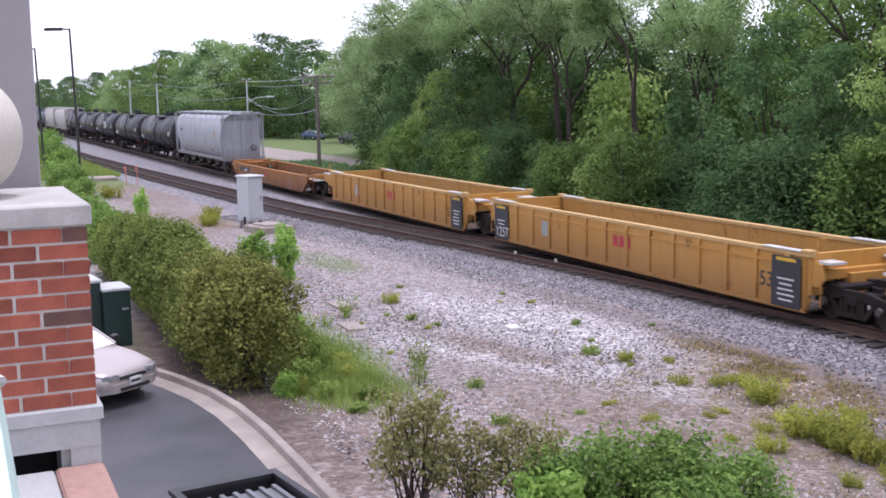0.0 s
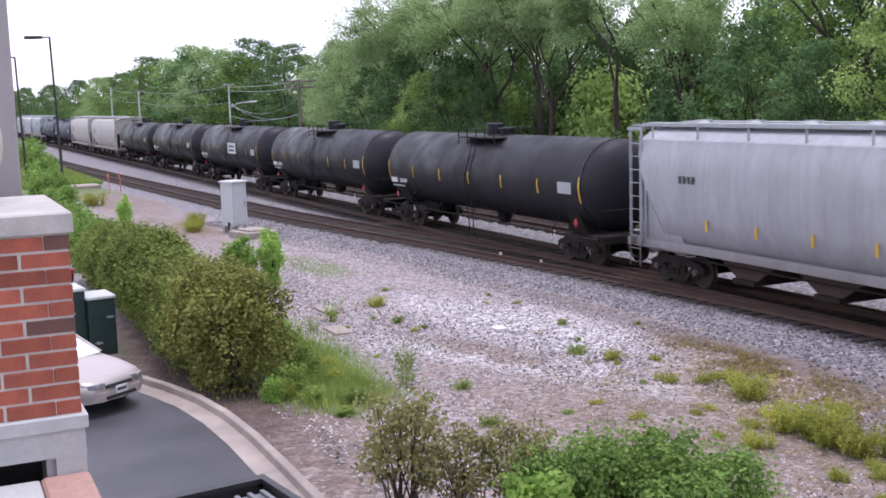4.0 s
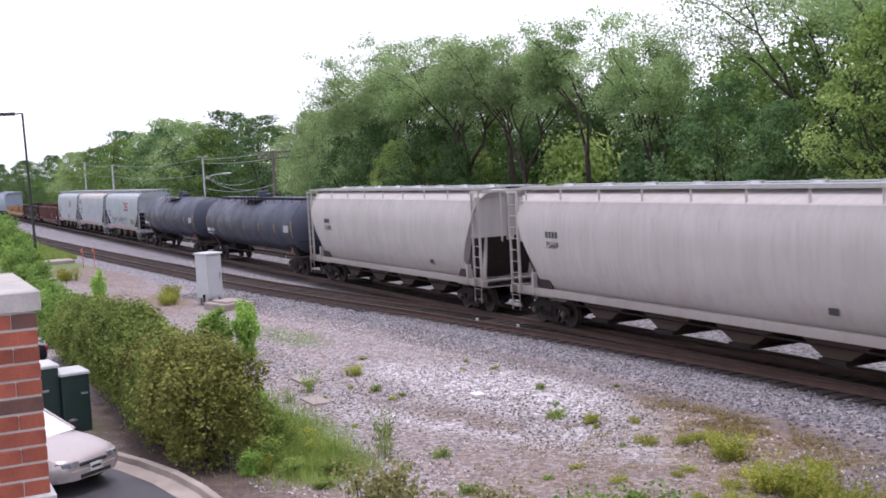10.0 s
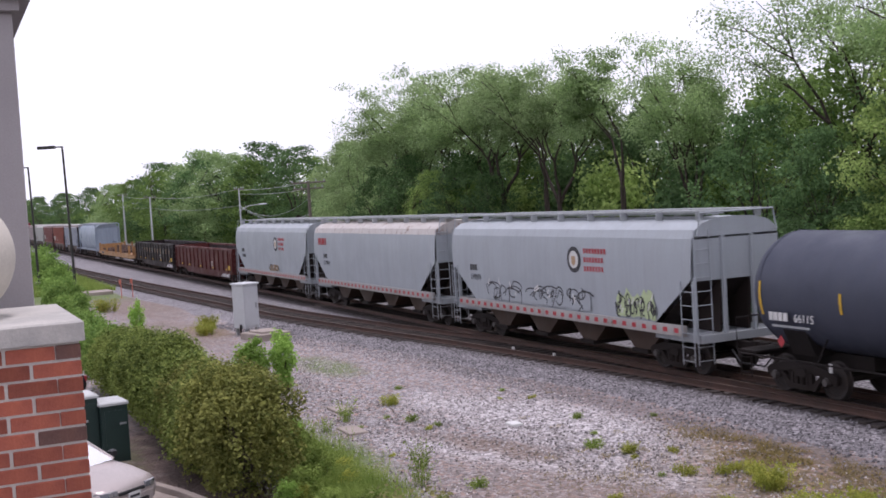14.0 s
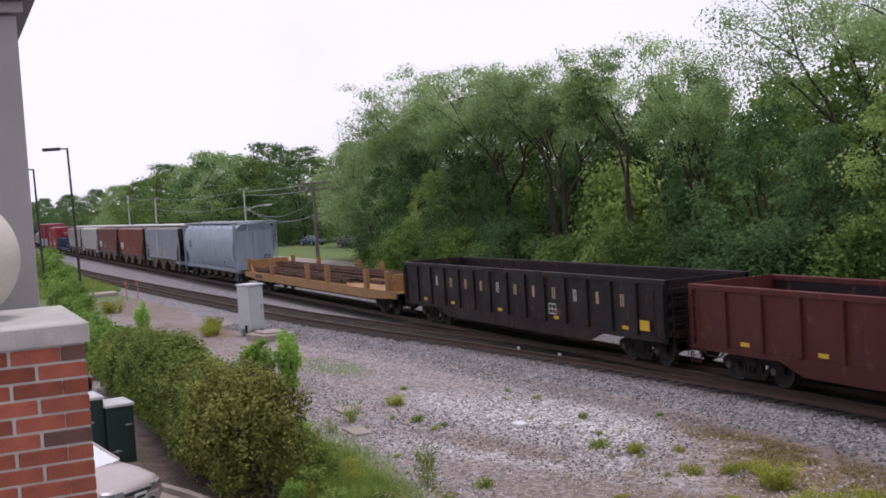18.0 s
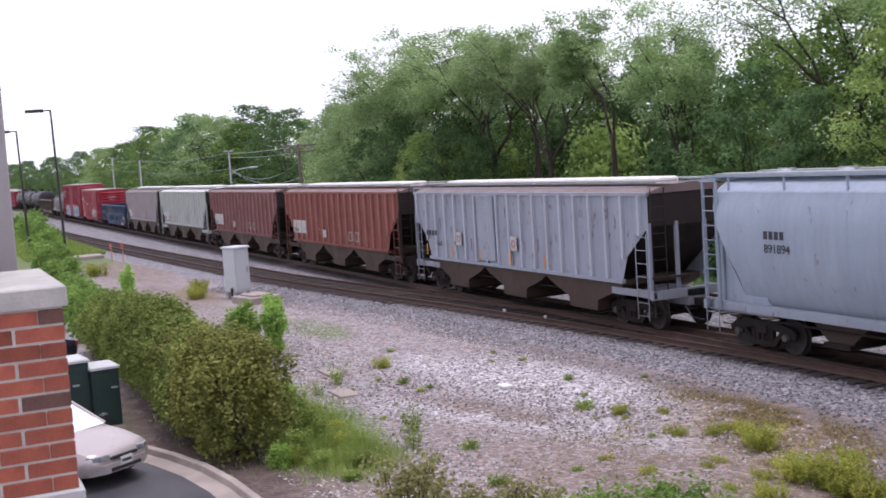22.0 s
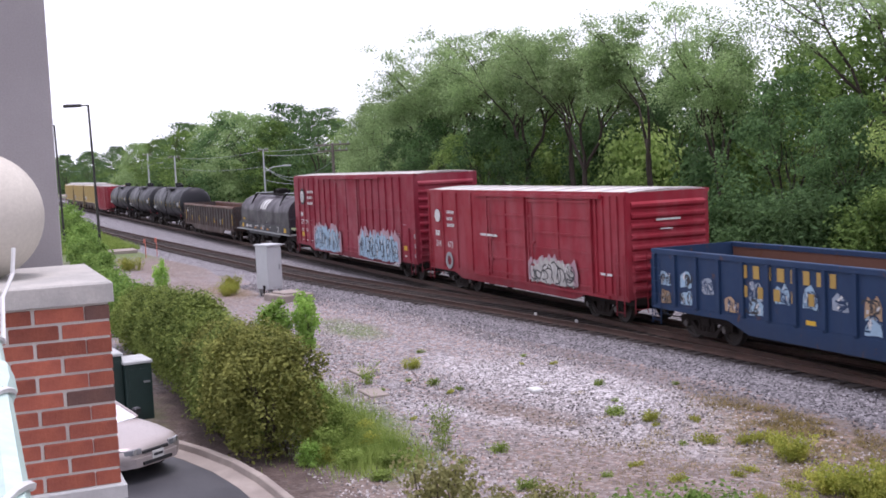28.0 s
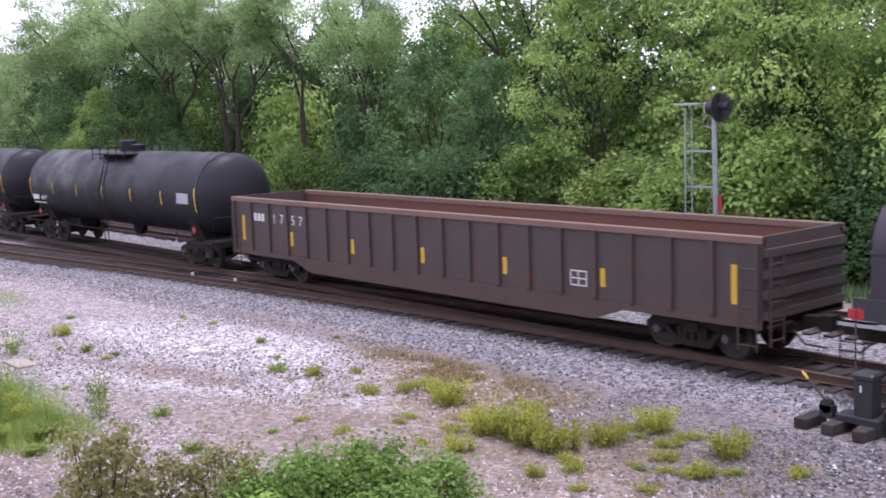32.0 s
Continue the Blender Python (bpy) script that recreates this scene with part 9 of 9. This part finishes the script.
    part("data_lines", bars(-half + 5.0, -1.475, 1.52, (0.5, 0.3), 0.045, 0.1).box(-half + 6.9, -half + 7.4, -1.48, -1.472, 1.38, 1.42).box(-half + 6.9, -half + 7.4, -1.48, -1.472, 1.48, 1.52).box(-half + 6.9, -half + 7.4, -1.48, -1.472, 1.58, 1.62), M_WHITE, car)
    part("centre_mark", Shape().extrude_y([(0.72, 1.92), (0.9, 1.92), (0.81, 1.76)], -1.372, -1.365), M_WHITE, car)
    part("yellow_panel", patch(-half + 1.2, -half + 1.75, 1.88, 2.02, -1.372), M_YELLOW, car)
    s = Shape()
    za, zb, yy = 2.72, 3.38, lambda z: -y * math.sqrt(max(0.0, 1 - ((z - 2.55) / 1.05) ** 2)) - 0.02
    for i, w in enumerate((0.30, 0.52, 0.46)):
        x = -0.9 + (0, 0.48, 1.16)[i]
        zs = [za + (zb - za) * k / 6 for k in range(7)]
        for z0, z1 in zip(zs, zs[1:]):
            l0, l1 = (z0 - za) * 0.25, (z1 - za) * 0.25
            s.add([(x + l0, yy(z0), z0), (x + w + l0, yy(z0), z0), (x + w + l1, yy(z1), z1), (x + l1, yy(z1), z1)], [(0, 1, 2, 3)])
    part("company_mark", s, M_WHITE, car, "bold white company mark")
    lettering("167108", 0.2, M_WHITE, car, -half + 3.2, -1.475, 1.4)
    part("reporting_mark", bars(-half + 2.4, -1.475, 1.4, (0.16, 0.16, 0.16), 0.2, 0.06), M_WHITE, car)
    part("amber_dash", bars(-half + 4.9, -1.475, 1.36, (0.4,) * 3, 0.12, 1.3), M_ORANGE, car)
    part("white_lines", bars(-half + 5.6, -1.475, 1.55, (0.35, 0.3, 0.3), 0.06, 1.4), M_WHITE, car)
    part("stencil_frame", patch(half - 3.4, half - 2.95, 1.34, 1.66, -1.47), M_WHITE, car)
    part("stencil_panel", patch(half - 3.36, half - 2.99, 1.38, 1.62, -1.478), M_INK, car)
    add_trucks(car, (-half + 1.9, half - 1.9))
    add_couplers(car, half)
    return car


well_car(0.7, 16.1, "bright yellow well car with ribbed sides and black end panels, empty", ends=(None, False))
well_car(-18.4, -2.0, "bright yellow well car with ribbed sides and black end panels, empty", ends=(True, True), inset=0.6, mark="125T")
well_car(-38.05, -20.2, "bright yellow well car with ribbed sides and black end panels, empty", ends=(True, None), inset=0.6, mark="125T", share=0.8)
old_well = well_car(-57.7, -39.2, "bright yellow ribbed well car with worn walkways, empty", board=1, ends=(False, None), inset=1.0, tin=0.25)
for sy in (-1, 1):
    part("end_arm", Shape().extrude_y([(-8.3, 1.48), (-10.15, 1.38), (-10.2, 1.02), (-9.6, 0.92), (-8.3, 0.86)], *sorted((sy * 1.18, sy * 1.28))), P_TTX, old_well)
    part("walkway", Shape().box(-10.25, -8.9, *sorted((sy * 0.7, sy * 1.3)), 1.39, 1.44), M_BRIGHT, old_well, "bright expanded-metal walkway")
well_car(-79.7, -60.2, "faded orange low-sided well car, empty", high=False, board=False, ends=(False, False))
round_hopper(-99.7, -81.4, "light grey covered hopper with curved sides, rust patch and grime", P_GREY, spill=True)
for a, b, num, ban in ((-119.4, -101.4, "206941", False), (-137.8, -120.6, "209065", False), (-156.4, -139.2, "209070", True), (-175.2, -157.9, "206041", False), (-193.6, -176.6, "206044", False)):
    tank_car(a, b, "black tank car with yellow stripes" + (" and a white banner" if ban else ""), P_BLACK, num, banner=ban)
round_hopper(-214.1, -195.1, "cream-grey covered hopper with curved sides", P_BEIGE, "75669", bays=4, open_end=True)
round_hopper(-234.6, -216.1, "cream-grey covered hopper with curved sides", P_BEIGE, "775370", bays=4, open_end=True)
tank_car(-256.1, -236.3, "long faded black tank car with a full-length roof rail", P_SLATE, "201454", long_rail=True, ladder_mid=False)
tank_car(-276.4, -257.8, "faded black tank car with yellow stripes", P_SLATE, "66115", ladder_mid=False)
slab_hopper(-293.7, -277.9, "pale grey covered hopper with red lettering and graffiti", "119591", tags=1)
slab_hopper(-311.6, -295.1, "pale grey covered hopper with red lettering and rust-streaked roof", "117903", crest="", roof=P_RUSTROOF)
slab_hopper(-328.9, -312.7, "pale grey covered hopper with crest, red lettering and a tan tag", "122180", tags=2)
gondola(-350.3, -330.2, "oxide red gondola with yellow marks, empty", P_OXIDE, 2.62, 15, marks="dash", inner=P_BLACKGON)
gondola(-371.2, -351.4, "worn black gondola with faded white letters, empty", P_BLACKGON, 2.66, 15, marks="dash", inner=P_BLACKGON, letters=11)
flat_car(-400.1, -372.4)
round_hopper(-420.6, -402.2, "blue-grey covered hopper with curved sides", P_BLUEGREY, "891894", bays=5)
rib_hopper(-439.9, -422.9, "chalky blue-grey ribbed covered hopper", P_RIBGREY, "1568", patches=2)
rib_hopper(-458.6, -441.5, "mineral red ribbed covered hopper with pale panels", P_RIBRED, "22330", patches=1)
rib_hopper(-477.1, -460.1, "dull maroon ribbed covered hopper with pale panels", P_RIBBROWN, "22316", patches=1)
rib_hopper(-495.9, -478.3, "pale green-grey ribbed covered hopper", P_RIBPALE, "57210")
rib_hopper(-514.0, -497.1, "pinkish grey ribbed covered hopper", P_RIBPINK, "22410")
gondola(-531.8, -515.2, "blue gondola with graffiti and worn gold lettering, rusty inside", P_BLUEGON, 2.60, 17, marks="dash", spray=True)
box_car(-549.0, -533.1, "bright red boxcar with ribbed ends, double doors and a graffiti tag", 4.22, "std", P_CPRED)
box_car(-570.3, -550.6, "tall red boxcar with white crest and pale blue graffiti", 4.92, "hi", P_CPRED2)
coil_car(-586.3, -572.0)
gondola(-608.2, -588.0, "brown-grey gondola with yellow stripes, rusty inside", P_GON, 2.68, 20, number="1757", drop=True)
for a, b, num in ((-627.0, -609.7, "30517"), (-645.9, -628.6, "30522"), (-664.8, -647.5, "30531")):
    tank_car(a, b, "black tank car with yellow stripes", P_BLACK, num)
box_car(-681.5, -666.4, "plain dark red boxcar", 4.0, "plain", P_CPRED)
for i in range(3):
    rib_hopper(-699.9 - 18.4 * i, -683.0 - 18.4 * i, "cream yellow ribbed covered hopper", P_CREAM, "4417" + str(i))


# ---- what moves ----
def motions():
    for car, mid in TRAIN:
        walk(car, [(t, pose(mid + s, MAIN, RAIL)) for t, s in RUN])


motions()
